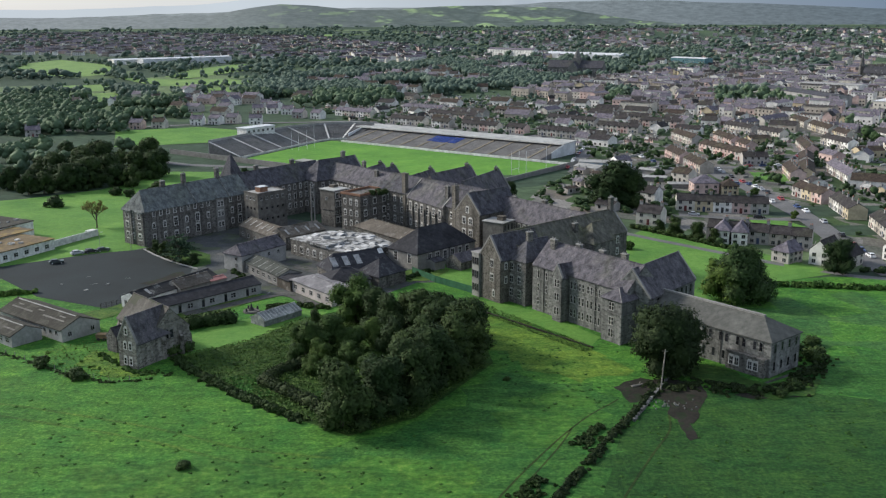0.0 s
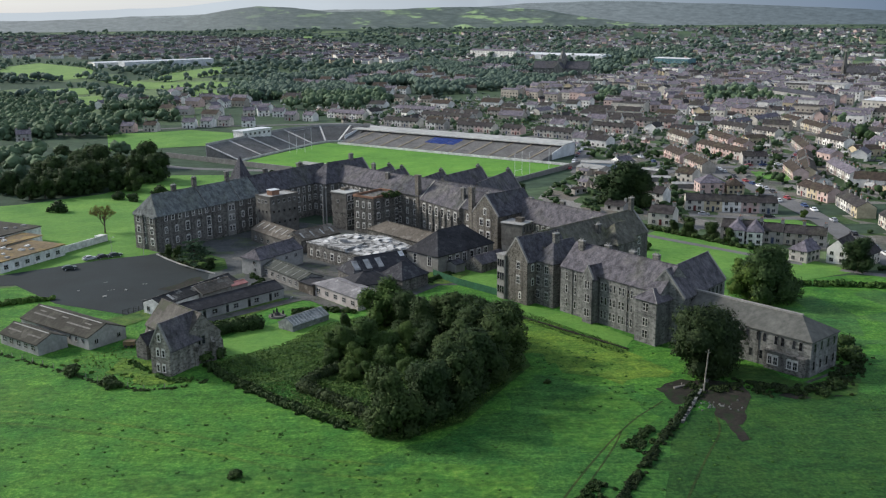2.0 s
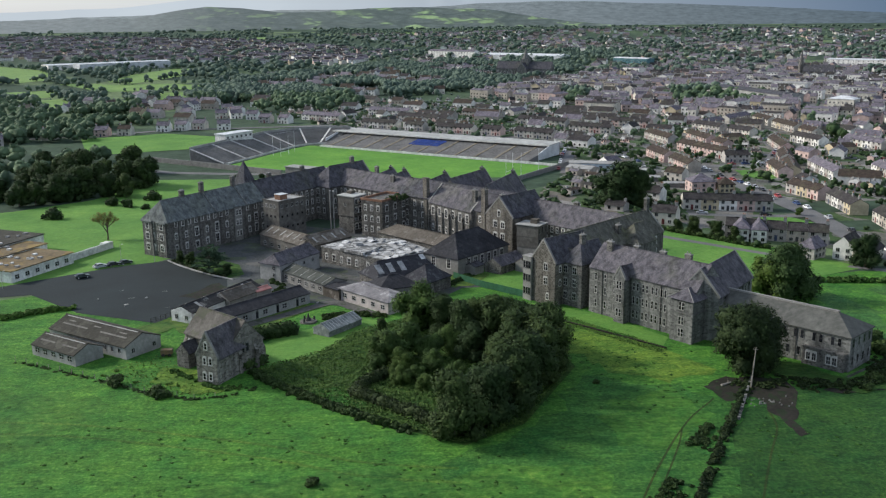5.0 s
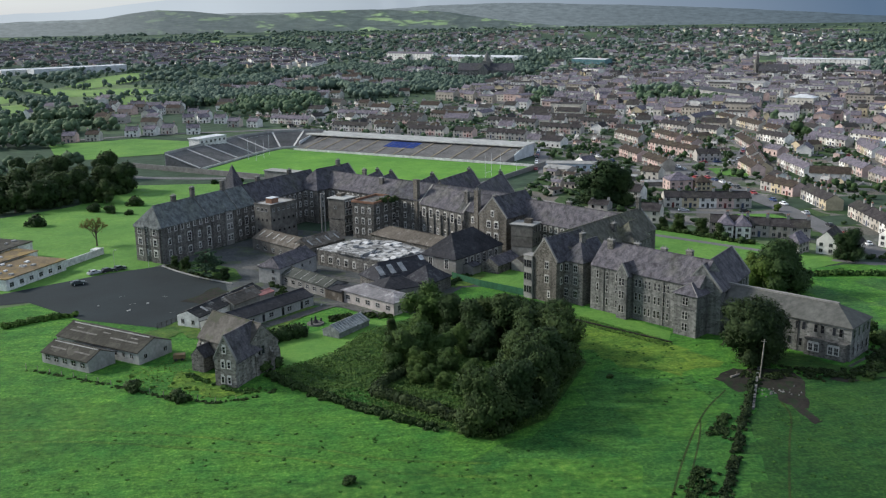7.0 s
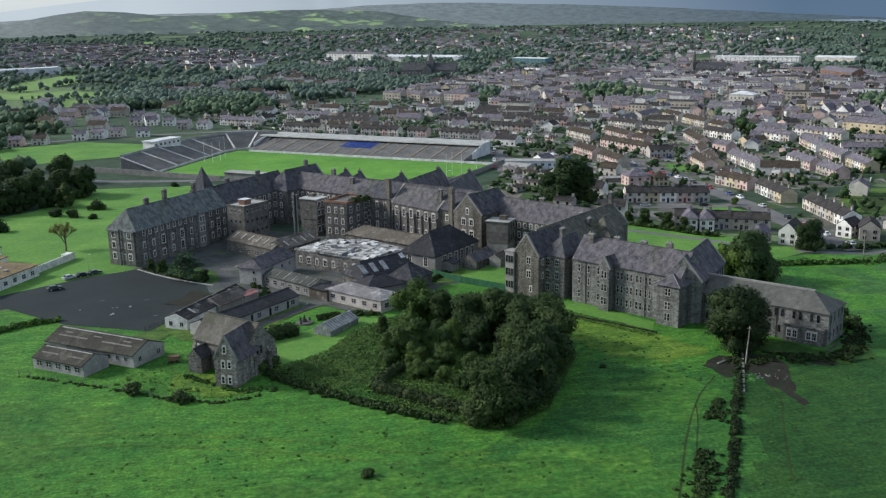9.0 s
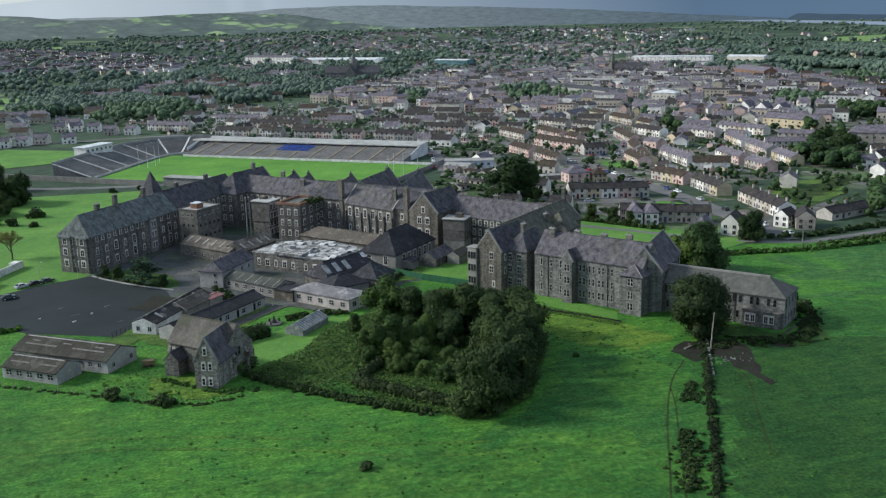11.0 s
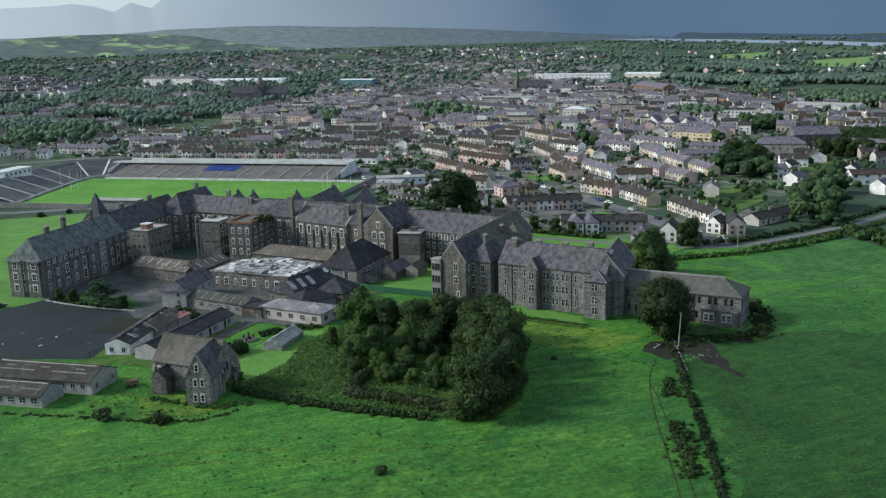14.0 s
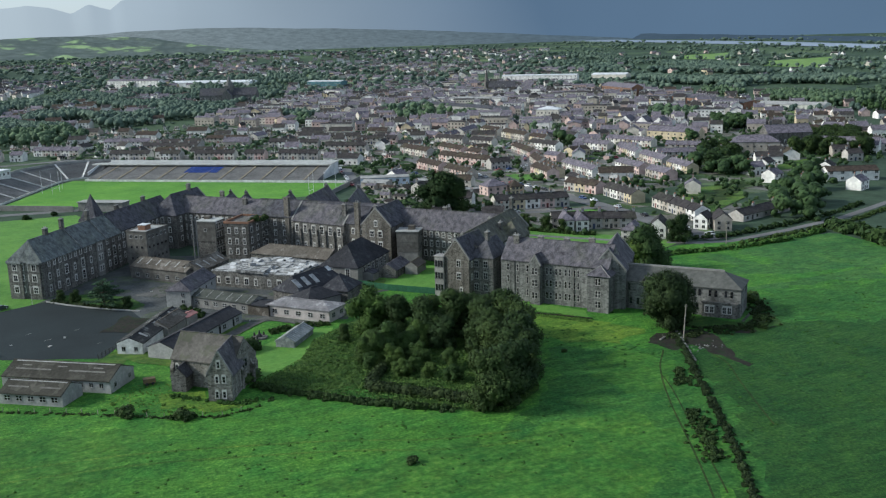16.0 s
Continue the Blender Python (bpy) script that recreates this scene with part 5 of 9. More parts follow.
# modern day centre with flat roofs
dc = building("day_centre", "modern white single-storey day centre with mossy brown flat roofs", "building", (-140, 300))
dm = dc.matrix_basis.inverted() @ frame_of((-137.4, 282.2), (-126.2, 304.6), 0.1)
for x0, x1, y0, y1, h, rm in ((0, 25, 0, 15, 3.3, M_CENTRE_ROOF), (-6, 9, 15, 27, 3.6, M_FELT_GREY), (9, 30, 15, 30, 3.9, M_CENTRE_ROOF), (18, 38, 24, 44, 4.6, M_MOSS_ROOF), (-8, 16, 30, 44, 4.2, M_CENTRE_ROOF)):
    w = part("block", Geo().box(x0, x1, y0, y1, -1, h), M_WHITE, dc, "", dm)
    part("flat_roof", Geo().box(x0 - 0.3, x1 + 0.3, y0 - 0.3, y1 + 0.3, h, h + 0.3), rm, w)
    for i in range(int((x1 - x0) / 4)):
        part("window", WIN_WIDE, None, w, "", pose(x0 + 2 + 4 * i, y0, 1.0))
    for i in range(int((y1 - y0) / 4)):
        part("window", WIN_WIDE, None, w, "", pose(x1, y0 + 2 + 4 * i, 1.0, 0, 0, 90))
    for i in range(10):
        ux, uy = rk.uniform(x0 + 1, x1 - 2), rk.uniform(y0 + 1, y1 - 2)
        part("roof_light", Geo().box(ux, ux + rk.uniform(0.7, 1.6), uy, uy + rk.uniform(0.7, 1.4), h + 0.3, h + 0.75), rk.choice((M_WHITE, M_CONCRETE)), w)
part("yard_wall", Geo().box(25, 46, 2.2, 2.6, -0.5, 2.2), M_WHITE, dc, "white boundary wall", dm)
part("bin_store", Geo().box(43.5, 46.5, 2.7, 5.5, -0.5, 1.9), M_WHITE, dc, "", dm)


# ---- the stadium ----
SM = pose(-20, 507, -1.2, 0, 0, -37.45)


def s_at(x, y, z=0.0, rz=0.0):
    return SM @ pose(x, y, z, 0, 0, rz)


g = Geo().add([(-71, -46, 0.10), (80, -46, 0.10), (80, 31, 0.10), (-70, 33, 0.10), (-84, 33, 0.10), (-84, 20, 0.10), (-77, -15, 0.10)], [(0, 1, 2, 3, 4, 5, 6)])
solo("pitch", g, M_PITCH, "bright green mown playing pitch", "pitch", "structure", at=SM)
M_SEAT_GREY = surf("grey_terrace", (0.13, 0.126, 0.122), (0.21, 0.205, 0.2), 0.9, 0.8, 0.15, 0.1)
M_SEAT_BLUE = surf("blue_seats", (0.02, 0.05, 0.22), (0.04, 0.08, 0.32), 0.6, 2.0, 0.4, 0.0)
M_AISLE = surf("buff_aisle", (0.20, 0.17, 0.125), (0.27, 0.225, 0.15), 0.8, 1.5, 0.3, 0.0)
M_WHITE_LINE = surf("white_paint", (0.7, 0.7, 0.7), (0.82, 0.82, 0.82), 0.7, 2.0, 0.5, 0.0)
st = thing("grandstand", SM, "long covered grandstand with a pale flat roof and grey terracing", "grandstand")
for i in range(19):
    y, z = 33.6 + 1.5 * i, 0.9 + 0.25 * i
    part("terrace_step", Geo().box(-76, 62, y, y + 1.55, -0.5, z), M_SEAT_GREY, st)
for i in range(9, 16):
    part("seat_row", Geo().box(-22, -2, 33.9 + 1.5 * i, 34.5 + 1.5 * i, 0.9 + 0.25 * i, 1.4 + 0.25 * i), M_SEAT_BLUE, st, "blue plastic seats")
for k in range(11):
    x = -70 + 12.4 * k
    part("aisle", Geo().slab([(x, 33.5, 1.05), (x + 0.9, 33.5, 1.05), (x + 0.9, 61.5, 5.7), (x, 61.5, 5.7)], 0.5), M_AISLE, st, "yellowish stair aisle")
part("back_wall", Geo().box(-82, 62.5, 70.4, 70.9, -1, 6.7), M_RENDER, st)
part("rear_deck", Geo().box(-76, 62, 62.0, 70.4, -0.5, 5.4), M_SEAT_GREY, st)
for x in (-82.4, 62.1):
    part("end_wall", Geo().slab([(x, 46, 0), (x, 70.4, 0), (x, 70.4, 6.6), (x, 58, 6.1), (x, 46, 3.4)], 0.4, 0, (1, 0, 0)), M_METAL_PALE, st)
part("roof", Geo().slab([(-86, 58, 6.5), (62.5, 58, 6.5), (62.5, 72, 7.0), (-86, 72, 7.0)], 0.35), M_ROOFSHEET, st)
part("fascia", Geo().box(-86.2, 62.7, 57.6, 58.0, 5.9, 6.6), M_RENDER_PALE, st, "pale roof fascia")
for k in range(12):
    part("roof_post", Geo().tube((-78 + 12 * k, 61, 4.5), (-78 + 12 * k, 61, 6.3), 0.13, 0.13), M_IRON, st)
part("pitch_wall", Geo().box(-76, 80, 32.6, 33.0, -0.5, 1.2), M_WHITE, st, "low white wall round the pitch")

# open terracing round the west end
et = thing("terracing", SM, "open curved concrete terracing with pale stair aisles", "terrace")
arc = [(-77, 46), (-84, 43), (-89, 36), (-89, 24), (-86, 8), (-82, -10), (-78, -28), (-74, -48)]
norm = []
for i, p in enumerate(arc):
    q, r = arc[max(0, i - 1)], arc[min(len(arc) - 1, i + 1)]
    L = dist(q, r)
    norm.append(((r[1] - q[1]) / L, -(r[0] - q[0]) / L))
norm = [(-abs(a), b) if a > 0 else (a, b) for a, b in norm]
norm[0], norm[1], norm[2] = (-0.1, 0.99), (-0.35, 0.94), (-0.78, 0.62)


def ring_geo(d0, d1, z, thick):
    """One band of the curve, from d0 to d1 behind it, closed all round."""
    g = Geo()
    for j in range(len(arc)):
        for d, h in ((d0, z), (d1, z), (d1, z - thick), (d0, z - thick)):
            g.v.append((arc[j][0] + norm[j][0] * d, arc[j][1] + norm[j][1] * d, h))
    for j in range(len(arc) - 1):
        for k in range(4):
            g.f.append((4 * j + k, 4 * j + 4 + k, 4 * j + 4 + (k + 1) % 4, 4 * j + (k + 1) % 4))
    n = 4 * (len(arc) - 1)
    g.f += [(0, 1, 2, 3), (n + 3, n + 2, n + 1, n)]
    g.m = [0] * len(g.f)
    return g


for i in range(24):
    d0, d1, z = 0.85 * i, 0.85 * (i + 1) + 0.03, 0.9 + 0.28 * i
    part("terrace_step", ring_geo(d0, d1, z, z + 0.6), M_SEAT_GREY, et)
for j in range(1, len(arc)):
    a, nn = arc[j], norm[j]
    t = (-nn[1], nn[0])
    pts = [(a[0] + nn[0] * d + t[0] * s, a[1] + nn[1] * d + t[1] * s, z) for d, s, z in ((-0.2, -0.5, 1.1), (-0.2, 0.5, 1.1), (20.2, 0.5, 7.8), (20.2, -0.5, 7.8))]
    part("aisle", Geo().slab(pts, 0.45), M_RENDER_PALE, et, "pale stair aisle")
part("rear_wall", ring_geo(20.4, 20.8, 8.6, 9.2), M_CONCRETE, et)
part("pitch_wall", ring_geo(-1.2, -0.9, 1.0, 1.3), M_RENDER_PALE, et)
pb = thing("press_box", s_at(-106, -7, 0), "white two-storey press box with a strip of windows", "building")
w = part("wall", Geo().box(-4, 4, -11, 11, -0.5, 10.8), M_WHITE, pb)
part("flat_roof", Geo().box(-4.4, 4.4, -11.4, 11.4, 10.8, 11.2), M_METAL_PALE, pb)
for i in range(6):
    part("window", WIN_WIDE, None, w, "", pose(4, -9 + 3.6 * i, 8.6, 0, 0, 90))
sh = thing("dugout_building", s_at(-10, -54, 0), "long low changing block with a white flat roof", "building")
w = part("wall", Geo().box(-13, 10, -3, 3, -0.5, 4.2), M_RENDER, sh)
part("flat_roof", Geo().box(-13.4, 10.4, -3.5, 3.5, 4.2, 4.5), M_CONCRETE, sh)
for k, (x0, x1) in enumerate(((-120, -25), (2, 84))):
    wl = thing("boundary_wall", s_at(0, -58, 0), "long dark stadium boundary wall", "wall")
    part("wall", Geo().box(x0, x1, -0.25, 0.25, -1, 2.6 if k == 0 else 2.2), M_RENDER, wl)
wl = thing("boundary_wall", s_at(84, 0, 0), "grey wall behind the open end of the pitch", "wall")
part("wall", Geo().box(-0.25, 0.25, -58, 46, -1, 2.4), M_RENDER, wl)
for x in (-68, 74):
    gp = thing("goal_posts", s_at(x, -7, 0.1), "tall white goal posts with a net", "goal", "goals of the pitch")
    for y in (-3.25, 3.25):
        part("post", Geo().tube((0, y, -0.1), (0, y, 11), 0.09, 0.07, 8), M_WHITE_LINE, gp)
    part("crossbar", Geo().tube((0, -3.25, 2.5), (0, 3.25, 2.5), 0.08, 0.08, 8), M_WHITE_LINE, gp)
    fl = thing("ball_net", s_at(x * 1.1, 0, 0.1), "high ball-stop net between two poles", "net", "ball nets of the pitch")
    for y in (-9, 9):
        part("pole", Geo().tube((0, y, -0.1), (0, y, 12), 0.11, 0.08, 8), M_METAL_PALE, fl)
    part("cable", Geo().tube((0, -9, 11.8), (0, 9, 11.8), 0.04, 0.04, 5), M_METAL_PALE, fl)


# ---- cars, fences, poles and other small things of the grounds ----
M_RUBBER = surf("tyre_rubber", (0.015, 0.015, 0.015), (0.03, 0.03, 0.03), 0.9, 5.0, 1.0, 0.0)
M_CARGLASS = surf("car_glass", (0.01, 0.012, 0.014), (0.02, 0.022, 0.026), 0.1, 1.0, 0.5, 0.0, spec=0.5)


def car(x, y, deg, paint, label, z=None):
    t = thing("car", pose(x, y, (ground_z(x, y) if z is None else z) + 0.05, 0, 0, deg), label, "car", "parked cars")
    L, W = 4.2, 1.7
    prof = [(-2.1, 0.35), (2.1, 0.35), (2.1, 0.72), (1.95, 0.85), (1.0, 0.95), (0.35, 1.42), (-1.15, 1.45), (-1.85, 1.0), (-2.1, 0.9)]
    g = Geo()
    n = len(prof)
    for s, k in ((-1, 1.0), (1, 1.0)):
        g.v += [(px, s * W / 2 * (1.0 if pz < 1.0 else 0.82), pz) for px, pz in prof]
    g.f = [tuple(range(n)), tuple(range(2 * n - 1, n - 1, -1))] + [(i, n + i, n + (i + 1) % n, (i + 1) % n) for i in range(n)]
    g.m = [0] * len(g.f)
    body = part("body", g, paint, t)
    part("windscreen", Geo().slab([(0.98, -0.62, 0.99), (0.98, 0.62, 0.99), (0.40, 0.58, 1.41), (0.40, -0.58, 1.41)], 0.03), M_CARGLASS, body)
    part("rear_window", Geo().slab([(-1.22, -0.58, 1.44), (-1.22, 0.58, 1.44), (-1.84, 0.62, 1.03), (-1.84, -0.62, 1.03)], 0.03), M_CARGLASS, body)
    for s in (-1, 1):
        part("side_window", Geo().slab([(-1.5, s * 0.80, 1.04), (0.75, s * 0.80, 1.04), (0.28, s * 0.72, 1.36), (-1.12, s * 0.72, 1.38)], 0.03, 0, (0, s, 0)), M_CARGLASS, body)
        for wx in (-1.3, 1.3):
            w = part("wheel", Geo().tube((wx, s * 0.72, 0.31), (wx, s * 0.88, 0.31), 0.31, 0.31, 12), M_RUBBER, t)
            part("rim", Geo().tube((wx, s * 0.87, 0.31), (wx, s * 0.895, 0.31), 0.19, 0.19, 8), M_METAL_PALE, w)
    for s in (-0.6, 0.6):
        part("headlight", Geo().box(2.06, 2.12, s - 0.15, s + 0.15, 0.62, 0.78), M_METAL_PALE, body)
    return t


PAINTS = {k: surf("car_paint_" + k, c, tuple(min(1, a * 1.1) for a in c), 0.3, 1.0, 0.5, 0.0, spec=0.5) for k, c in
          (("silver", (0.42, 0.43, 0.45)), ("black", (0.02, 0.02, 0.024)), ("dark", (0.04, 0.055, 0.05)), ("white", (0.75, 0.75, 0.75)), ("blue", (0.03, 0.06, 0.16)), ("red", (0.30, 0.03, 0.03)))}
car(-118.6, 286, 30, PAINTS["dark"], "dark hatchback parked on the grass verge")
for x, y, k in ((-116.3, 297.6, "silver"), (-112.8, 299.6, "black"), (-109.6, 301.6, "dark")):
    car(x, y, 40, PAINTS[k], "%s car parked at the edge of the car park" % {"silver": "silver", "black": "black", "dark": "dark green"}[k])

# low kerb wall round the yard corner
for a, b in (((-97, 303.4), (-92, 296.5)), ((-92, 296.5), (-86, 289.5)), ((-86, 289.5), (-80, 283.6)), ((-80, 283.6), (-73.5, 278))):
    kw_ = thing("kerb_wall", frame_of(a, b, 0), "low pale kerb wall round the yard", "wall", "kerb walls of the yard")
    part("wall", Geo().box(0, dist(a, b), -0.2, 0.2, -0.2, 0.3), M_CONCRETE, kw_)
    part("coping", Geo().box(0, dist(a, b), -0.26, 0.26, 0.3, 0.38), M_CONCRETE, kw_)

# fence between the car park and the huts
def fence(a, b, n, h, mat, label, mesh=None, name="fence"):
    t = thing(name, frame_of(a, b, ground_z(*a)), label, "fence")
    L = dist(a, b)
    for i in range(n + 1):
        part("post", Geo().box(L * i / n - 0.06, L * i / n + 0.06, -0.06, 0.06, -0.3, h), mat, t)
    for z in (0.35, 0.7, 0.98):
        part("rail", Geo().box(0, L, -0.035, 0.035, h * z - 0.04, h * z + 0.04), mat, t)
    if mesh:
        for i in range(n):
            part("panel", Geo().box(L * i / n + 0.08, L * (i + 1) / n - 0.08, -0.015, 0.015, 0.1, h - 0.05), mesh, t)


fence((-9.5, 272.4), (-2.8, 262.2), 5, 2.0, M_GREENMESH, "green mesh panel fence", M_GREENMESH)
fence((-2.8, 262.2), (8.8, 249.4), 8, 2.0, M_GREENMESH, "green mesh panel fence", M_GREENMESH)
fence((-89, 238.6), (-81, 248.0), 8, 1.5, M_IRON, "dark railing fence beside the car park")
fence((-81, 248.0), (-76, 254.0), 5, 1.5, M_IRON, "dark railing fence beside the car park")
def wire_fence(line, label):
    """Leaning wooden posts with two wires along a line over the grass."""
    t = thing("wire_fence", pose(line[0][0], line[0][1], 0), label, "fence")
    rf, tops = random.Random(17), []
    for a, b in zip(line, line[1:]):
        n = max(1, int(dist(a, b) / 3.2))
        for i in range(n):
            x, y = a[0] + (b[0] - a[0]) * i / n - line[0][0], a[1] + (b[1] - a[1]) * i / n - line[0][1]
            top = (x + rf.uniform(-0.12, 0.12), y + rf.uniform(-0.12, 0.12), rf.uniform(1.0, 1.25))
            part("post", Geo().tube((x, y, -0.3), top, 0.08, 0.07, 6), M_TIMBER, t)
            tops.append(top)
    for k in (0.5, 0.9):
        g = Geo()
        for p, q in zip(tops, tops[1:]):
            g.tube((p[0], p[1], p[2] * k), (q[0], q[1], q[2] * k), 0.012, 0.012, 3)
        part("wire", g, M_IRON, t)


wire_fence([(-114, 214.5), (-96, 203), (-81, 192.5), (-70, 187.4), (-62, 188.6)], "old post and wire fence along the chapel ground")
# utility pole by the round tree, and the fallen log
up = thing("utility_pole", pose(42.6, 180.4, 0, 0, 3, 0), "bare pale wooden pole with a broken top", "pole")
part("pole", Geo().tube((0, 0, -0.5), (0.1, 0, 9.0), 0.17, 0.11, 8), M_TIMBER, up)
part("crossarm", Geo().tube((-0.5, 0, 8.6), (0.6, 0, 8.5), 0.05, 0.05, 6), M_TIMBER, up)
up = thing("utility_pole", pose(127, 262, ground_z(127, 262)), "wooden electricity pole at the field edge", "pole")
part("pole", Geo().tube((0, 0, -0.5), (0, 0, 8.6), 0.15, 0.11, 8), M_TIMBER, up)
part("crossarm", Geo().box(-0.8, 0.8, -0.06, 0.06, 7.9, 8.05), M_TIMBER, up)
lg = thing("fallen_log", pose(38.6, 183.2, 0, 0, 0, 20), "bleached fallen log on bare earth", "log")
part("trunk", Geo().tube((-1.4, 0, 0.22), (1.4, 0.2, 0.3), 0.24, 0.16, 8), M_TIMBER, lg)
part("branch", Geo().tube((0.5, 0.1, 0.3), (1.0, 0.8, 0.7), 0.09, 0.04, 6), M_TIMBER, lg)
# old field wall
wl = thing("field_wall", frame_of((46, 188), (34, 165), 0), "tumbled dry stone field wall", "wall")
rw = random.Random(5)
for i in range(36):
    x = 0.72 * i
    if rw.random() < 0.8:
        part("stone", Geo().box(x, x + rw.uniform(0.5, 0.75), -0.25, 0.25, -0.2, rw.uniform(0.3, 0.7)), M_STONE_PALE, wl)
# stone ornament on the small lawn
mo = thing("garden_monument", pose(-49.6, 235.6, 0), "dark stone garden monument on steps", "monument")
part("basin", Geo().frustum(0, 0, -0.2, 0.45, 2.2, 2.1, 14), M_RENDER_DARK, mo, "dark stone basin")
part("plinth", Geo().frustum(0, 0, 0.45, 1.2, 0.8, 0.5, 8), M_IRON, mo)
for k in (0.6, 2.2, 4.1):
    part("bollard", Geo().frustum(1.7 * math.cos(k), 1.7 * math.sin(k), 0.4, 1.3, 0.3, 0.2, 7), M_IRON, mo)
part("finial", Geo().frustum(0, 0, 1.0, 2.3, 0.35, 0.12, 8), M_IRON, mo)
# paved strip round the annex end and the low retaining wall of the sunken lawn
strip("annex_path", [(65, 184.5), (76, 192), (72, 197.5)], 0.9, M_CONCRETE_YARD, "pale concrete path round the annex end", "path", lift=0.09)
rwall = thing("retaining_wall", frame_of((4, 240.6), (33, 206.4), 0), "low weathered retaining wall along the sunken lawn", "wall")
part("wall", Geo().box(0, dist((4, 240.6), (33, 206.4)), -0.25, 0.25, -0.4, 0.35), M_EARTH, rwall)
for x, y, a, L in ((-100, 262, 30, 2), (-92, 268, 25, 1.5), (-104, 270, 40, 1.6), (-88, 252, 35, 1.5)):
    solo("bay_line", Geo().box(0, L, -0.06, 0.06, 0.10, 0.108), M_CONCRETE, "faded white parking line", "line", "structure", at=pose(x, y, 0, 0, 0, a))
# lamp posts round the car park
for x, y in ((-112, 306), (-138, 276), (-101, 303)):
    lp = thing("street_lamp", pose(x, y, 0, 0, 0, 30), "slim grey lamp post beside the car park", "street lamp", "lamp posts of the car park")
    part("post", Geo().tube((0, 0, -0.3), (0, 0, 5.2), 0.08, 0.05, 8), M_CONCRETE, lp)
    part("arm", Geo().tube((0, 0, 5.15), (0.7, 0, 5.3), 0.04, 0.04, 6), M_CONCRETE, lp)
    part("lantern", Geo().box(0.5, 1.05, -0.12, 0.12, 5.22, 5.36), M_METAL_PALE, lp)
rl = random.Random(12)
for x, y in ((-95, 262), (-108, 262), (-99, 256), (-71, 251), (-74, 246), (-69, 243), (-56, 258), (-48, 252), (-20, 240), (-62, 290), (-67, 299)):
    solo("rubble_slab", Geo().slab([(-0.7, -0.4, 0.25), (0.6, -0.5, 0.22), (0.8, 0.3, 0.28), (-0.5, 0.5, 0.24)], 0.2), M_CONCRETE, "pale broken slab lying on the ground", "rubble", at=pose(x, y, 0.05, 0, 0, rl.uniform(0, 180)) @ Matrix.Diagonal((rl.uniform(0.4, 1.0), rl.uniform(0.4, 0.8), 1, 1)))
rs_ = random.Random(31)
pile = thing("stone_rubble", pose(43.5, 174, 0.1), "scattered grey stones from a fallen field wall", "rubble")
for i in range(28):
    u = rs_.random()
    x, y, s = -3.2 + 7 * u + rs_.uniform(-1, 1), rs_.uniform(-3.2, 1.8), rs_.uniform(0.1, 0.24)
    part("stone", Geo().frustum(x, y, -0.1, s, s, s * 0.6, 6, 0, rs_.uniform(0, 3)), M_STONE_PALE, pile)


# ---- trees ----
def fast_mesh(name, v, q, mats, mi=None):
    """A mesh from arrays of vertices and four-cornered faces."""
    me = bpy.data.meshes.new(name)
    me.vertices.add(len(v))
    me.vertices.foreach_set("co", np.asarray(v, np.float32).ravel())
    me.loops.add(4 * len(q))
    me.loops.foreach_set("vertex_index", np.asarray(q, np.int32).ravel())
    me.polygons.add(len(q))
    me.polygons.foreach_set("loop_start", np.arange(len(q), dtype=np.int32) * 4)
    for m in (mats if isinstance(mats, (list, tuple)) else [mats]):
        me.materials.append(m)
    if mi is not None:
        me.polygons.foreach_set("material_index", np.asarray(mi, np.int32))
    me.update(calc_edges=True)
    return me


def unit_dirs(rng, n, up=0.15):
    d = rng.normal(size=(n, 3))
    d[:, 2] += up
    return d / np.linalg.norm(d, axis=1, keepdims=True)


def leaf_quads(rng, pos, nrm, size):
    """A small bent square at each place, facing about along nrm."""
    n = len(pos)
    a = np.cross(nrm, rng.normal(size=(n, 3)))
    a /= np.linalg.norm(a, axis=1, keepdims=True) + 1e-9
    b = np.cross(nrm, a)
    s = (size * rng.uniform(0.6, 1.3, n))[:, None]
    v = np.stack([pos - a * s - b * s * 0.7, pos + a * s - b * s * 0.7 - nrm * s * 0.25, pos + a * s + b * s * 0.7, pos - a * s + b * s * 0.7 - nrm * s * 0.25], 1)
    return v.reshape(-1, 3), np.arange(4 * n).reshape(-1, 4)


def core(rng, c, r, n=8, m=5):
    """A lumpy ball of four-cornered faces that closes the inside of a crown."""
    th, ph = np.meshgrid(np.arange(n) / n * 2 * np.pi, np.linspace(0.06, np.pi - 0.06, m))
    rr = r * rng.uniform(0.85, 1.1, th.shape)
    v = np.stack([c[0] + rr * np.cos(th) * np.sin(ph), c[1] + rr * np.sin(th) * np.sin(ph), c[2] + rr * np.cos(ph)], -1).reshape(-1, 3)
    q = [(j * n + i, (j + 1) * n + i, (j + 1) * n + (i + 1) % n, j * n + (i + 1) % n) for j in range(m - 1) for i in range(n)]
    return v, np.array(q)


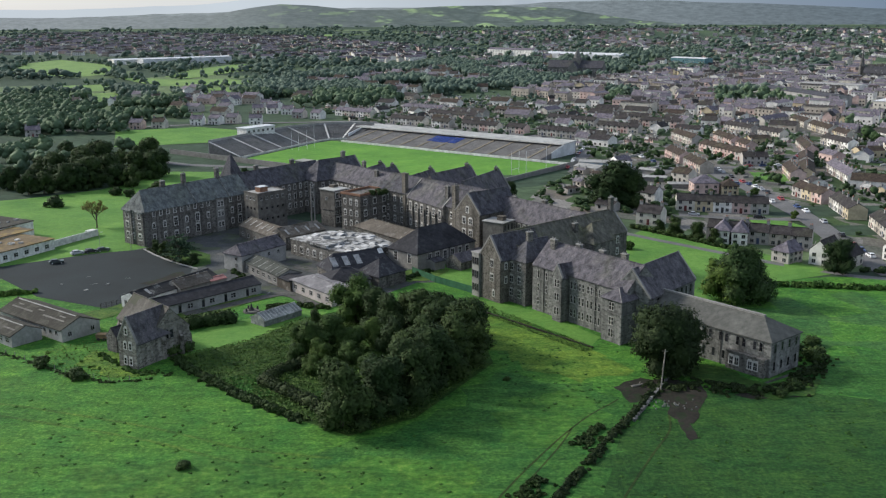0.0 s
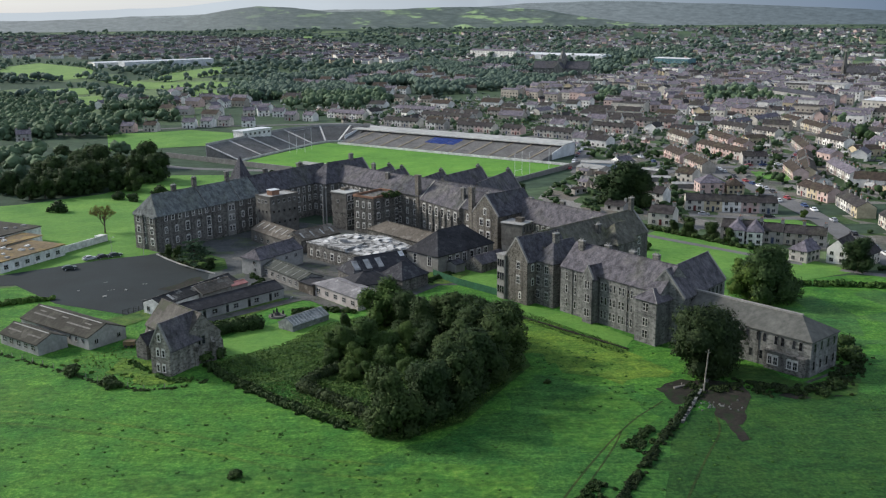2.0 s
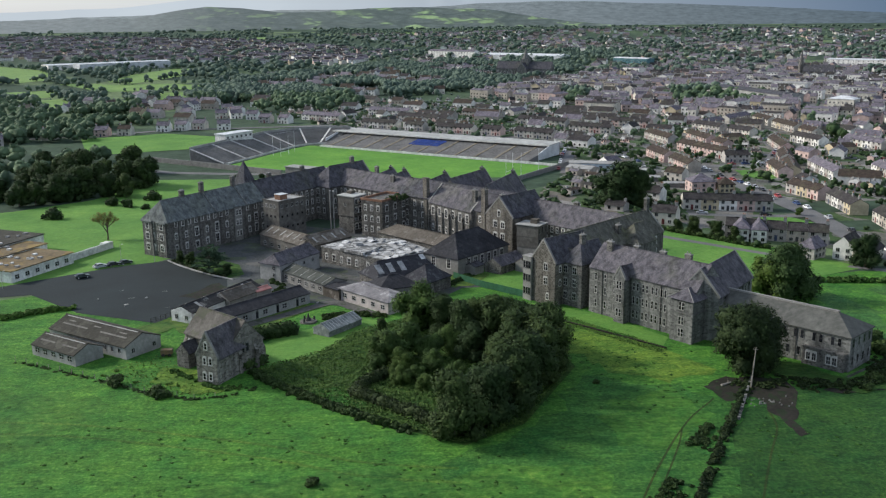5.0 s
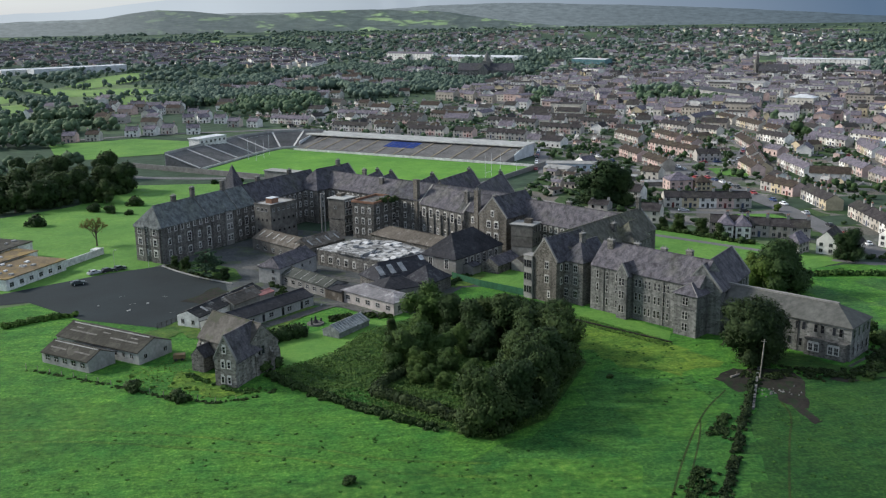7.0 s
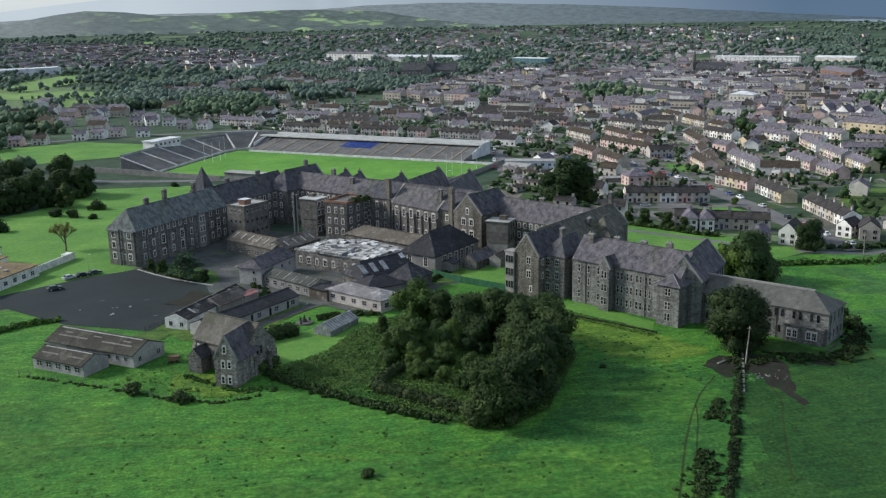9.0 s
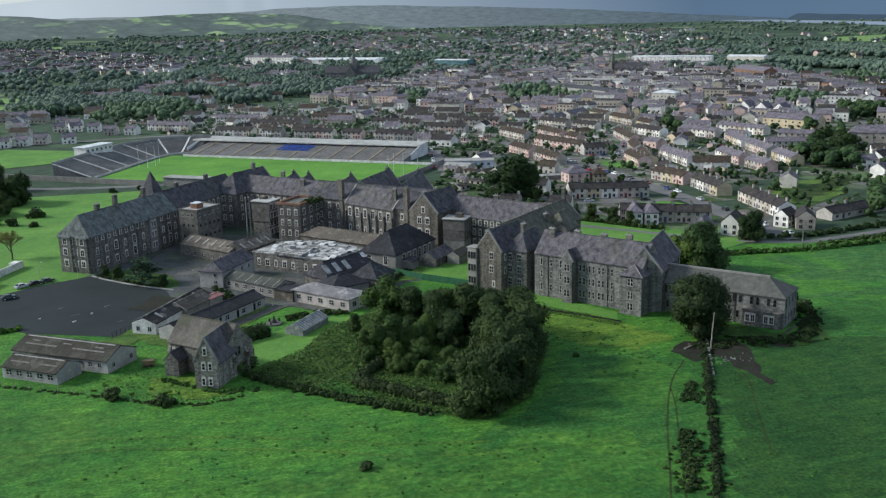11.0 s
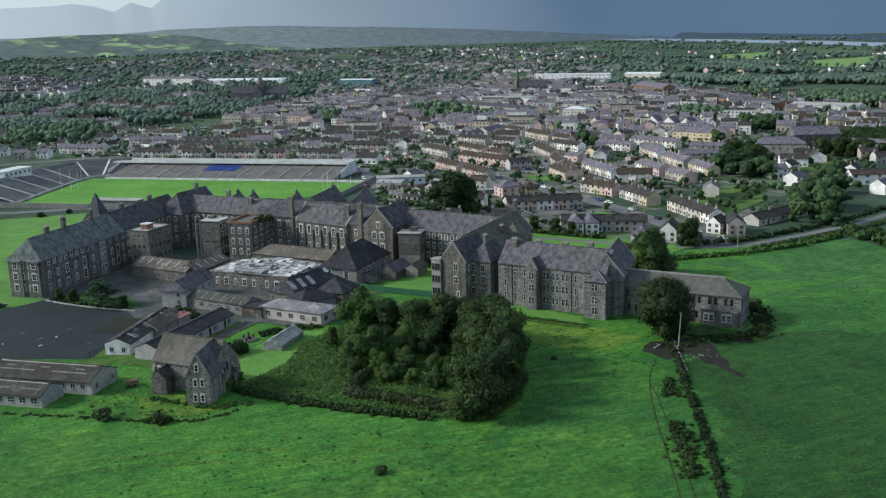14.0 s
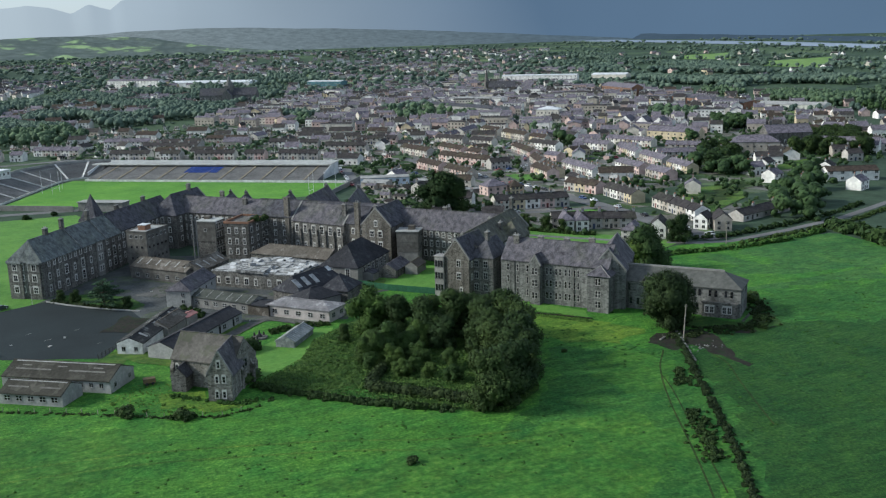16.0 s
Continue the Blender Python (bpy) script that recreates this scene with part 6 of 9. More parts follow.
def crown_arrays(seed, h, r, lobes, leaves, size, low=0.25, core_k=0.8, flat=1.0, cores=(8, 5), scatter=0.5, twig=0, tight=False):
    """Lobes round a middle, each with a closed inside and leaves on it; twig: leaves strung along each shoot, 0 for single ones."""
    rng = np.random.default_rng(seed)
    cs, rs = [], []
    for i in range(lobes):
        a, k = rng.uniform(0, 2 * np.pi), rng.uniform(0.1, 1) ** 0.6
        z = h * (low + 0.12 + (0.86 - low) * rng.uniform(0, 1))
        reach = r * (0.84 * k * math.sqrt(max(0.02, 1 - ((z / h - 0.34) / 0.64) ** 2)) if twig else 0.76 * k * (1.15 - 1.2 * max(0, z / h - 0.5)))
        cs.append((reach * math.cos(a), reach * math.sin(a), z))
        rs.append(r * (rng.uniform(0.22, 0.44) if twig else rng.uniform(0.17, 0.36)))
    cs.append((0, 0, h * 0.6))
    rs.append(r * 0.55)
    cs, rs = np.array(cs), np.array(rs)
    cs[:, 2] = np.minimum(cs[:, 2], h - rs * flat * 0.9)
    n0 = leaves * 2 if not twig else 2 * leaves // twig
    pick = rng.choice(len(rs), n0, p=rs ** 2 / (rs ** 2).sum())
    d = unit_dirs(rng, n0)
    reach = np.where(rng.uniform(size=n0) < 0.35, rng.uniform(1.05, 1.5, n0), rng.uniform(0.75, 1.15, n0)) if not twig and not tight else rng.uniform(0.94, 1.07, n0) if tight else rng.uniform(0.72, 1.1, n0)
    p = cs[pick] + d * (rs[pick] * reach)[:, None] * np.array([1, 1, flat])
    gap = np.linalg.norm((p[:, None] - cs[None]) / np.array([1, 1, flat]), axis=2) / rs[None]
    gap[np.arange(len(p)), pick] = 9
    keep = (gap.min(1) > 0.8)
    p, d = p[keep][:n0 // 2], d[keep][:n0 // 2]
    if twig:
        out = d + np.array([0, 0, 0.45]) + rng.normal(size=d.shape) * 0.4
        out /= np.linalg.norm(out, axis=1, keepdims=True)
        ln = (r * rng.uniform(0.06, 0.21, len(p)))[:, None]
        f = (np.arange(twig) / twig)[None, :, None]
        side = rng.normal(size=(len(p), twig, 3)) * size * 0.75
        q0 = p[:, None] + out[:, None] * ln[:, None] * f - np.array([0, 0, 0.12]) * (f * ln[:, None]) ** 2 + side
        p, d = q0.reshape(-1, 3), np.repeat(d, twig, axis=0)
    nrm = d + np.array([0, 0, 0.4 if twig else 0.25]) + rng.normal(size=d.shape) * scatter
    nrm /= np.linalg.norm(nrm, axis=1, keepdims=True)
    v, q = leaf_quads(rng, p, nrm, size)
    vs, qs, n = [v], [q], len(v)
    if core_k:
        for c, k in zip(cs, rs):
            cv, cq = core(rng, c, k * core_k, *cores)
            cv[:, 2] = c[2] + (cv[:, 2] - c[2]) * flat
            vs.append(cv)
            qs.append(cq + n)
            n += len(cv)
    return np.concatenate(vs), np.concatenate(qs), cs


def trunk_geo(rng, h, cs, r=0.35, fork=0.35):
    g = Geo()
    top = Vector((rng.uniform(-0.3, 0.3), rng.uniform(-0.3, 0.3), h * fork))
    g.frustum(0, 0, -0.6, 0.5, r * 1.7, r * 1.1, 8)
    g.tube((0, 0, 0.5), top, r * 1.1, r * 0.8, 8)
    for c in cs[:9]:
        mid = top.lerp(Vector(c), 0.55) + Vector((0, 0, 0.3))
        g.tube(top, mid, r * 0.5, r * 0.28, 6)
        g.tube(mid, Vector(c), r * 0.28, r * 0.08, 5)
    return g


TREES = {}


def tree_kind(key, name, seed, h, r, lobes, leaves, size, mat, label, low=0.22, core_k=0.8, trunk=0.35, flat=1.0):
    v, q, cs = crown_arrays(seed, h, r, lobes, leaves, size, low, core_k, flat, scatter=0.3, twig=7)
    t = thing(name, pose(0, 0, 0), label, "tree")
    part("trunk", trunk_geo(random.Random(seed), h, cs, trunk), M_BARK, t)
    part("crown", fast_mesh("crown", v, q, mat), None, t)
    TREES[key] = [t, False]


def plant(key, x, y, s=1.0, turn=None, sz=None, label="", group=""):
    t, used = TREES[key]
    m = pose(x, y, ground_z(x, y), 0, 0, turn if turn is not None else (x * 37 + y * 61) % 360) @ Matrix.Diagonal((s, s, sz or s, 1))
    if used:
        t = copy_thing(t, m)
    else:
        t.matrix_basis = m
        TREES[key][1] = True
    if label or group:
        tagged(t, label, "", group)
    return t


COP = "dense dark green broadleaf tree of the copse"
for i in range(4):
    tree_kind("cop%d" % i, "broadleaf_tree", 11 + i, 12.4, 5.4, 19, 15000, 0.15, M_LEAF_DEEP, COP, -0.06, 0.74)
for i in range(2):
    tree_kind("mid%d" % i, "broadleaf_tree", 31 + i, 11, 5.4, 17, 13000, 0.15, M_LEAF_MID, "mid-green broadleaf tree in full leaf", 0.1)
for i in range(3):
    tree_kind("edge%d" % i, "broadleaf_tree", 91 + i, 12.5, 6.0, 18, 5200, 0.28, M_LEAF_DEEP, "dark broadleaf tree at the edge of the lawn", -0.05, 0.85)
tree_kind("light", "broadleaf_tree", 53, 11.5, 5.6, 20, 12500, 0.16, M_LEAF_LIGHT, "light green broadleaf tree beside the drive", 0.02)
tree_kind("big", "broadleaf_tree", 41, 15, 8.0, 28, 19000, 0.18, M_LEAF, "large spreading green broadleaf tree by the drive", 0.08)
M_LEAF_YEW = leaf_mat("blackish_green_foliage", (0.008, 0.017, 0.007), (0.027, 0.044, 0.015), 0.4, True, 0.5)
tree_kind("round", "broadleaf_tree", 43, 14.0, 8.2, 40, 23000, 0.16, M_LEAF_YEW, "round dark tree standing against the annex", 0.04, 0.85)


def cedar_tree(x, y, h, r):
    """Level limbs in tiers, each with a flat pad of needles round it."""
    rng = np.random.default_rng(47)
    t = thing("cedar_tree", pose(x, y, ground_z(x, y)), "low spreading blue-green cedar with level layered limbs in the yard corner", "tree")
    wood = Geo().frustum(0, 0, -0.5, 1.2, 0.55, 0.4, 9).tube((0, 0, 1.2), (0.3, 0.1, h * 0.95), 0.4, 0.06, 8)
    pos = []
    for i in range(34):
        z = h * (0.16 + 0.8 * (i / 34))
        a, ln = i * 2.4 + rng.uniform(-0.3, 0.3), r * rng.uniform(0.6, 1.0) * (1.0 - 0.75 * max(0.0, z / h - 0.3))
        d, side, rise = np.array([math.cos(a), math.sin(a)]), np.array([-math.sin(a), math.cos(a)]), rng.uniform(0.0, 0.16)
        wood.tube((0.2 * z / h, 0, z - 0.3), (d[0] * ln, d[1] * ln, z + rise * ln - 0.2), 0.13, 0.03, 5)
        for k in range(210):
            f = rng.uniform(0.25, 1.05)
            q = d * ln * f + side * rng.normal() * ln * 0.17 * (1.25 - f)
            pos.append((q[0], q[1], z + rise * ln * f - 0.12 * (f * 1.5) ** 2 + rng.normal() * 0.09))
    pos = np.array(pos)
    v, q = leaf_quads(rng, pos, unit_dirs(rng, len(pos), 1.6), 0.17)
    part("trunk", wood, M_BARK, t)
    part("crown", fast_mesh("crown", v, q, M_LEAF_BLUE), None, t)


def bare_tree(x, y, h):
    """A short trunk that forks into a fan of thin boughs, with a few last leaves at the tips."""
    rb = random.Random(45)
    rng = np.random.default_rng(45)
    t = thing("broadleaf_tree", pose(x, y, ground_z(x, y)), "nearly bare browning tree standing alone on the lawn", "tree")
    wood, tips = Geo().frustum(0, 0, -0.5, 0.4, 0.5, 0.32, 8), []

    def bough(p, d, ln, r, depth):
        e = p + d * ln
        wood.tube(p, e, r, r * 0.68, 6 if depth < 2 else 4)
        if depth >= 2:
            tips.extend([p.lerp(e, k) for k in (0.4, 0.7, 1.0)])
        if depth == 5:
            return
        for k in range(2 if depth else 5):
            n = (d + Vector((rb.gauss(0, 1), rb.gauss(0, 1), rb.gauss(0.12, 0.5))) * (0.45 if depth else 0.6)).normalized()
            bough(e, n, (ln if depth else h * 0.25) * rb.uniform(0.66, 0.9), r * 0.62, depth + 1)

    bough(Vector((0, 0, 0.4)), Vector((0.03, 0.02, 1)), h * 0.16, 0.3, 0)
    pos = np.array([tuple(p) for p in tips for _ in range(6)]) + rng.normal(size=(len(tips) * 6, 3)) * 0.26
    v, q = leaf_quads(rng, pos, unit_dirs(rng, len(pos), 0.4), 0.11)
    part("trunk", wood, M_BARK, t)
    part("crown", fast_mesh("crown", v, q, M_LEAF_AUTUMN), None, t, "sparse yellow-brown leaves")



# the copse: its tall east edge, the trees behind, and the bushy growth of its hollow
for i, (x, y, s) in enumerate(((-19.6, 164, 1.02), (-12.4, 168.5, 0.96), (-7.4, 175, 1.02), (-3, 182, 1.04), (0.6, 189.5, 1.06), (3.6, 197.5, 1.04), (5, 205.5, 0.95), (-8.6, 184, 0.86),
                              (-5.4, 193, 0.96), (-2, 202, 1.0), (1, 212, 0.8), (-6, 211.5, 0.92), (-13, 212.5, 0.88), (-9, 219, 0.8), (-1.5, 219, 0.74), (-17, 220, 0.78), (-12, 203, 0.68))):
    plant("cop%d" % (i % 4), x, y, s, group="trees of the copse")
for i, (x, y, s) in enumerate(((-31.5, 203, 0.74), (-26.4, 205.5, 0.82), (-21, 204, 0.8), (-27.6, 198.4, 0.66), (-16.6, 208, 0.86), (-21.4, 197.5, 0.62), (-33, 199, 0.54), (-28.6, 190.8, 0.5), (-23.6, 186.5, 0.5), (-19.4, 182, 0.5), (-16.6, 190, 0.62), (-25, 192, 0.46))):
    plant("mid%d" % (i % 2), x, y, s, sz=s * 0.95, label="bushy green tree in the hollow of the copse", group="trees of the copse")
plant("light", -22.4, 226.5, 1.0, label="pale green tree rising above the copse", group="trees of the copse")
plant("mid1", -15.4, 226.5, 0.82, group="trees of the copse")
plant("cop1", -31.6, 221, 0.3, sz=0.42, label="small upright conifer at the copse corner", group="trees of the copse")
plant("round", 46, 191.5, 1.0)
plant("big", 78, 243, 0.92)
plant("light", 73.5, 244, 1.05)
plant("mid1", 83, 247, 0.6)
plant("cop1", 116, 274, 0.85, label="dark upright tree at the field corner")
plant("cop0", 67, 374, 1.75, sz=1.4, label="large dark tree behind the east range")
plant("cop3", 74, 372, 1.1, label="dark tree behind the east range")
for x, y, sc in ((79, 322, 0.52), (85, 316, 0.5), (89.6, 312, 0.42), (74.5, 327, 0.36)):
    plant("cop1", x, y, sc, label="dark garden tree behind the lawn")
plant("mid0", 130.5, 352, 0.42, label="small green tree on the corner of the green")
plant("mid1", 132, 403, 0.4, label="small green tree beside the street")
plant("cop3", 26, 372, 0.75, label="dark evergreen tree by the stadium wall")
bare_tree(-123.6, 337, 12.0)
cedar_tree(-82.0, 289.0, 8.2, 7.4)
for x, y, s in ((-89, 299, 0.32), (-76, 284, 0.3), (-93, 303, 0.28)):
    plant("cop1", x, y, s, label="dark shrubby tree in the yard bed")
rt = random.Random(8)
for i in range(34):
    x, y = rt.uniform(-195, -130), rt.uniform(396, 500)
    if not inside([(-215, 405), (-170, 404), (-140, 412), (-129, 470), (-150, 520), (-215, 560)], x, y):
        x, y = rt.uniform(-190, -150), rt.uniform(410, 480)
    plant("edge%d" % (i % 3), x, y, rt.uniform(0.8, 1.15), label="dark broadleaf tree at the edge of the lawn", group="trees beside the lawn")


# ---- shrubs, hedges, brambles ----
def shrub_mesh(seed, r, h, leaves, size):
    v, q, _ = crown_arrays(seed, h, r, 7, leaves, size, -0.1, 0.85)
    return fast_mesh("shrub", v, q, M_HEDGE)


SHRUBS = [shrub_mesh(70 + i, 1.9, 1.9, 700, 0.16) for i in range(3)]


def shrub(x, y, s=1.0, sz=None, label="rounded dark green shrub in the grass"):
    me = SHRUBS[int(abs(x * 13 + y * 7)) % 3]
    return solo("shrub", me, None, label, "shrub", at=pose(x, y, ground_z(x, y), 0, 0, (x * 51 + y * 17) % 360) @ Matrix.Diagonal((s, s, sz or s, 1)))


for x, y, s in ((-124.1, 415, 2.0), (-138, 404, 1.8), (-131, 399.5, 1.7), (-122.6, 394, 1.1), (-154, 377, 2.2), (-96, 466, 1.2), (-84, 470, 1.0)):
    shrub(x, y, s, s * 0.9, "clipped dark shrub on the lawn")
for x, y, s in ((-88, 197, 1.3), (-78, 190, 1.2), (-76.5, 189, 1.0), (-44.5, 148, 0.8), (12.3, 187, 0.5), (77, 203, 1.6), (80, 198, 1.7), (83, 207, 1.4), (70, 182, 1.0), (66, 178, 0.9)):
    shrub(x, y, s, s * 0.8)


def bank(name, line, width, height, count, seed, label, category="hedge", mat=None, size=0.16, leaves=46):
    """A hedge or bank of brambles: leaf clumps heaped along a line, one object of stuff."""
    rng = np.random.default_rng(seed)
    seg = [dist(a, b) for a, b in zip(line, line[1:])]
    vs, qs, n = [], [], 0
    for i in range(count):
        u = rng.uniform(0, sum(seg))
        k = 0
        while u > seg[k] and k < len(seg) - 1:
            u -= seg[k]
            k += 1
        a, b = line[k], line[k + 1]
        f = u / seg[k]
        nx, ny = -(b[1] - a[1]) / seg[k], (b[0] - a[0]) / seg[k]
        off = rng.normal() * width * 0.33
        x, y = a[0] + (b[0] - a[0]) * f + nx * off, a[1] + (b[1] - a[1]) * f + ny * off
        hh = height * rng.uniform(0.5, 1.15) * max(0.3, 1 - abs(off) / width)
        r = rng.uniform(0.5, 0.9) * max(hh, 0.6)
        c = np.array([x, y, ground_z(x, y) + hh * 0.5])
        d = unit_dirs(rng, leaves, 0.5)
        p = c + d * np.array([r, r, hh * 0.55])
        nrm = d + rng.normal(size=d.shape) * 0.5
        nrm /= np.linalg.norm(nrm, axis=1, keepdims=True)
        v, q = leaf_quads(rng, p, nrm, size * max(1.0, height))
        cv, cq = core(rng, c, 1.0, 6, 4)
        cv = c + (cv - c) * np.array([r * 0.85, r * 0.85, hh * 0.45])
        for vv, qq in ((v, q), (cv, cq)):
            vs.append(vv)
            qs.append(qq + n)
            n += len(vv)
    return solo(name, fast_mesh(name, np.concatenate(vs), np.concatenate(qs), mat or M_SHRUB), None, label, category, "stuff")


M_IVY = leaf_mat("dark_ivy", (0.009, 0.020, 0.008), (0.034, 0.050, 0.018))
bank("field_hedge", [(44.5, 185), (40, 178), (34.6, 168.3), (26.6, 154.4), (18.2, 139.1), (10, 125), (-2, 106)], 1.5, 1.0, 330, 1, "straggling bramble hedge on an old field bank", mat=M_IVY, size=0.12)
bank("copse_hedge", [(-60, 201), (-55, 194), (-46, 184), (-36, 174), (-27, 166.5)], 1.8, 1.3, 220, 2, "overgrown hedge along the edge of the copse", mat=M_HEDGE)


def carpet(name, poly, count, h0, h1, size, mat, label, category, seed, scale=0.16):
    """Low growth over an area: leaves strewn over a swelling surface, one object of stuff."""
    rng = np.random.default_rng(seed)
    xs, ys = [p[0] for p in poly], [p[1] for p in poly]
    pos = []
    while len(pos) < count:
        x, y = rng.uniform(min(xs), max(xs)), rng.uniform(min(ys), max(ys))
        if inside(poly, x, y):
            k = 0.5 + 0.5 * noise.noise((x * scale, y * scale, seed)) + 0.35 * noise.noise((x * scale * 4, y * scale * 4, seed))
            pos.append((x, y, ground_z(x, y) + h0 + (h1 - h0) * min(1.0, max(0.0, k)) * rng.uniform(0.7, 1.05)))
    d = unit_dirs(rng, count, 1.3)
    v, q = leaf_quads(rng, np.array(pos), d, size)
    return solo(name, fast_mesh(name, v, q, mat), None, label, category, "stuff")


M_BRAMBLE = leaf_mat("open_brambles", (0.032, 0.072, 0.017), (0.098, 0.15, 0.042), 0.5, True, 0.4)
COPSE = [(-60, 202), (-49, 188), (-34, 172), (-18, 160), (-6, 168), (8, 195), (6, 230), (-8, 244), (-26, 234), (-38, 226), (-46, 212)]
carpet("copse_brambles", COPSE, 42000, 0.05, 1.3, 0.15, M_BRAMBLE, "sea of brambles and ferns inside the copse", "brambles", 3)
carpet("fern_patch", [(-47, 188), (-41, 191), (-38.5, 186), (-33, 179), (-38, 178)], 2600, 0.1, 0.6, 0.13, leaf_mat("bright_fern", (0.04, 0.13, 0.03), (0.10, 0.24, 0.06)), "bright green ferns before the ivy wall", "ferns", 8)
carpet("rank_weeds", [(-84, 215), (-72, 212), (-66, 196), (-60, 190), (-74, 188), (-88, 200), (-92, 208)], 800, 0.02, 0.3, 0.15, leaf_mat("dry_weeds", (0.035, 0.085, 0.018), (0.115, 0.15, 0.04)), "rank yellowing weeds by the chapel", "weeds", 5)
carpet("moat_weeds", [(8, 244), (20, 226), (34, 206), (31, 203), (17, 222), (4, 238)], 2600, 0.02, 0.5, 0.13, M_SHRUB, "weedy edge of the sunken lawn", "weeds", 6)
bank("inner_hedge", [(-37.8, 185.4), (-30.2, 177.6), (-22.6, 169.4)], 1.3, 2.3, 260, 5, "dark ivy-grown wall round the hollow of the copse", mat=M_IVY, size=0.075)
bank("inner_hedge", [(-37.8, 185.4), (-35.6, 190.6), (-31.2, 196)], 1.3, 2.3, 150, 15, "dark ivy-grown wall round the hollow of the copse", mat=M_IVY, size=0.075)
bank("clipped_hedge", [(-62.5, 222.5), (-58, 225), (-53, 227.6)], 2.4, 2.9, 170, 6, "thick clipped evergreen hedge", size=0.07, mat=M_LEAF_DEEP, leaves=70)
bank("yard_brambles", [(-92, 205), (-82, 200), (-74, 194)], 6, 0.5, 12, 7, "patchy brambles by the farm sheds")
bank("field_edge_hedge", [(84, 259), (102, 258), (122, 254.5), (148, 254.5), (172, 260)], 2.4, 1.8, 160, 8, "hedge between the pasture and the road", leaves=30)
bank("field_edge_hedge", [(180, 262), (176, 245), (170, 228), (190, 205), (230, 180), (300, 140)], 7, 5.0, 170, 9, "tall overgrown hedge at the pasture edge", mat=M_LEAF)
bank("lawn_hedge", [(66, 333), (72, 326.5), (82, 316), (91, 305), (97, 300.5)], 1.6, 1.7, 130, 45, "dark clipped hedge at the far edge of the lawn", mat=M_HEDGE, size=0.12, leaves=40)
bank("bed_hedge", [(-95.6, 302.6), (-88, 293.4), (-81.4, 286), (-76.4, 281.6)], 1.2, 1.1, 110, 46, "low dark hedge behind the white kerb stones", mat=M_IVY, size=0.09)
bank("car_park_hedge", [(-112, 254), (-120, 252), (-128, 246)], 2.0, 1.5, 60, 10, "low hedge at the car park corner")
bank("annex_scrub", [(52, 184), (60, 180), (68, 180), (76, 190), (82, 200)], 5, 1.0, 230, 11, "nettles and scrub along the annex", mat=M_IVY)
bank("tree_foot_scrub", [(40, 184), (46, 180), (52, 186)], 4, 0.8, 60, 12, "scrub at the foot of the round tree", mat=M_IVY)
M_TUFT = leaf_mat("coarse_tufts", (0.018, 0.06, 0.010), (0.045, 0.105, 0.022))
for k, (pts, c) in enumerate(((((-120, 110), (-20, 150), (30, 130)), 170), (((-140, 160), (-60, 170), (-10, 140)), 150), (((30, 140), (90, 170), (150, 210)), 130), (((20, 170), (30, 196), (15, 215)), 90))):
    bank("field_tufts", pts, 38, 0.16, c, 20 + k, "scattered coarse tufts in the pasture", "weeds", M_TUFT, 0.10, 14)

for x, y, s in ((-24.6, 331, 0.85), (-21, 334.4, 0.8), (-27, 331.6, 0.45), (-23, 336.6, 0.7), (-25.6, 333.6, 0.6), (-22.4, 331.6, 0.8)):
    me = SHRUBS[int(abs(x * 7)) % 3]
    solo("rooftop_shrub", me, None, "self-sown shrub on the roof of the stone block", "shrub", at=pose(x, y, 12.55, 0, 0, x * 40) @ Matrix.Diagonal((s, s, s * 0.9, 1)))
bank("wall_ivy", [(-62, 203.4), (-58.6, 206.4)], 0.5, 2.6, 26, 31, "ivy on the chapel's end wall", "ivy", M_LEAF, 0.1)
bank("yard_scrub", [(-60, 262), (-58, 268), (-62, 274)], 2.0, 1.2, 40, 32, "weeds sprouting in the yard", "weeds", M_HEDGE)
bank("yard_scrub", [(-14, 262), (-8, 270), (-4, 274)], 2.4, 1.2, 50, 33, "brambles by the green fence", "weeds", M_HEDGE)
bank("yard_scrub", [(-46, 238), (-38, 240), (-30, 238)], 2.4, 1.3, 50, 34, "overgrown shrubs before the ward block", "weeds", M_HEDGE)
bank("range_shrubs", [(40, 318), (52, 306), (60, 300)], 3.0, 2.2, 60, 35, "dark shrubs behind the east range", "shrub", M_LEAF)
bank("fence_weeds", [(-114, 214), (-96, 202.6), (-81, 192), (-70, 187), (-62, 188.4), (-58, 192)], 1.0, 0.4, 150, 37, "long dark grass under the wire fence", "weeds", M_HEDGE, 0.1, 20)
bank("chapel_scrub", [(-78, 205), (-74, 200), (-66, 192), (-60, 193)], 1.6, 0.8, 50, 36, "nettles round the foot of the chapel", "weeds")
bank("roadside_hedge", [(122, 277), (133, 271.5), (162, 275.5), (198, 283), (232, 295)], 2.6, 1.9, 150, 41, "thick hedge along the far side of the road", mat=M_HEDGE, leaves=30)
bank("roadside_hedge", [(131, 258.5), (162, 262.5), (198, 269), (232, 281)], 2.4, 1.5, 150, 42, "thick hedge between the road and the pasture", mat=M_HEDGE, leaves=30)
bank("bramble_clump", [(27.5, 163.5), (25, 158.5), (22.5, 155)], 3.2, 0.8, 60, 43, "bramble clumps in the pasture", "brambles", M_HEDGE)
bank("bramble_clump", [(15.6, 143), (12.4, 138.5), (8, 129), (3, 122)], 4.0, 0.9, 120, 44, "bramble clumps in the pasture", "brambles", M_HEDGE)


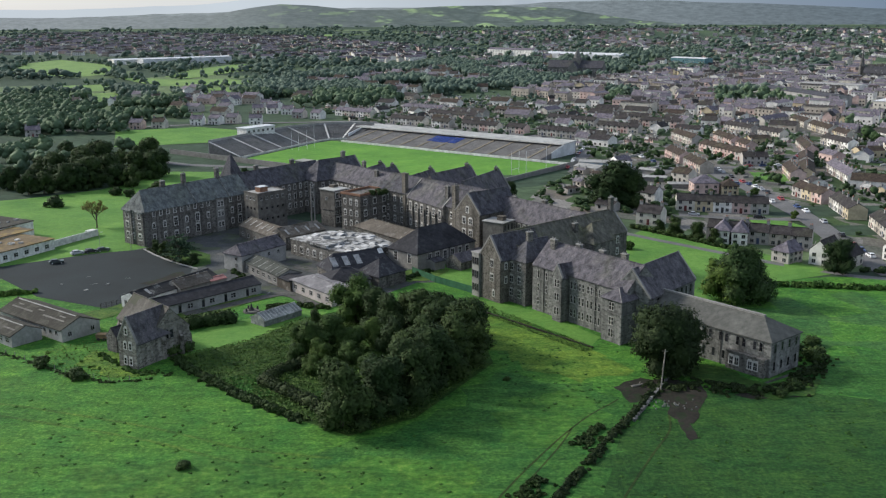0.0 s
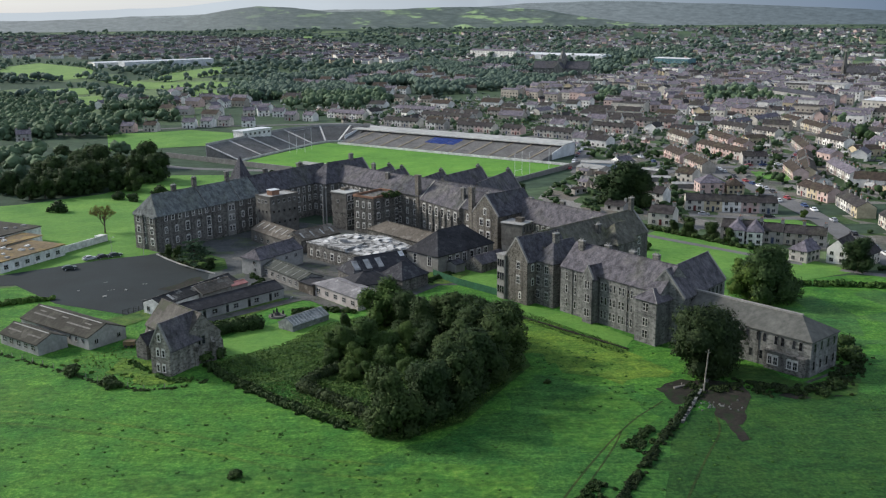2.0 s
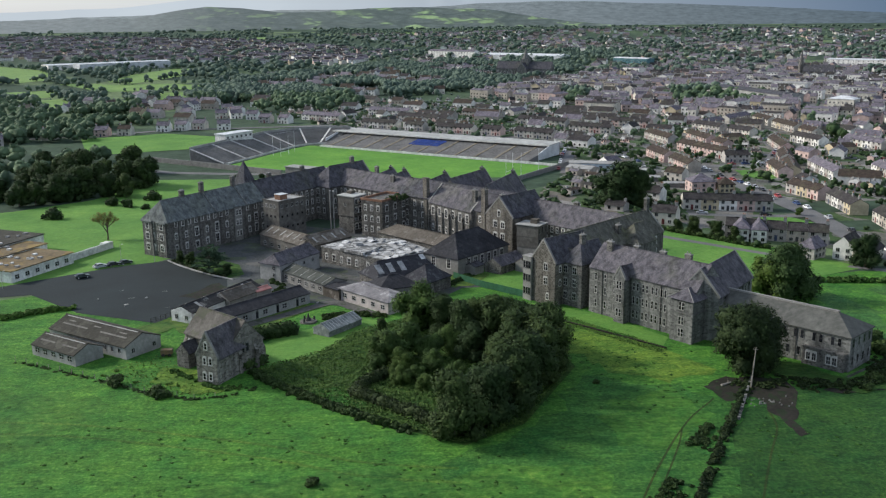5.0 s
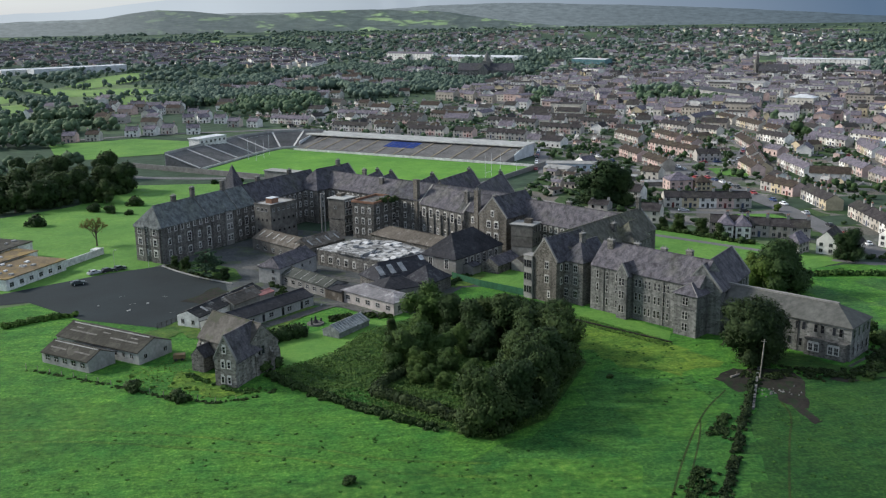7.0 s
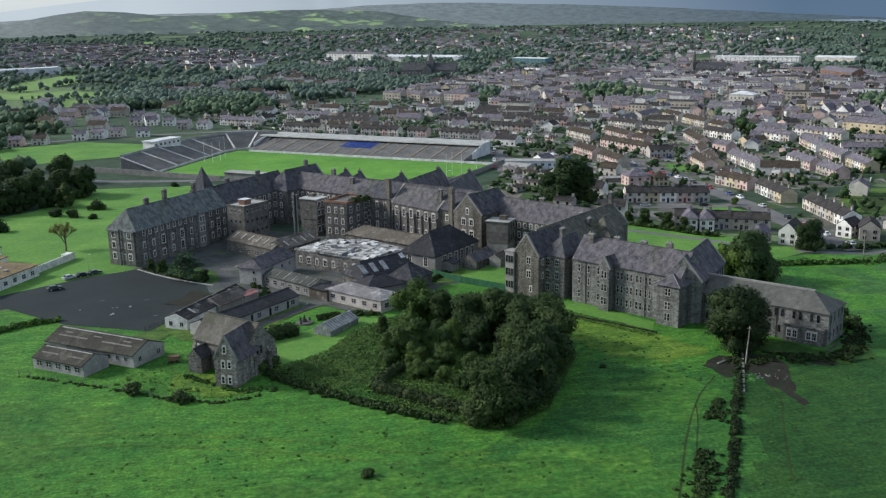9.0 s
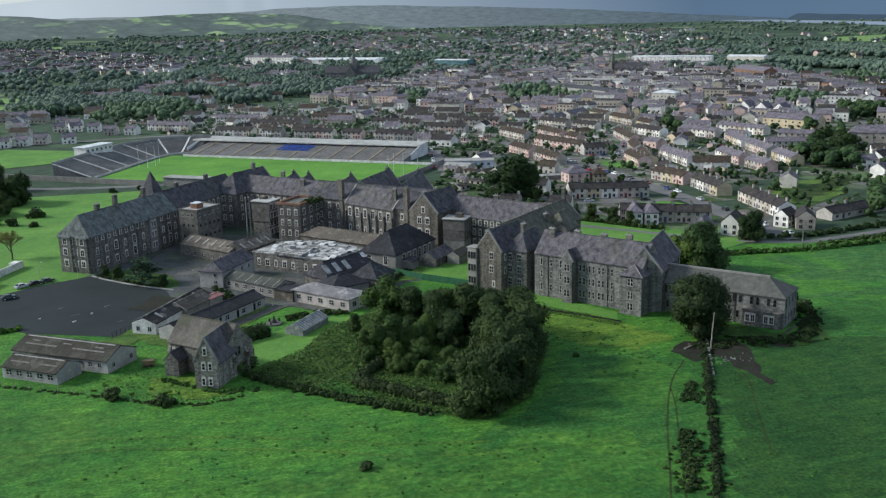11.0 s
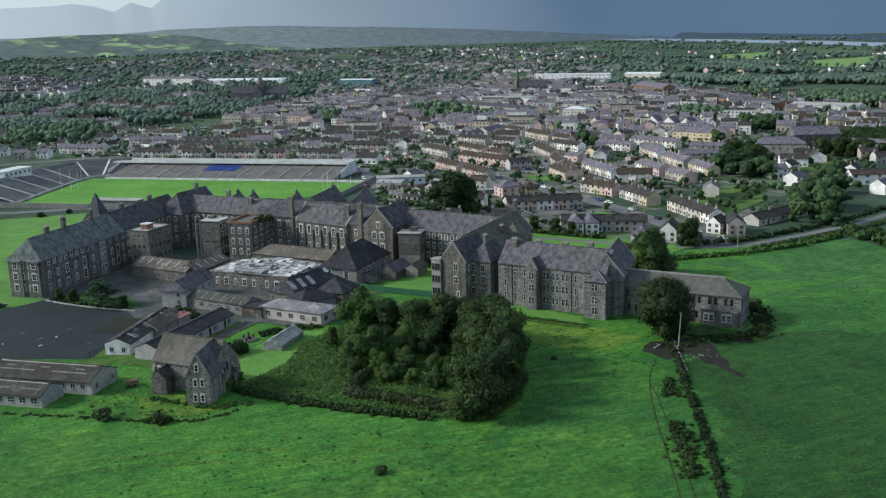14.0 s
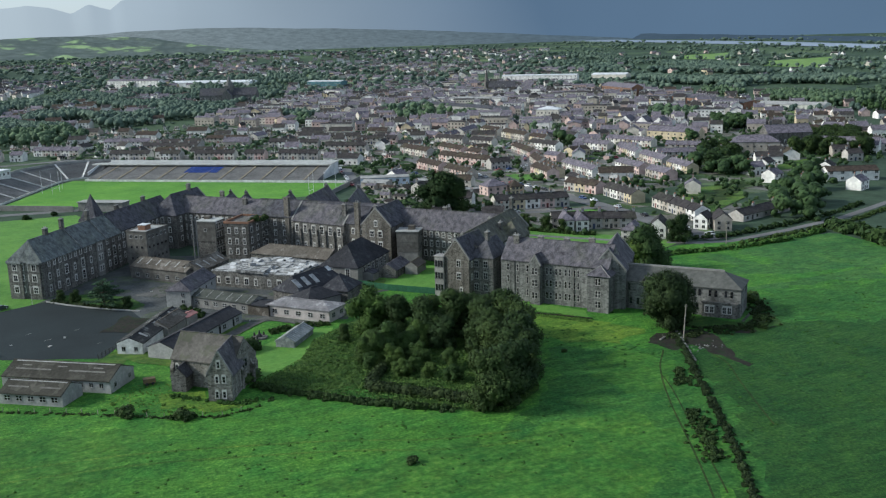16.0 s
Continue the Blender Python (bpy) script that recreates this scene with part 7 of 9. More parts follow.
# ---- the town ----
WALLS = {
    "white": (surf("white_house_paint", (0.66, 0.64, 0.60), (0.80, 0.78, 0.74), 0.8, 1.0, 0.3, 0.05, 0.06), "white painted"),
    "cream": (surf("cream_house_paint", (0.50, 0.465, 0.40), (0.62, 0.58, 0.51), 0.8, 1.0, 0.3, 0.05, 0.06), "cream painted"),
    "grey": (surf("grey_pebbledash", (0.33, 0.31, 0.285), (0.45, 0.425, 0.39), 0.9, 1.6, 0.3, 0.1, 0.1), "grey pebbledashed"),
    "yellow": (surf("yellow_house_paint", (0.45, 0.375, 0.25), (0.56, 0.475, 0.325), 0.8, 1.0, 0.3, 0.05, 0.05), "yellow painted"),
    "pink": (surf("pink_house_paint", (0.47, 0.345, 0.31), (0.58, 0.44, 0.395), 0.8, 1.0, 0.3, 0.05, 0.05), "pale pink painted"),
    "stone": (surf("tan_house_render", (0.33, 0.295, 0.25), (0.44, 0.395, 0.335), 0.85, 1.0, 0.3, 0.05, 0.08), "tan rendered"),
}
ROOFS = {"dark": slate_mat("dark_tile", (0.030, 0.027, 0.028), (0.062, 0.056, 0.056), moss_amount=0.3, course=4.0),
         "brown": slate_mat("brown_tile", (0.038, 0.029, 0.024), (0.072, 0.055, 0.045), moss_amount=0.4, course=4.0),
         "slate": slate_mat("grey_house_slate", (0.10, 0.09, 0.11), (0.18, 0.163, 0.19), moss_amount=0.2, course=4.0),
         "pale": surf("pale_sheet_roof", (0.26, 0.255, 0.245), (0.42, 0.415, 0.40), 0.8, 0.8, 0.2, 0.1)}
DOORS = [surf("door_paint_%s" % k, c, tuple(1.3 * a for a in c), 0.5, 2.0, 0.5, 0.0) for k, c in (("red", (0.12, 0.03, 0.028)), ("blue", (0.035, 0.05, 0.09)), ("dark", (0.04, 0.04, 0.04)))]
DOOR_MESH = [Geo().box(-0.5, 0.5, -0.06, 0.02, 0, 2.05).mesh("door", m) for m in DOORS]
CHIM_HOUSE = chimney_geo(1.1, 0.6, 1.1, 2).mesh("chimney", [M_CONCRETE, M_TRIM, M_BRICK])
HOUSES = {}


def house(colour, roof, w=7.0, d=8.0, eave=5.2, ridge=7.9, style="terrace"):
    """One house in its own frame: front wall along x from 0 to w, facing -y. Made once for each kind, then copied."""
    key = (colour, roof, style)
    if key in HOUSES:
        return HOUSES[key]
    kind = {"terrace": "terraced house", "bungalow": "bungalow", "detached": "detached house"}[style]
    t = thing(kind.replace(" ", "_"), pose(0, 0, 0), "%s %s with a %s roof" % (WALLS[colour][1], kind, {"dark": "dark tiled", "brown": "brown tiled", "slate": "grey slate"}[roof]), "house")
    wg, rg, cg = wing_geo(w, d, eave, ridge, ("gable", "gable") if style == "terrace" else ("gable", "gable"), -2.0, 0.3, 0.16)
    m = pose(0, d / 2, 0)
    walls = part("wall", wg, WALLS[colour][0], t, "", m)
    part("roof", rg, ROOFS[roof], t, "", m)
    part("chimney", CHIM_HOUSE, None, t, "", m @ pose(w - 0.7, 0, ridge))
    if style == "detached":
        part("chimney", CHIM_HOUSE, None, t, "", m @ pose(0.7, 0, ridge))
    for z in ((0.7, 2.95) if eave > 4 else (0.9,)):
        for i, u in enumerate((w * 0.22, w * 0.76)):
            part("window", WIN_HOUSE, None, walls, "", pose(u, -d / 2, z))
            part("window", WIN_HOUSE, None, walls, "", pose(u, d / 2, z, 0, 0, 180))
    part("door", DOOR_MESH[len(HOUSES) % 3], None, walls, "", pose(w * 0.5, -d / 2, 0.05))
    HOUSES[key] = [t, False]
    return HOUSES[key]


def put_house(colour, roof, x, y, deg, style="terrace", group="", s=1.0):
    rec = house(colour, roof, *{"terrace": (7.0, 7.0, 4.2, 6.2), "bungalow": (11.0, 7.0, 2.6, 4.5), "detached": (9.0, 7.2, 4.4, 6.6)}[style], style)
    m = pose(x, y, ground_z(x, y), 0, 0, deg) @ Matrix.Diagonal((s, 1, 1, 1))
    t = rec[0]
    if rec[1]:
        t = copy_thing(t, m)
    else:
        t.matrix_basis, rec[1] = m, True
    return tagged(t, group=group)


FILLED = []


def row(a, b, colours, roof, group, style="terrace"):
    L = dist(a, b)
    unit = {"terrace": 7.0, "bungalow": 11.0, "detached": 10.0}[style]
    n = max(1, round(L / unit))
    deg = math.degrees(math.atan2(b[1] - a[1], b[0] - a[0]))
    for i in range(n):
        if n > 6 and i % 6 == 4:
            continue
        x, y = a[0] + (b[0] - a[0]) * i / n, a[1] + (b[1] - a[1]) * i / n
        put_house(colours[i % len(colours)], roof, x, y, deg, style, group, L / n / unit)
        FILLED.append((x + (b[0] - a[0]) / n / 2, y + (b[1] - a[1]) / n / 2))


ROWS = (
    ((90, 367), (124, 361), ("cream", "yellow", "white", "pink", "grey"), "dark"), ((88.5, 318), (119, 304), ("grey", "white", "grey", "stone"), "dark"),
    ((152.5, 339), (146.5, 303), ("cream", "stone", "grey", "stone", "white"), "dark"), ((165, 466), (159.5, 439), ("pink", "yellow", "cream"), "brown"),
    ((147.5, 403), (151.5, 381), ("grey", "yellow", "pink"), "brown"), ((153, 377), (149.5, 350), ("grey", "white", "grey", "yellow"), "dark"), ((145, 545), (157, 503), ("pink", "grey", "pink", "pink"), "brown"), ((153.5, 491), (166.5, 490), ("grey",), "dark"),
    ((254, 508), (228, 409), ("pink", "yellow", "cream", "white", "yellow", "stone", "cream", "pink", "cream", "grey"), "slate"),
    ((247, 551), (262, 502), ("white", "cream", "white", "grey"), "slate"), ((187, 505), (164, 441), ("cream", "stone", "pink", "cream", "yellow"), "brown"),
    ((121, 524), (124.5, 464), ("pink", "pink", "stone", "pink", "cream", "grey"), "brown"), ((165, 589), (169, 537), ("pink", "grey", "pink"), "brown"),
    ((60, 607), (98, 580), ("grey", "cream", "grey"), "dark"), ((-36, 676), (5, 646), ("grey", "white", "grey", "cream"), "dark"), ((13, 640), (52, 611), ("grey", "grey", "pink", "cream"), "dark"),
    ((243, 678), (243, 582), ("cream", "yellow", "stone", "cream", "grey"), "brown"), ((212, 452), (204, 396), ("white", "stone", "grey", "pink"), "slate"),
    ((277, 556), (288, 520), ("white", "cream", "yellow"), "slate"), ((223, 569), (228, 542), ("grey", "white"), "dark"), ((142, 600), (146, 566), ("grey", "cream"), "brown"),
    ((205, 560), (196, 520), ("cream", "grey", "pink"), "brown"), ((186, 640), (206, 590), ("grey", "cream", "grey"), "dark"),
    ((102, 640), (126, 622), ("grey", "cream", "pink", "grey"), "dark"), ((74, 682), (104, 660), ("grey", "white", "grey", "cream", "grey"), "dark"),
    ((-10, 712), (24, 684), ("grey", "cream", "white", "grey", "pink"), "dark"), ((-80, 735), (-52, 713), ("white", "cream", "grey"), "slate"),
    ((136, 668), (160, 650), ("pink", "grey", "cream"), "dark"), ((40, 735), (66, 714), ("grey", "grey", "cream", "white"), "brown"),
    ((-30, 760), (0, 740), ("white", "cream", "grey"), "slate"), ((118, 706), (146, 686), ("stone", "grey", "cream"), "dark"), ((255, 470), (290, 452), ("white", "cream"), "slate"), ((284, 500), (312, 470), ("grey", "stone"), "slate"),
    ((188, 470), (182, 430), ("grey", "white"), "slate"), ((196, 640), (250, 690), ("grey", "white", "cream"), "slate"),
)
for i, (a, b, cols, roof) in enumerate(ROWS):
    row(a, b, cols, roof, "terraced houses of the town")
for x, y, c, r, deg in ((69, 340, "cream", "dark", -30), (77, 384, "white", "dark", -40), (240, 357, "white", "slate", 20), (283, 362, "white", "dark", 30), (190, 352, "cream", "slate", 50), (-240, 640, "white", "slate", -5), (-232, 636, "cream", "slate", 85), (-210, 652, "pink", "slate", -10), (-196, 656, "cream", "brown", -10),
                        (-174, 672, "white", "slate", -5), (-163, 678, "white", "slate", -20), (-152, 684, "cream", "slate", -15), (-134, 676, "white", "slate", 5), (-146, 752, "cream", "slate", 5), (-134, 748, "white", "slate", 15),
                        (-122, 742, "white", "slate", -10), (-110, 716, "grey", "slate", -20), (-96, 712, "white", "slate", -30), (-148, 800, "white", "slate", 0), (-262, 610, "grey", "slate", 20),
                        (78, 420, "grey", "dark", 20), (86, 470, "white", "slate", 30),
                        (105, 440, "cream", "brown", -45), (250, 385, "white", "slate", -10), (268, 392, "white", "dark", 20), (330, 395, "grey", "dark", -20), (235, 330, "grey", "slate", 40), (255, 318, "white", "slate", 20)):
    put_house(c, r, x, y, deg, "detached", "detached houses of the town")
    FILLED.append((x + 4, y))
row((161, 291), (186, 298), ("grey", "grey", "stone"), "dark", "bungalows by the road", "bungalow")



def plots_mat(name):
    """Gardens, yards, sheds' aprons and tarmac in small rectangular plots."""
    m, t, b = nodes_of(name)
    pos = place(t)
    turn = t.nodes.new("ShaderNodeMapping")
    turn.inputs["Rotation"].default_value = (0, 0, radians(38))
    turn.inputs["Scale"].default_value = (1.0, 0.6, 0.0)
    t.links.new(pos, turn.inputs[0])
    v = t.nodes.new("ShaderNodeTexVoronoi")
    v.distance, v.inputs["Scale"].default_value = "CHEBYCHEV", 0.13
    t.links.new(turn.outputs[0], v.inputs["Vector"])
    sep = t.nodes.new("ShaderNodeSeparateColor")
    t.links.new(v.outputs["Color"], sep.inputs[0])
    col = ramp(t, sep.outputs[0], [(0.0, (0.025, 0.048, 0.018)), (0.26, (0.05, 0.088, 0.028)), (0.44, (0.11, 0.11, 0.10)), (0.66, (0.22, 0.21, 0.195)), (0.84, (0.12, 0.116, 0.10)), (1.0, (0.16, 0.14, 0.115))])
    f = noise_tex(t, 0.9, 5.0, 0.7, pos)
    col = mix(t, 1.0, col, grey_to(t, f, 0.5, 1.35), "MULTIPLY")
    g = noise_tex(t, 0.05, 3.0, 0.6, pos)
    col = mix(t, 1.0, col, grey_to(t, g, 0.75, 1.15), "MULTIPLY")
    t.links.new(col, b.inputs["Base Color"])
    b.inputs["Roughness"].default_value, b.inputs["Specular IOR Level"].default_value = 0.9, 0.15
    bump(t, b, f, 0.3, 0.1)
    return m


M_TOWN = plots_mat("gardens_and_yards")
drape("town_green", [(60, 395), (76, 402), (92, 392), (75, 380)], M_LAWN, "green garden behind the houses", "lawn")
drape("town_green", [(113, 350), (126, 349.5), (129.5, 338), (128, 331), (120, 336), (112.6, 342.5)], M_LAWN, "oval green in front of the terrace", "lawn")
drape("town_green", [(150, 470), (168, 456), (158, 436), (146, 446)], M_LAWN, "small green in the estate", "lawn")
drape("back_gardens", [(30, 372), (44, 420), (66, 468), (84, 470), (98, 400), (92, 352), (78, 342), (58, 352)], M_TOWN, "gardens and lanes behind the hospital", "ground")
drape("waste_field", [(190, 366), (228, 372), (204, 336), (166, 314), (160, 330)], M_WILD, "rough overgrown field behind the terrace", "field")
drape("waste_ground", wiggle([(182, 346), (232, 373), (236, 366), (190, 336), (168, 322)], 4, 17, 2.0), M_DIRTGRASS, "brown trampled strip across the rough field", "ground")
drape("waste_field", [(262, 392), (302, 388), (330, 420), (296, 410)], M_WILD, "rough yellowing field by the old school", "field")
drape("training_field", [(-190, 560), (-120, 585), (-100, 620), (-165, 660), (-215, 640)], M_LAWN, "green field behind the terracing", "field")
for pts, wd in ((((133, 560), (133, 482), (133, 447), (135.5, 419), (136, 387), (136, 360), (135, 340), (131.5, 305), (131, 288), (131, 270)), 9), (((89, 357.5), (105, 354), (122, 351.5), (134, 350)), 5), (((133, 482), (148, 481), (174, 484), (200, 532), (213, 588), (200, 640)), 7),
                (((176, 520), (220, 500), (262, 480), (310, 470)), 6), (((64, 470), (76, 520), (90, 570), (60, 600), (-60, 690)), 7), (((108, 560), (110, 500), (100, 460)), 6),
                (((330, 330), (420, 420), (430, 520), (380, 640), (330, 760), (420, 1000), (470, 1300)), 9), (((190, 640), (260, 700), (330, 760)), 8), (((-60, 690), (-160, 680), (-260, 640)), 7)):
    strip("street", pts, wd, M_ROADGREY, "grey residential street", "road")
drape("stadium_yard", [(72, 500), (96, 486), (116, 470), (86, 440), (60, 462)], M_ROADGREY, "grey yard behind the open end of the stadium", "yard")

drape("town_ground", [(-100, 790), (-60, 696), (60, 606), (76, 500), (60, 462), (70, 392), (84, 330), (130, 288), (200, 300), (300, 400), (420, 440), (560, 640), (620, 900), (660, 1250), (400, 1380), (180, 1180), (60, 900)],
      M_TOWN, "gardens, yards and lanes between the houses", "ground", step=40, lift=0.02)
rc = random.Random(3)
STREET_CARS = [car(0, 0, 0, PAINTS[k], "%s car parked in a street" % n) for k, n in (("white", "white"), ("silver", "silver"), ("black", "black"), ("red", "red"), ("blue", "dark blue"))]
first = set(range(5))
k = 0
for pts in (((136, 476), (136, 447), (138.5, 419), (139, 387), (139.5, 360), (138.5, 340), (134, 305), (133, 274)), ((131, 450), (133, 419), (133.4, 390), (133, 364)), ((91, 358.5), (105, 355), (122, 352.5)), ((150, 483), (174, 486), (200, 534), (213, 588)), ((176, 517), (220, 497), (262, 477), (310, 467)), ((61, 470), (73, 520), (87, 570)),
            ((104, 480), (112, 490), (106, 520))):
    for a, b in zip(pts, pts[1:]):
        for i in range(int(dist(a, b) / 7)):
            if rc.random() < 0.6:
                u = (i + 0.5) / max(1, int(dist(a, b) / 7))
                x, y = a[0] + (b[0] - a[0]) * u, a[1] + (b[1] - a[1]) * u
                m = pose(x, y, ground_z(x, y) + 0.13, 0, 0, math.degrees(math.atan2(b[1] - a[1], b[0] - a[0])) + rc.choice((0, 180)))
                c = k % 5
                if c in first:
                    STREET_CARS[c].matrix_basis = m
                    first.discard(c)
                else:
                    copy_thing(STREET_CARS[c], m)
                k += 1

FILLED += [(x, y) for y in range(275, 560, 9) for x in (126, 136)] + [(x, 352) for x in range(92, 132, 9)] + [(112, 411), (122, 407), (97, 439), (105, 421)] + [(140 + 8 * k, 482 + k) for k in range(5)]
# ---- the town further off: houses too many to count ----
WOODS = [
    [(-115, 913), (-24, 897), (41, 907), (108, 1002), (172, 1146), (220, 1385), (147, 1567), (71, 1656), (-10, 1471), (-80, 1277), (-117, 1208)],
    [(427, 710), (512, 754), (542, 682), (475, 597), (384, 562), (365, 577)],
    [(738, 1414), (757, 1016), (757, 773), (1066, 1057), (1158, 1348), (1006, 1649)],
    [(385, 492), (433, 476), (322, 374), (247, 317), (205, 308), (268, 386)],
    [(279, 463), (314, 470), (268, 412), (240, 404)], [(160, 954), (194, 967), (173, 863), (140, 823)], [(262, 950), (322, 941), (334, 835), (275, 774), (223, 819)],
    [(-402, 906), (-372, 965), (-229, 835), (-165, 883), (-91, 906), (-38, 871), (-44, 1082), (-184, 1193), (-247, 1105), (-364, 1118), (-498, 1134)],
    [(-328, 732), (-249, 746), (-204, 637), (-211, 623), (-284, 628)], [(-196, 424), (-185, 500), (-165, 540), (-205, 560), (-270, 520), (-270, 430)],
    [(560, 560), (640, 600), (900, 760), (757, 773), (600, 640)], [(-120, 800), (-60, 780), (-20, 860), (-110, 880)],
    [(-86, 804), (-100, 842), (-80, 1193), (-40, 1216), (18, 1420), (79, 1612), (118, 1405), (149, 1239), (144, 1040), (100, 999), (58, 943), (19, 954), (-26, 878)],
    [(128, 1261), (187, 1124), (309, 1458), (386, 1899), (247, 1842)], [(426, 1999), (500, 1812), (366, 1425), (316, 1542)],
    [(632, 1271), (791, 1404), (956, 1496), (1021, 1249), (1030, 1024), (724, 744), (700, 831), (677, 924), (656, 1037), (613, 1114)],
    [(256, 442), (287, 438), (248, 388), (221, 391)], [(199, 314), (246, 353), (271, 364), (223, 309), (183, 277), (178, 289)], [(276, 658), (254, 554), (244, 540), (266, 640)],
    [(344, 562), (310, 463), (294, 445), (324, 530)], [(-280, 619), (-538, 1228), (-576, 1402), (-374, 1032), (-326, 1072), (-243, 1018), (-181, 1056), (-146, 968), (-160, 807), (-193, 714), (-229, 676), (-250, 617)],
    [(498, 807), (560, 702), (606, 635), (812, 824), (734, 889), (616, 968)], [(975, 1863), (988, 1366), (1092, 1081), (1338, 1307), (1325, 1792), (1331, 2483)],
    [(-161, 950), (-144, 1180), (-58, 1409), (10, 1486), (10, 1161), (-58, 940), (-111, 876)]]
FIELDS = [[(-557, 1246), (-640, 1540), (-630, 1640), (-499, 1482), (-414, 1285), (-440, 1215)], [(-338, 1206), (-340, 1350), (-307, 1490), (-258, 1457), (-264, 1316), (-300, 1165)],
          [(-386, 1178), (-364, 1186), (-318, 1153), (-252, 1157), (-190, 1105), (-189, 1061), (-306, 1045), (-330, 1088)], [(-345, 944), (-320, 962), (-271, 861), (-292, 826)], [(-420, 1050), (-360, 1080), (-338, 985), (-372, 960)], [(-240, 1020), (-196, 1030), (-190, 950), (-228, 930)], [(-287, 941), (-253, 932), (-230, 870), (-263, 877)],
          [(-420, 2600), (-260, 2620), (-230, 2900), (-390, 2860)], [(1404, 1892), (1584, 1914), (1327, 1629), (1285, 1741)],
          [(1289, 1497), (1517, 1526), (1168, 1206), (1165, 1356)], [(540, 660), (600, 650), (580, 620), (530, 630)],
          [(-60, 3090), (110, 3060), (330, 3120), (250, 3190), (20, 3200)], [(190, 3010), (360, 3000), (560, 3060), (760, 3120), (700, 3170), (400, 3130)], [(-30, 2960), (150, 2950), (170, 3010), (0, 3030)],
          [(420, 3190), (640, 3180), (660, 3260), (460, 3270)], [(-900, 2700), (-700, 2720), (-720, 2860), (-920, 2840)], [(60, 3230), (240, 3220), (260, 3290), (90, 3300)],
          [(-420, 690), (-330, 640), (-330, 610), (-430, 640)]]
# paler than the lawn: distance haze is mixed into this green
M_MEADOW = grass_mat("pale_meadow_grass", (0.11, 0.195, 0.055), (0.15, 0.245, 0.075), (0.195, 0.295, 0.105), 0.4, True)
for f in FIELDS:
    drape("field", f, M_MEADOW, "bright green meadow among hedges", "field", step=60)


PATCHY = {0, 1, 2, 3, 7, 8, 12, 15, 20, 21, 22, 23}


def glade(x, y):
    """Woods are patchy: open where this noise is high."""
    return noise.noise((x * 0.017, y * 0.010, 2.5)) > -0.08


def in_wood(x, y):
    return any(inside(w, x, y) and not (k in PATCHY and glade(x, y)) for k, w in enumerate(WOODS))


def clear(x, y, r=14):
    return not in_wood(x, y) and not any(inside(w, x, y) for w in FIELDS) and all((x - a) ** 2 + (y - b) ** 2 > r * r for a, b in FILLED)


def many_houses(name, spots, label):
    """Joined houses: walls, two slopes, a stack and small dark windows each. spots: x, y, degrees, length, depth, eave, ridge, wall, roof."""
    wall_keys, roof_keys = list(WALLS), list(ROOFS)
    mats = [WALLS[k][0] for k in wall_keys] + [ROOFS[k] for k in roof_keys] + [M_GLASS, M_CONCRETE]
    v, q, mi = [], [], []

    def quad(m, pts, k):
        n = len(v)
        v.extend((m @ Vector(p))[:] for p in pts)
        q.append((n, n + 1, n + 2, n + 3))
        mi.append(k)

    for x, y, deg, L, d, e, r, wk, rk_ in spots:
        m = pose(x, y, ground_z(x, y), 0, 0, deg)
        a, h, kr = wall_keys.index(wk), d / 2, len(wall_keys) + roof_keys.index(rk_)
        x0, x1 = -L / 2, L / 2
        quad(m, [(x0, -h, -1), (x1, -h, -1), (x1, -h, e), (x0, -h, e)], a)
        quad(m, [(x1, h, -1), (x0, h, -1), (x0, h, e), (x1, h, e)], a)
        for xx, s in ((x0, -1), (x1, 1)):
            quad(m, [(xx, s * -h, -1), (xx, s * h, -1), (xx, s * h, e), (xx, s * -h, e)], a)
            quad(m, [(xx, s * -h, e), (xx, s * h, e), (xx, s * 0.01, r), (xx, s * -0.01, r)], a)
        o = 0.3
        for s in (-1, 1):
            quad(m, [(x0 - o, s * (h + o), e - 0.15), (x1 + o, s * (h + o), e - 0.15), (x1 + o, 0, r + 0.15), (x0 - o, 0, r + 0.15)], kr)
        for xx in (x0 + 0.5, x1 - 0.5):
            for k in range(4):
                c = [(-0.5, -0.35), (0.5, -0.35), (0.5, 0.35), (-0.5, 0.35)]
                (ax, ay), (bx, by) = c[k], c[(k + 1) % 4]
                quad(m, [(xx + ax, ay, r - 0.8), (xx + bx, by, r - 0.8), (xx + bx, by, r + 1.2), (xx + ax, ay, r + 1.2)], len(mats) - 1)
        n = max(2, int(L / 3))
        for z in ([0.9, 3.5, 6.2, 9.0][:max(1, int(e / 2.6))]):
            for i in range(n):
                u = x0 + L * (i + 0.5) / n
                for s in (-1, 1):
                    quad(m, [(u - s * -0.55, s * (h + 0.04), z), (u - s * 0.55, s * (h + 0.04), z), (u - s * 0.55, s * (h + 0.04), z + 1.2), (u - s * -0.55, s * (h + 0.04), z + 1.2)], len(mats) - 2)
    return solo(name, fast_mesh(name, np.array(v), np.array(q), mats, mi), None, label, "houses", "stuff")


rh = random.Random(21)
spots = []


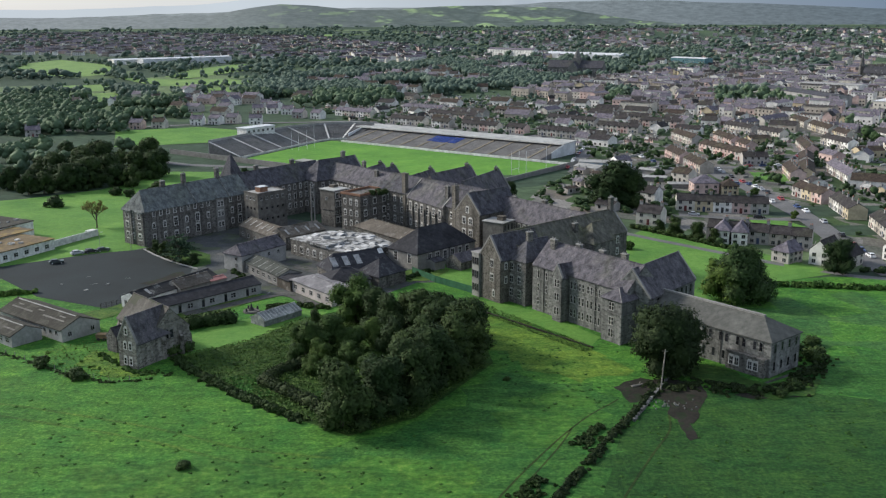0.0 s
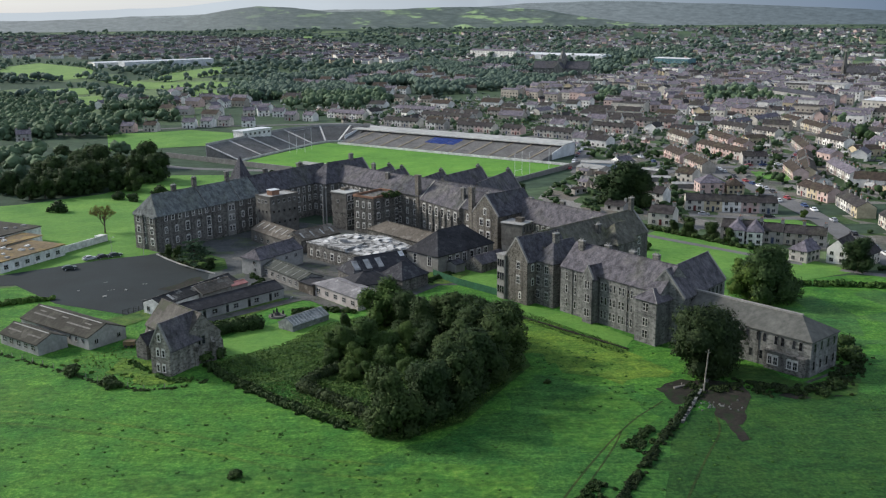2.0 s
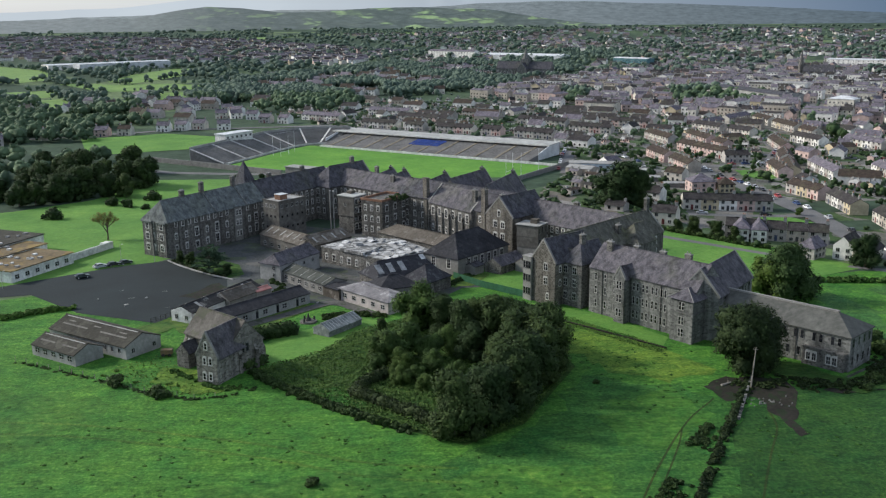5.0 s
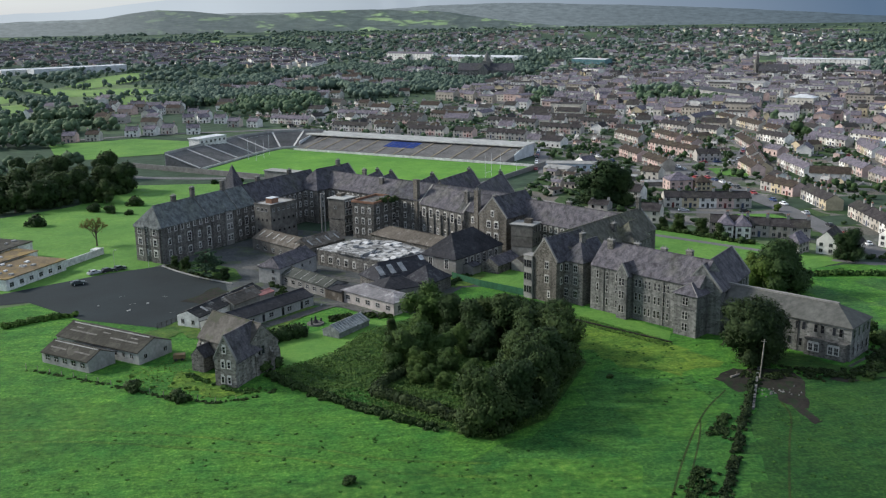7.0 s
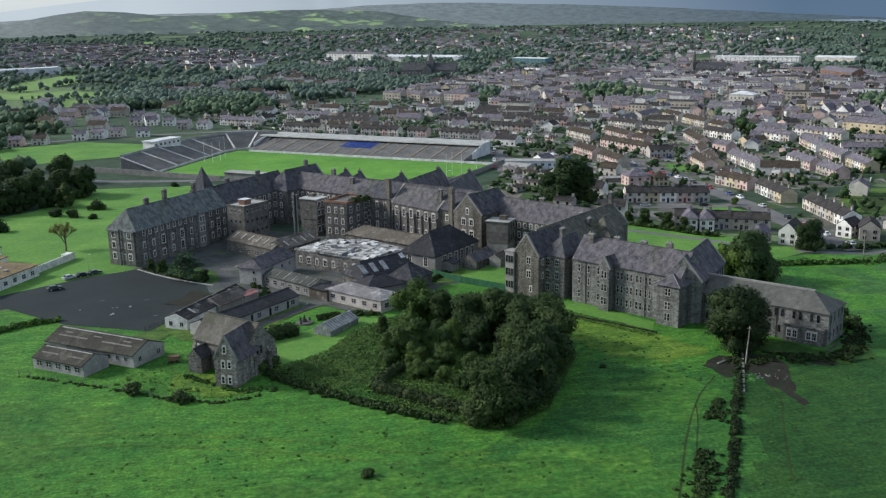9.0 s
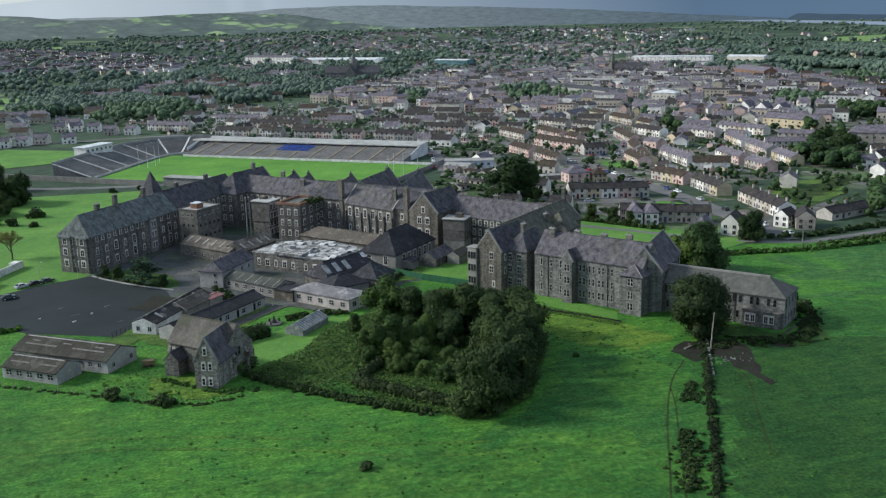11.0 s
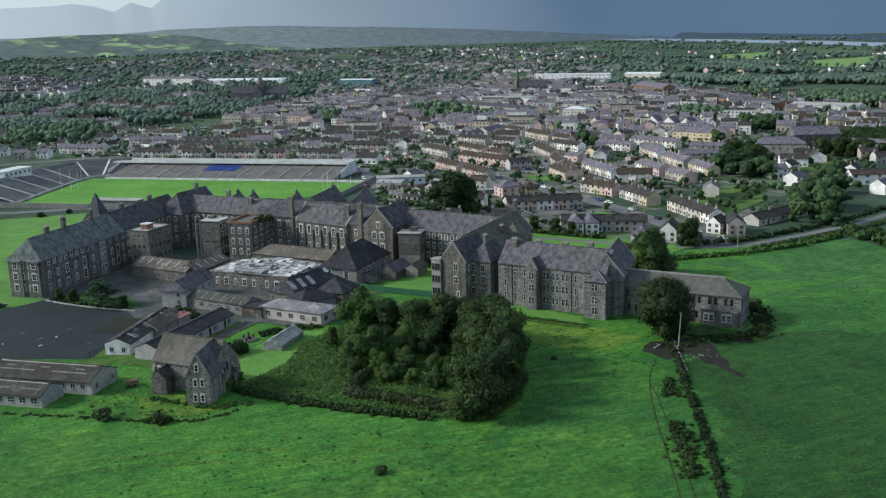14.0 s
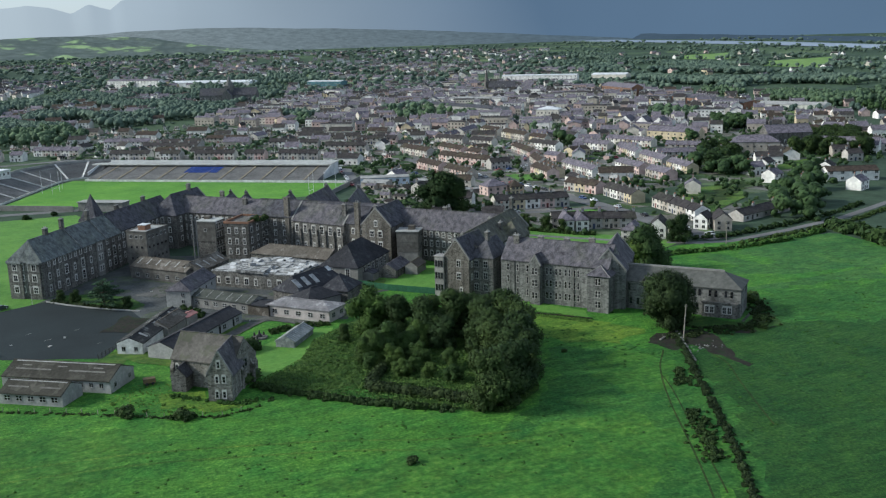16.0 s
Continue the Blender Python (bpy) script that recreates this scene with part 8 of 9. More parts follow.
def fill(poly, step_u, step_v, deg, jitter, keep, size, tall, palette, roofs, pitch=(2.0, 3.0)):
    cx, cy = sum(p[0] for p in poly) / len(poly), sum(p[1] for p in poly) / len(poly)
    R = max(dist((cx, cy), p) for p in poly)
    c, s = math.cos(radians(deg)), math.sin(radians(deg))
    v = -R
    while v < R:
        u = -R + rh.uniform(0, step_u)
        while u < R:
            L = rh.uniform(*size)
            x, y = cx + c * u - s * v + rh.uniform(-2, 2), cy + s * u + c * v + rh.uniform(-2, 2)
            if inside(poly, x, y) and clear(x, y) and rh.random() < keep:
                e = rh.uniform(*tall)
                spots.append((x, y, deg + rh.choice((0, 0, 0, 90, rh.uniform(-jitter, jitter))) + rh.uniform(-4, 4), L, min(L * 0.8, rh.uniform(7.5, 9.5 + e * 0.3)), e, e + rh.uniform(*pitch), rh.choice(palette), rh.choice(roofs)))
            u += L + rh.uniform(1, step_u)
        v += step_v * rh.uniform(0.85, 1.15)


P1 = ("grey", "white", "cream", "white", "stone", "white")
P2 = ("white", "white", "cream", "stone", "pink", "pink", "white", "grey", "cream", "white", "pink", "yellow")
NEARTOWN = [(-100, 770), (-60, 690), (60, 600), (110, 470), (190, 380), (260, 400), (330, 440), (300, 560), (200, 700), (60, 880), (-60, 880)]
CENTRE = [(60, 880), (200, 700), (330, 560), (430, 560), (560, 780), (640, 1000), (640, 1250), (400, 1350), (200, 1150), (110, 1000)]
fill(CENTRE, 30, 46, -40, 20, 0.6, (14, 28), (6.0, 9.0), ("white", "white", "cream", "stone", "white", "pink"), ("slate", "slate", "dark"), (0.5, 1.2))
FILLED += [(s[0], s[1]) for s in spots]
fill(NEARTOWN, 14, 29, -37, 20, 0.50, (6, 20), (3.6, 4.4), P1, ("dark", "dark", "brown", "slate"))
fill(NEARTOWN, 13, 17, -60, 60, 0.5, (2.5, 5), (1.8, 2.5), P2, ("slate", "dark", "pale", "pale"), (0.3, 1.2))
fill([(110, 470), (190, 380), (240, 400), (330, 460), (330, 620), (200, 720), (130, 640)], 15, 29, -78, 30, 0.5, (6, 15), (2.8, 4.3), P2, ("dark", "brown", "slate"), (1.5, 2.3))
fill(CENTRE, 7, 22, -40, 30, 0.62, (5, 14), (4.6, 7.2), P2, ("slate", "slate", "dark"))
fill(CENTRE, 16, 25, 10, 60, 0.3, (4, 10), (3.0, 5.0), P2, ("slate", "dark"))
fill([(330, 400), (450, 430), (560, 560), (560, 640), (430, 560)], 14, 26, -30, 40, 0.6, (7, 18), (3.6, 5.6), P2, ("slate", "dark"))
fill([(-60, 1200), (200, 1150), (640, 1250), (900, 1500), (900, 2100), (400, 2300), (100, 1900)], 22, 36, -40, 40, 0.42, (7, 16), (4.2, 5.6), P2, ("slate", "dark"))
fill([(100, 2000), (1000, 1900), (1500, 2600), (900, 3200), (-100, 3000)], 24, 46, -20, 60, 0.45, (8, 18), (4.2, 5.6), P2, ("slate", "dark"))
fill([(-1100, 1900), (-300, 1650), (-60, 1500), (60, 1900), (-300, 2500), (-1000, 2700)], 11, 26, 15, 40, 0.7, (7, 20), (4.2, 5.6), P2, ("slate", "dark"))
fill([(-330, 820), (-130, 700), (-110, 890), (-60, 1260), (-200, 1200), (-160, 900)], 16, 30, -20, 40, 0.5, (8, 14), (4.6, 5.6), P2, ("slate", "brown"))
fill([(900, 1000), (1500, 1250), (1700, 1900), (1000, 2400)], 40, 60, 10, 40, 0.2, (8, 20), (4.2, 5.6), P2, ("slate", "dark"))
fill([(40, 400), (64, 466), (84, 466), (96, 400), (88, 356), (62, 358)], 12, 14, -50, 20, 0.5, (3, 8), (2.0, 2.8), ("grey", "white", "stone"), ("slate", "dark", "brown"), (0.3, 1.4))
fill([(240, 400), (330, 380), (430, 470), (560, 600), (720, 760), (640, 1000), (430, 560), (330, 460)], 10, 26, -35, 40, 0.6, (6, 16), (3.2, 5.4), P2, ("slate", "dark", "brown"))
fill([(-330, 820), (-150, 780), (-90, 840), (20, 980), (140, 1100), (140, 1400), (-60, 1380), (-200, 1100)], 12, 34, -25, 40, 0.55, (7, 16), (4.2, 5.4), P1, ("slate", "brown", "dark"))
fill([(-110, 920), (40, 920), (200, 1150), (200, 1400), (60, 1600), (-80, 1300)], 12, 40, -30, 40, 0.6, (8, 18), (4.4, 5.4), P1, ("slate", "brown"))


def garden_walls(name, count, polys, mats, hs, seed, label, category):
    """Low walls or clipped hedges along the plots, one object of stuff."""
    rw2 = random.Random(seed)
    g = Geo()
    while count:
        x, y = rw2.uniform(-100, 340), rw2.uniform(300, 860)
        if not any(inside(p, x, y) for p in polys) or not clear(x, y, 7):
            continue
        count -= 1
        a = radians(rw2.choice((-38, 52)) + rw2.uniform(-9, 9))
        L, h, w, z = rw2.uniform(4, 13), rw2.uniform(*hs), rw2.uniform(0.15, 0.3) if hs[1] < 1.5 else rw2.uniform(0.4, 0.7), ground_z(x, y)
        c, sn = math.cos(a), math.sin(a)
        g.slab([(x + c * u - sn * v, y + sn * u + c * v, z + h) for u, v in ((-L / 2, -w), (L / 2, -w), (L / 2, w), (-L / 2, w))], h + 0.6, rw2.randrange(len(mats)))
    return solo(name, g, mats, label, category, "stuff")


garden_walls("garden_walls", 620, [NEARTOWN], [M_RENDER_PALE, M_CONCRETE, M_RENDER], (0.7, 1.2), 61, "low rendered garden walls between the houses", "walls")
garden_walls("garden_hedges", 520, [NEARTOWN], [M_LEAF_GARDEN, M_LEAF_MIDDLE], (1.0, 2.0), 62, "clipped garden hedges between the houses", "hedges")
many_houses("distant_houses", spots, "pale rendered houses with slate roofs crowding the town")


# ---- landmarks of the town ----
def block(name, label, a, b, W, eave, ridge, wall, roof, ends=("gable", "gable"), wins=(), category="building"):
    z = ground_z(*a)
    t = thing(name, pose(a[0], a[1], z), label, category)
    wing(t, a, b, W, z, z + eave, z + ridge, ends, wall, roof, wins, (), "wall")
    return t


def wgrid(L, zs, me, side="s", gap=4.5):
    n = max(2, int(L / gap))
    return [(side, 2, L - 2, n, z, me) for z in zs]


for a, b, W, e, r, wl, rf, ends, lab in (
        ((91.6, 311), (95, 320), 5.0, 4.6, 6.8, "white", "slate", ("hip", "gable"), "white semi-detached house with a hipped slate roof"), ((96.8, 308.6), (100.2, 317.6), 5.0, 4.6, 6.8, "white", "slate", ("hip", "gable"), "white semi-detached house with a hipped slate roof"),
        ((113.6, 284), (121, 292), 6.0, 4.6, 7.4, "white", "dark", ("gable", "gable"), "white house with its steep gable to the hedge"), ((117.6, 279), (126, 287), 5.0, 3.8, 6.0, "cream", "dark", ("gable", "gable"), "cream cottage with its gable to the hedge"),
        ((142.6, 281.6), (148.4, 291), 6.4, 4.4, 6.8, "stone", "dark", ("gable", "gable"), "tan rendered house with its gable to the road"), ((137.6, 289), (144.6, 293), 5.4, 4.2, 6.2, "white", "dark", ("gable", "gable"), "white house beside the road"),
        ((102.6, 286.4), (108.6, 291), 6.0, 3.8, 6.2, "grey", "slate", ("hip", "gable"), "grey house with a hipped slate roof behind the trees"),
        ((107, 411), (117.6, 411), 9.0, 4.8, 7.4, "pink", "slate", ("hip", "hip"), "large pink house with a hipped slate roof"), ((118.6, 408), (125.6, 407.4), 7.0, 4.0, 6.4, "yellow", "brown", ("hip", "hip"), "yellow house with a hipped tile roof")):
    L = dist(a, b)
    block("detached_house", lab, a, b, W, e, r, WALLS[wl][0], ROOFS[rf], ends, [("w", -W / 4, W / 4, 2, z, WIN_HOUSE) for z in (0.7, 2.7)] + [("s", 1.5, L - 1.5, 3, z, WIN_HOUSE) for z in (0.7, 2.7)], "house")
for a, b in (((90.6, 441.6), (102.6, 437.4)), ((99, 422), (111, 421)), ((96, 466), (103, 460))):
    block("garden_shed", "long low garden shed with a pale sheet roof", a, b, 3.2, 2.0, 2.5, M_RENDER, ROOFS["pale"], category="shed")



cathz = ground_z(165, 1200)
ca = block("cathedral", "grey limestone Gothic cathedral with a tall crossing spire", (134, 1212), (196, 1180), 14, 11, 19, M_STONE_PALE, M_SLATE, wins=wgrid(81, (5,), WIN_HALL), category="cathedral")
wing(ca, (158, 1180), (174, 1212), 11, cathz, cathz + 11, cathz + 18, ("coped", "coped"), M_STONE_PALE, M_SLATE, [], [], "transept")
sp = part("crossing_tower", Geo().box(-5, 5, -5, 5, -1, 22), M_STONE_PALE, ca, "", ca.matrix_basis.inverted() @ pose(166, 1196, cathz, 0, 0, 62))
part("spire", Geo().frustum(0, 0, 22, 34, 5.2, 0.15, 8), M_STONE_PALE, sp)
pc = block("parish_church", "stone parish church with a slender spire", (478, 1110), (506, 1090), 12, 8, 15, M_STONE, M_SLATE, category="church")
tw = part("tower", Geo().box(-2.6, 2.6, -2.6, 2.6, -1, 15), M_STONE, pc, "", pc.matrix_basis.inverted() @ pose(476, 1112, ground_z(476, 1112)))
part("spire", Geo().frustum(0, 0, 15, 32.5, 3.0, 0.1, 8), M_STONE, tw)
block("hotel_block", "long cream four-storey hotel with rows of windows", (586, 1270), (668, 1196), 16, 13, 14, WALLS["white"][0], M_METAL_PALE, wins=wgrid(110, (1.5, 4.6, 7.7, 10.6), WIN_HOUSE, "s", 6))
block("shopping_centre", "long cream shopping centre block", (684, 1180), (714, 1138), 20, 13, 15, WALLS["cream"][0], M_METAL_PALE, wins=wgrid(56, (1.5, 4.6, 7.7), WIN_HOUSE, "s", 6))
block("leisure_hall", "long low hall with a pale curved metal roof", (186, 1690), (296, 1590), 30, 7, 9.5, M_METAL_PALE, M_METAL_PALE, category="hall")
block("apartment_block", "white four-storey apartment block", (88, 1735), (160, 1660), 14, 12, 14.5, WALLS["white"][0], ROOFS["slate"], wins=wgrid(116, (1.5, 4.6, 7.7, 10), WIN_HOUSE, "s", 6))
block("red_brick_hotel", "large red brick hotel with a dark roof", (574, 985), (566, 915), 16, 10, 14, M_OLDBRICK, ROOFS["slate"], wins=wgrid(70, (1.5, 4.6, 7.4), WIN_HOUSE, "s", 5))
M_TEAL = surf("teal_glazing", (0.06, 0.14, 0.16), (0.12, 0.22, 0.25), 0.25, 0.4, 0.2, 0.0)
block("office_block", "teal glazed office block", (330, 1390), (366, 1345), 18, 13, 14, M_TEAL, M_METAL_PALE, wins=wgrid(57, (2, 5.5, 9), WIN_WIDE, "s", 4))
block("corner_building", "rounded cream corner building with tall windows", (326, 730), (340, 716), 14, 11, 13, WALLS["cream"][0], M_METAL_PALE, ("hip", "hip"), wgrid(20, (1.5, 4.6, 7.7), WIN_HOUSE, "s", 3))
block("warehouse", "long low grey warehouse with a flat roof", (306, 906), (326, 800), 24, 8, 9.5, M_CONCRETE, M_SLATE, category="warehouse")
block("store", "long low white walled store", (355, 962), (396, 918), 20, 8, 9, WALLS["white"][0], M_CONCRETE, category="shop")
fr = block("old_school", "large old tan and grey stone school with a mansard roof", (304, 463), (328, 447), 12, 8, 11.5, WALLS["stone"][0], ROOFS["slate"], ("hip", "hip"), wgrid(28, (1.4, 4.8), WIN_HOUSE, "s", 4))
wing(fr, (330, 462), (357, 452), 12, ground_z(338, 484), 9, 13.5, ("gable", "gable"), M_STONE, ROOFS["slate"], wgrid(28, (2, 5.4), WIN_SASH), [(4, 0, CHIMNEY_STONE), (14, 0, CHIMNEY_STONE)], "wing")
cf = block("white_church_hall", "white gabled hall with a steep slate roof", (352, 640), (366, 596), 11, 5, 9, WALLS["white"][0], ROOFS["slate"], category="hall")
for k in range(3):
    ax, ay = 352 + 4.6 * k, 632 - 15 * k
    wing(cf, (ax - 9, ay - 6), (ax + 2, ay + 1), 9, ground_z(352, 640), 4, 8, ("gable", "gable"), WALLS["white"][0], ROOFS["slate"], [("w", -2, 2, 2, 1.2, WIN_HOUSE)], [], "gabled_wing")
block("yellow_terrace", "bright yellow and orange painted street building", (322, 566), (338, 530), 10, 6, 9, WALLS["yellow"][0], ROOFS["slate"], wins=wgrid(39, (1, 3.6), WIN_HOUSE))
block("factory_shed", "long grey factory shed with a low pale roof", (540, 690), (566, 636), 20, 6, 8, M_RENDER_PALE, M_CONCRETE, category="factory")
block("red_warehouse", "long red-walled low warehouse", (556, 836), (540, 700), 22, 6, 8, M_OLDBRICK, M_SLATE, category="warehouse")
block("white_hall", "white flat-roofed sports hall", (396, 508), (412, 474), 12, 6, 7, WALLS["white"][0], M_METAL_PALE, category="hall")
block("guest_house", "long white guest house with a slate roof", (352, 440), (372, 410), 11, 6, 9.5, WALLS["white"][0], ROOFS["slate"], wins=wgrid(36, (1, 3.8), WIN_HOUSE))
block("club_house", "long white two-storey club house with a low brown roof", (266, 351), (289, 340), 9, 5.0, 6.8, WALLS["white"][0], ROOFS["brown"], wins=wgrid(26, (1, 3.8), WIN_WIDE))
block("retail_park", "long white retail park shed", (-500, 1500), (-392, 1572), 36, 7, 8, WALLS["white"][0], M_METAL_PALE, category="warehouse")
block("retail_park", "long pale factory shed", (-440, 1450), (-330, 1540), 22, 10, 11, M_METAL_PALE, M_METAL_PALE, category="warehouse")
block("blue_clad_shed", "pale blue clad changing rooms beside the stadium", (68, 477), (92, 468), 6, 3.4, 4.2, surf("pale_blue_cladding", (0.46, 0.52, 0.58), (0.56, 0.62, 0.68), 0.6, 1.0, 0.2, 0.0), M_CONCRETE, wins=wgrid(25, (1.2,), WIN_WIDE, "s", 3.4))
block("lean_to_store", "low tan store beside the stadium end", (66, 466), (76, 456), 8, 3, 4, WALLS["stone"][0], M_CONCRETE)

# ---- woods and hedgerow trees, beyond counting ----
rng = np.random.default_rng(77)
VARIANTS, SMALL, TINY = [], [], []
for i in range(6):
    VARIANTS.append(crown_arrays(200 + i, 1.0, 0.55, 6, 90, 0.05, -0.1, 0.95, 1.0, (7, 5), 0.2, 0, True)[:2])
    SMALL.append(crown_arrays(220 + i, 1.0, 0.55, 4, 34, 0.06, -0.1, 1.0, 1.0, (6, 4), 0.2, 0, True)[:2])
    TINY.append(crown_arrays(240 + i, 1.0, 0.55, 2, 10, 0.08, -0.1, 1.0, 1.0, (6, 4), 0.2, 0, True)[:2])


def many_trees(name, spots, mat, label, kinds=VARIANTS):
    vs, qs, n = [], [], 0
    for x, y, h, w in spots:
        v, q = kinds[rng.integers(6)]
        a = rng.uniform(0, 6.28)
        c, s = math.cos(a), math.sin(a)
        p = np.stack([(v[:, 0] * c - v[:, 1] * s) * w, (v[:, 0] * s + v[:, 1] * c) * w, v[:, 2] * h - 0.5], 1) + np.array([x, y, ground_z(x, y)])
        vs.append(p)
        qs.append(q + n)
        n += len(p)
    return solo(name, fast_mesh(name, np.concatenate(vs), np.concatenate(qs), mat), None, label, "trees", "stuff")


OPEN_LAND = [(-620, 1500), (-400, 870), (-300, 800), (-215, 840), (-170, 1010), (-200, 1500)]      # hedged fields behind the stadium


def spread(poly, area, hs, patchy=False):
    xs, ys = [p[0] for p in poly], [p[1] for p in poly]
    A = abs(sum(x0 * y1 - x1 * y0 for (x0, y0), (x1, y1) in zip(poly, poly[1:] + poly[:1]))) / 2
    out, k = [], 0
    while len(out) < A / area and k < 40000:
        k += 1
        x, y = rng.uniform(min(xs), max(xs)), rng.uniform(min(ys), max(ys))
        if inside(OPEN_LAND, x, y) and rng.uniform() < 0.72:
            continue
        if inside(poly, x, y) and not any(inside(f, x, y) for f in FIELDS) and not (patchy and glade(x, y)):
            h = rng.uniform(*hs)
            out.append((x, y, h, h * rng.uniform(0.9, 1.4)))
    return out


near, middle, far = [], [], []
for k, w in enumerate(WOODS):
    for s in spread(w, 420 if max(p[1] for p in w) > 2400 else 60 if min(p[1] for p in w) < 420 else 165 if min(p[1] for p in w) < 900 else 215, (6, 12) if min(p[1] for p in w) < 420 else (8, 12), k in PATCHY):
        (near if s[1] < 640 else middle if s[1] < 900 else far).append(s)
many_trees("town_woods", [s for s in near if s[0] < 0], M_LEAF_MIDDLE, "green woods beside the stadium", SMALL)
single = [s for s in near if s[0] >= 0 and s[1] < 480][:190]
for k, (x, y, h, w) in enumerate(single):
    plant("edge%d" % (k % 3), x, y, w / 13.5, sz=h / 12.5, label="dark broadleaf tree of the town woods", group="trees of the town woods")
many_trees("town_woods", [s for s in near if s[0] >= 0 and s not in single], M_LEAF_GARDEN, "dense dark woods between the houses")
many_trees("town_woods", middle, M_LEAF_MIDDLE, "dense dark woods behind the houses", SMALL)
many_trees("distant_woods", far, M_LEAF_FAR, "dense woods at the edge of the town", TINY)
TOWN = [(-100, 770), (60, 470), (90, 300), (200, 300), (420, 430), (640, 900), (640, 1300), (200, 1500), (-100, 1200)]
garden = [s for s in spread(TOWN, 84, (1.3, 5.6)) if all(abs(s[0] - h[0]) + abs(s[1] - h[1]) > 6.5 for h in spots) and clear(s[0], s[1], 6.5) and not (s[1] < 600 and s[0] < 80)]
garden += [(x, y, h * 0.6, h) for x, y, h, w in spread([(34, 376), (44, 420), (66, 466), (84, 466), (98, 400), (90, 354), (62, 356)], 42, (2.5, 6))]
garden = [(x, y, h, w * (1.5 if h < 3 else 1.0)) for x, y, h, w in garden]
many_trees("garden_trees", [s for s in garden if s[1] < 560], M_LEAF_GARDEN, "garden trees and clipped hedges between the houses", SMALL)
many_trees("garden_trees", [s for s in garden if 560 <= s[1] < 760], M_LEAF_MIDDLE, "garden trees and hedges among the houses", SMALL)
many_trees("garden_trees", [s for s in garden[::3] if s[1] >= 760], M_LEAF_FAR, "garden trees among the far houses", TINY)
def bearing(az, r):
    return (r * math.sin(radians(az)), r * math.cos(radians(az)))


LAKE = [bearing(*p) for p in ((27, 4690), (30.5, 4300), (33.5, 3800), (36.8, 3400), (42.8, 2860), (47.5, 2500), (58, 2100), (58, 2330), (47.5, 2790), (42.8, 3210), (36.8, 3800), (33.5, 4300), (30.5, 4695))]
land = []
for i in range(8600):
    r, az = 1250 + 2500 * rng.uniform(0, 1) ** 1.2, radians(rng.uniform(-33, 58))
    x, y = r * math.sin(az), r * math.cos(az)
    if any(inside(f, x, y) for f in FIELDS) or inside(LAKE, x, y) or noise.noise((x * 0.006, y * 0.003, 9)) > 0.12 or inside([(1250, 1330), (900, 1000), (1400, 4300), (1900, 4300)], x, y) and rng.uniform() < 0.7:
        continue
    h = rng.uniform(6, 13)
    land.append((x, y, h, h * rng.uniform(1.0, 1.6) * (1 + r / 7000)))
for f in FIELDS:
    for (x0, y0), (x1, y1) in zip(f, f[1:] + f[:1]):
        for k in range(int(dist((x0, y0), (x1, y1)) / 11)):
            u = rng.uniform()
            h = rng.uniform(4, 11)
            land.append((x0 + (x1 - x0) * u + rng.normal() * 3, y0 + (y1 - y0) * u + rng.normal() * 3, h, h * rng.uniform(0.9, 1.4)))
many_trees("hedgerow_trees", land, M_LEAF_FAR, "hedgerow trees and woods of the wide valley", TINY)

# lake and far mountains
M_LAKE, lt_, lb_ = nodes_of("lake_water")
lb_.inputs["Base Color"].default_value = (0.30, 0.34, 0.40, 1)
lb_.inputs["Roughness"].default_value = 0.25
drape("lake", LAKE, M_LAKE, "long pale grey lake before the mountains", "lake", step=90, lift=1.5)


def mountains(name, profile, reach, base, mat, label):
    g = Geo()
    n = 800
    a0, a1 = profile[0][0], profile[-1][0]
    for i in range(n + 1):
        az = a0 + (a1 - a0) * i / n
        el = float(np.interp(az, [p[0] for p in profile], [p[1] for p in profile]))
        el += 0.05 * noise.noise((az * 0.35, 3, 0)) + 0.02 * noise.noise((az * 1.1, 7, 0))
        s, c = math.sin(radians(az)), math.cos(radians(az))
        R = reach if isinstance(reach, (int, float)) else float(np.interp(az, [p[0] for p in reach], [p[1] for p in reach]))
        top = 75 + R * math.tan(radians(el))
        for k in range(9):
            f = k / 8
            r = R - 350 * (1 - f)
            g.v.append((r * s, r * c, base + (top - base) * f))
    g.f = [(9 * i + k, 9 * i + 9 + k, 9 * i + 10 + k, 9 * i + k + 1) for i in range(n) for k in range(8)]
    g.m = [0] * len(g.f)
    ob = solo(name, g, mat, label, "mountain", "structure")
    ob.data.polygons.foreach_set("use_smooth", [True] * len(ob.data.polygons))


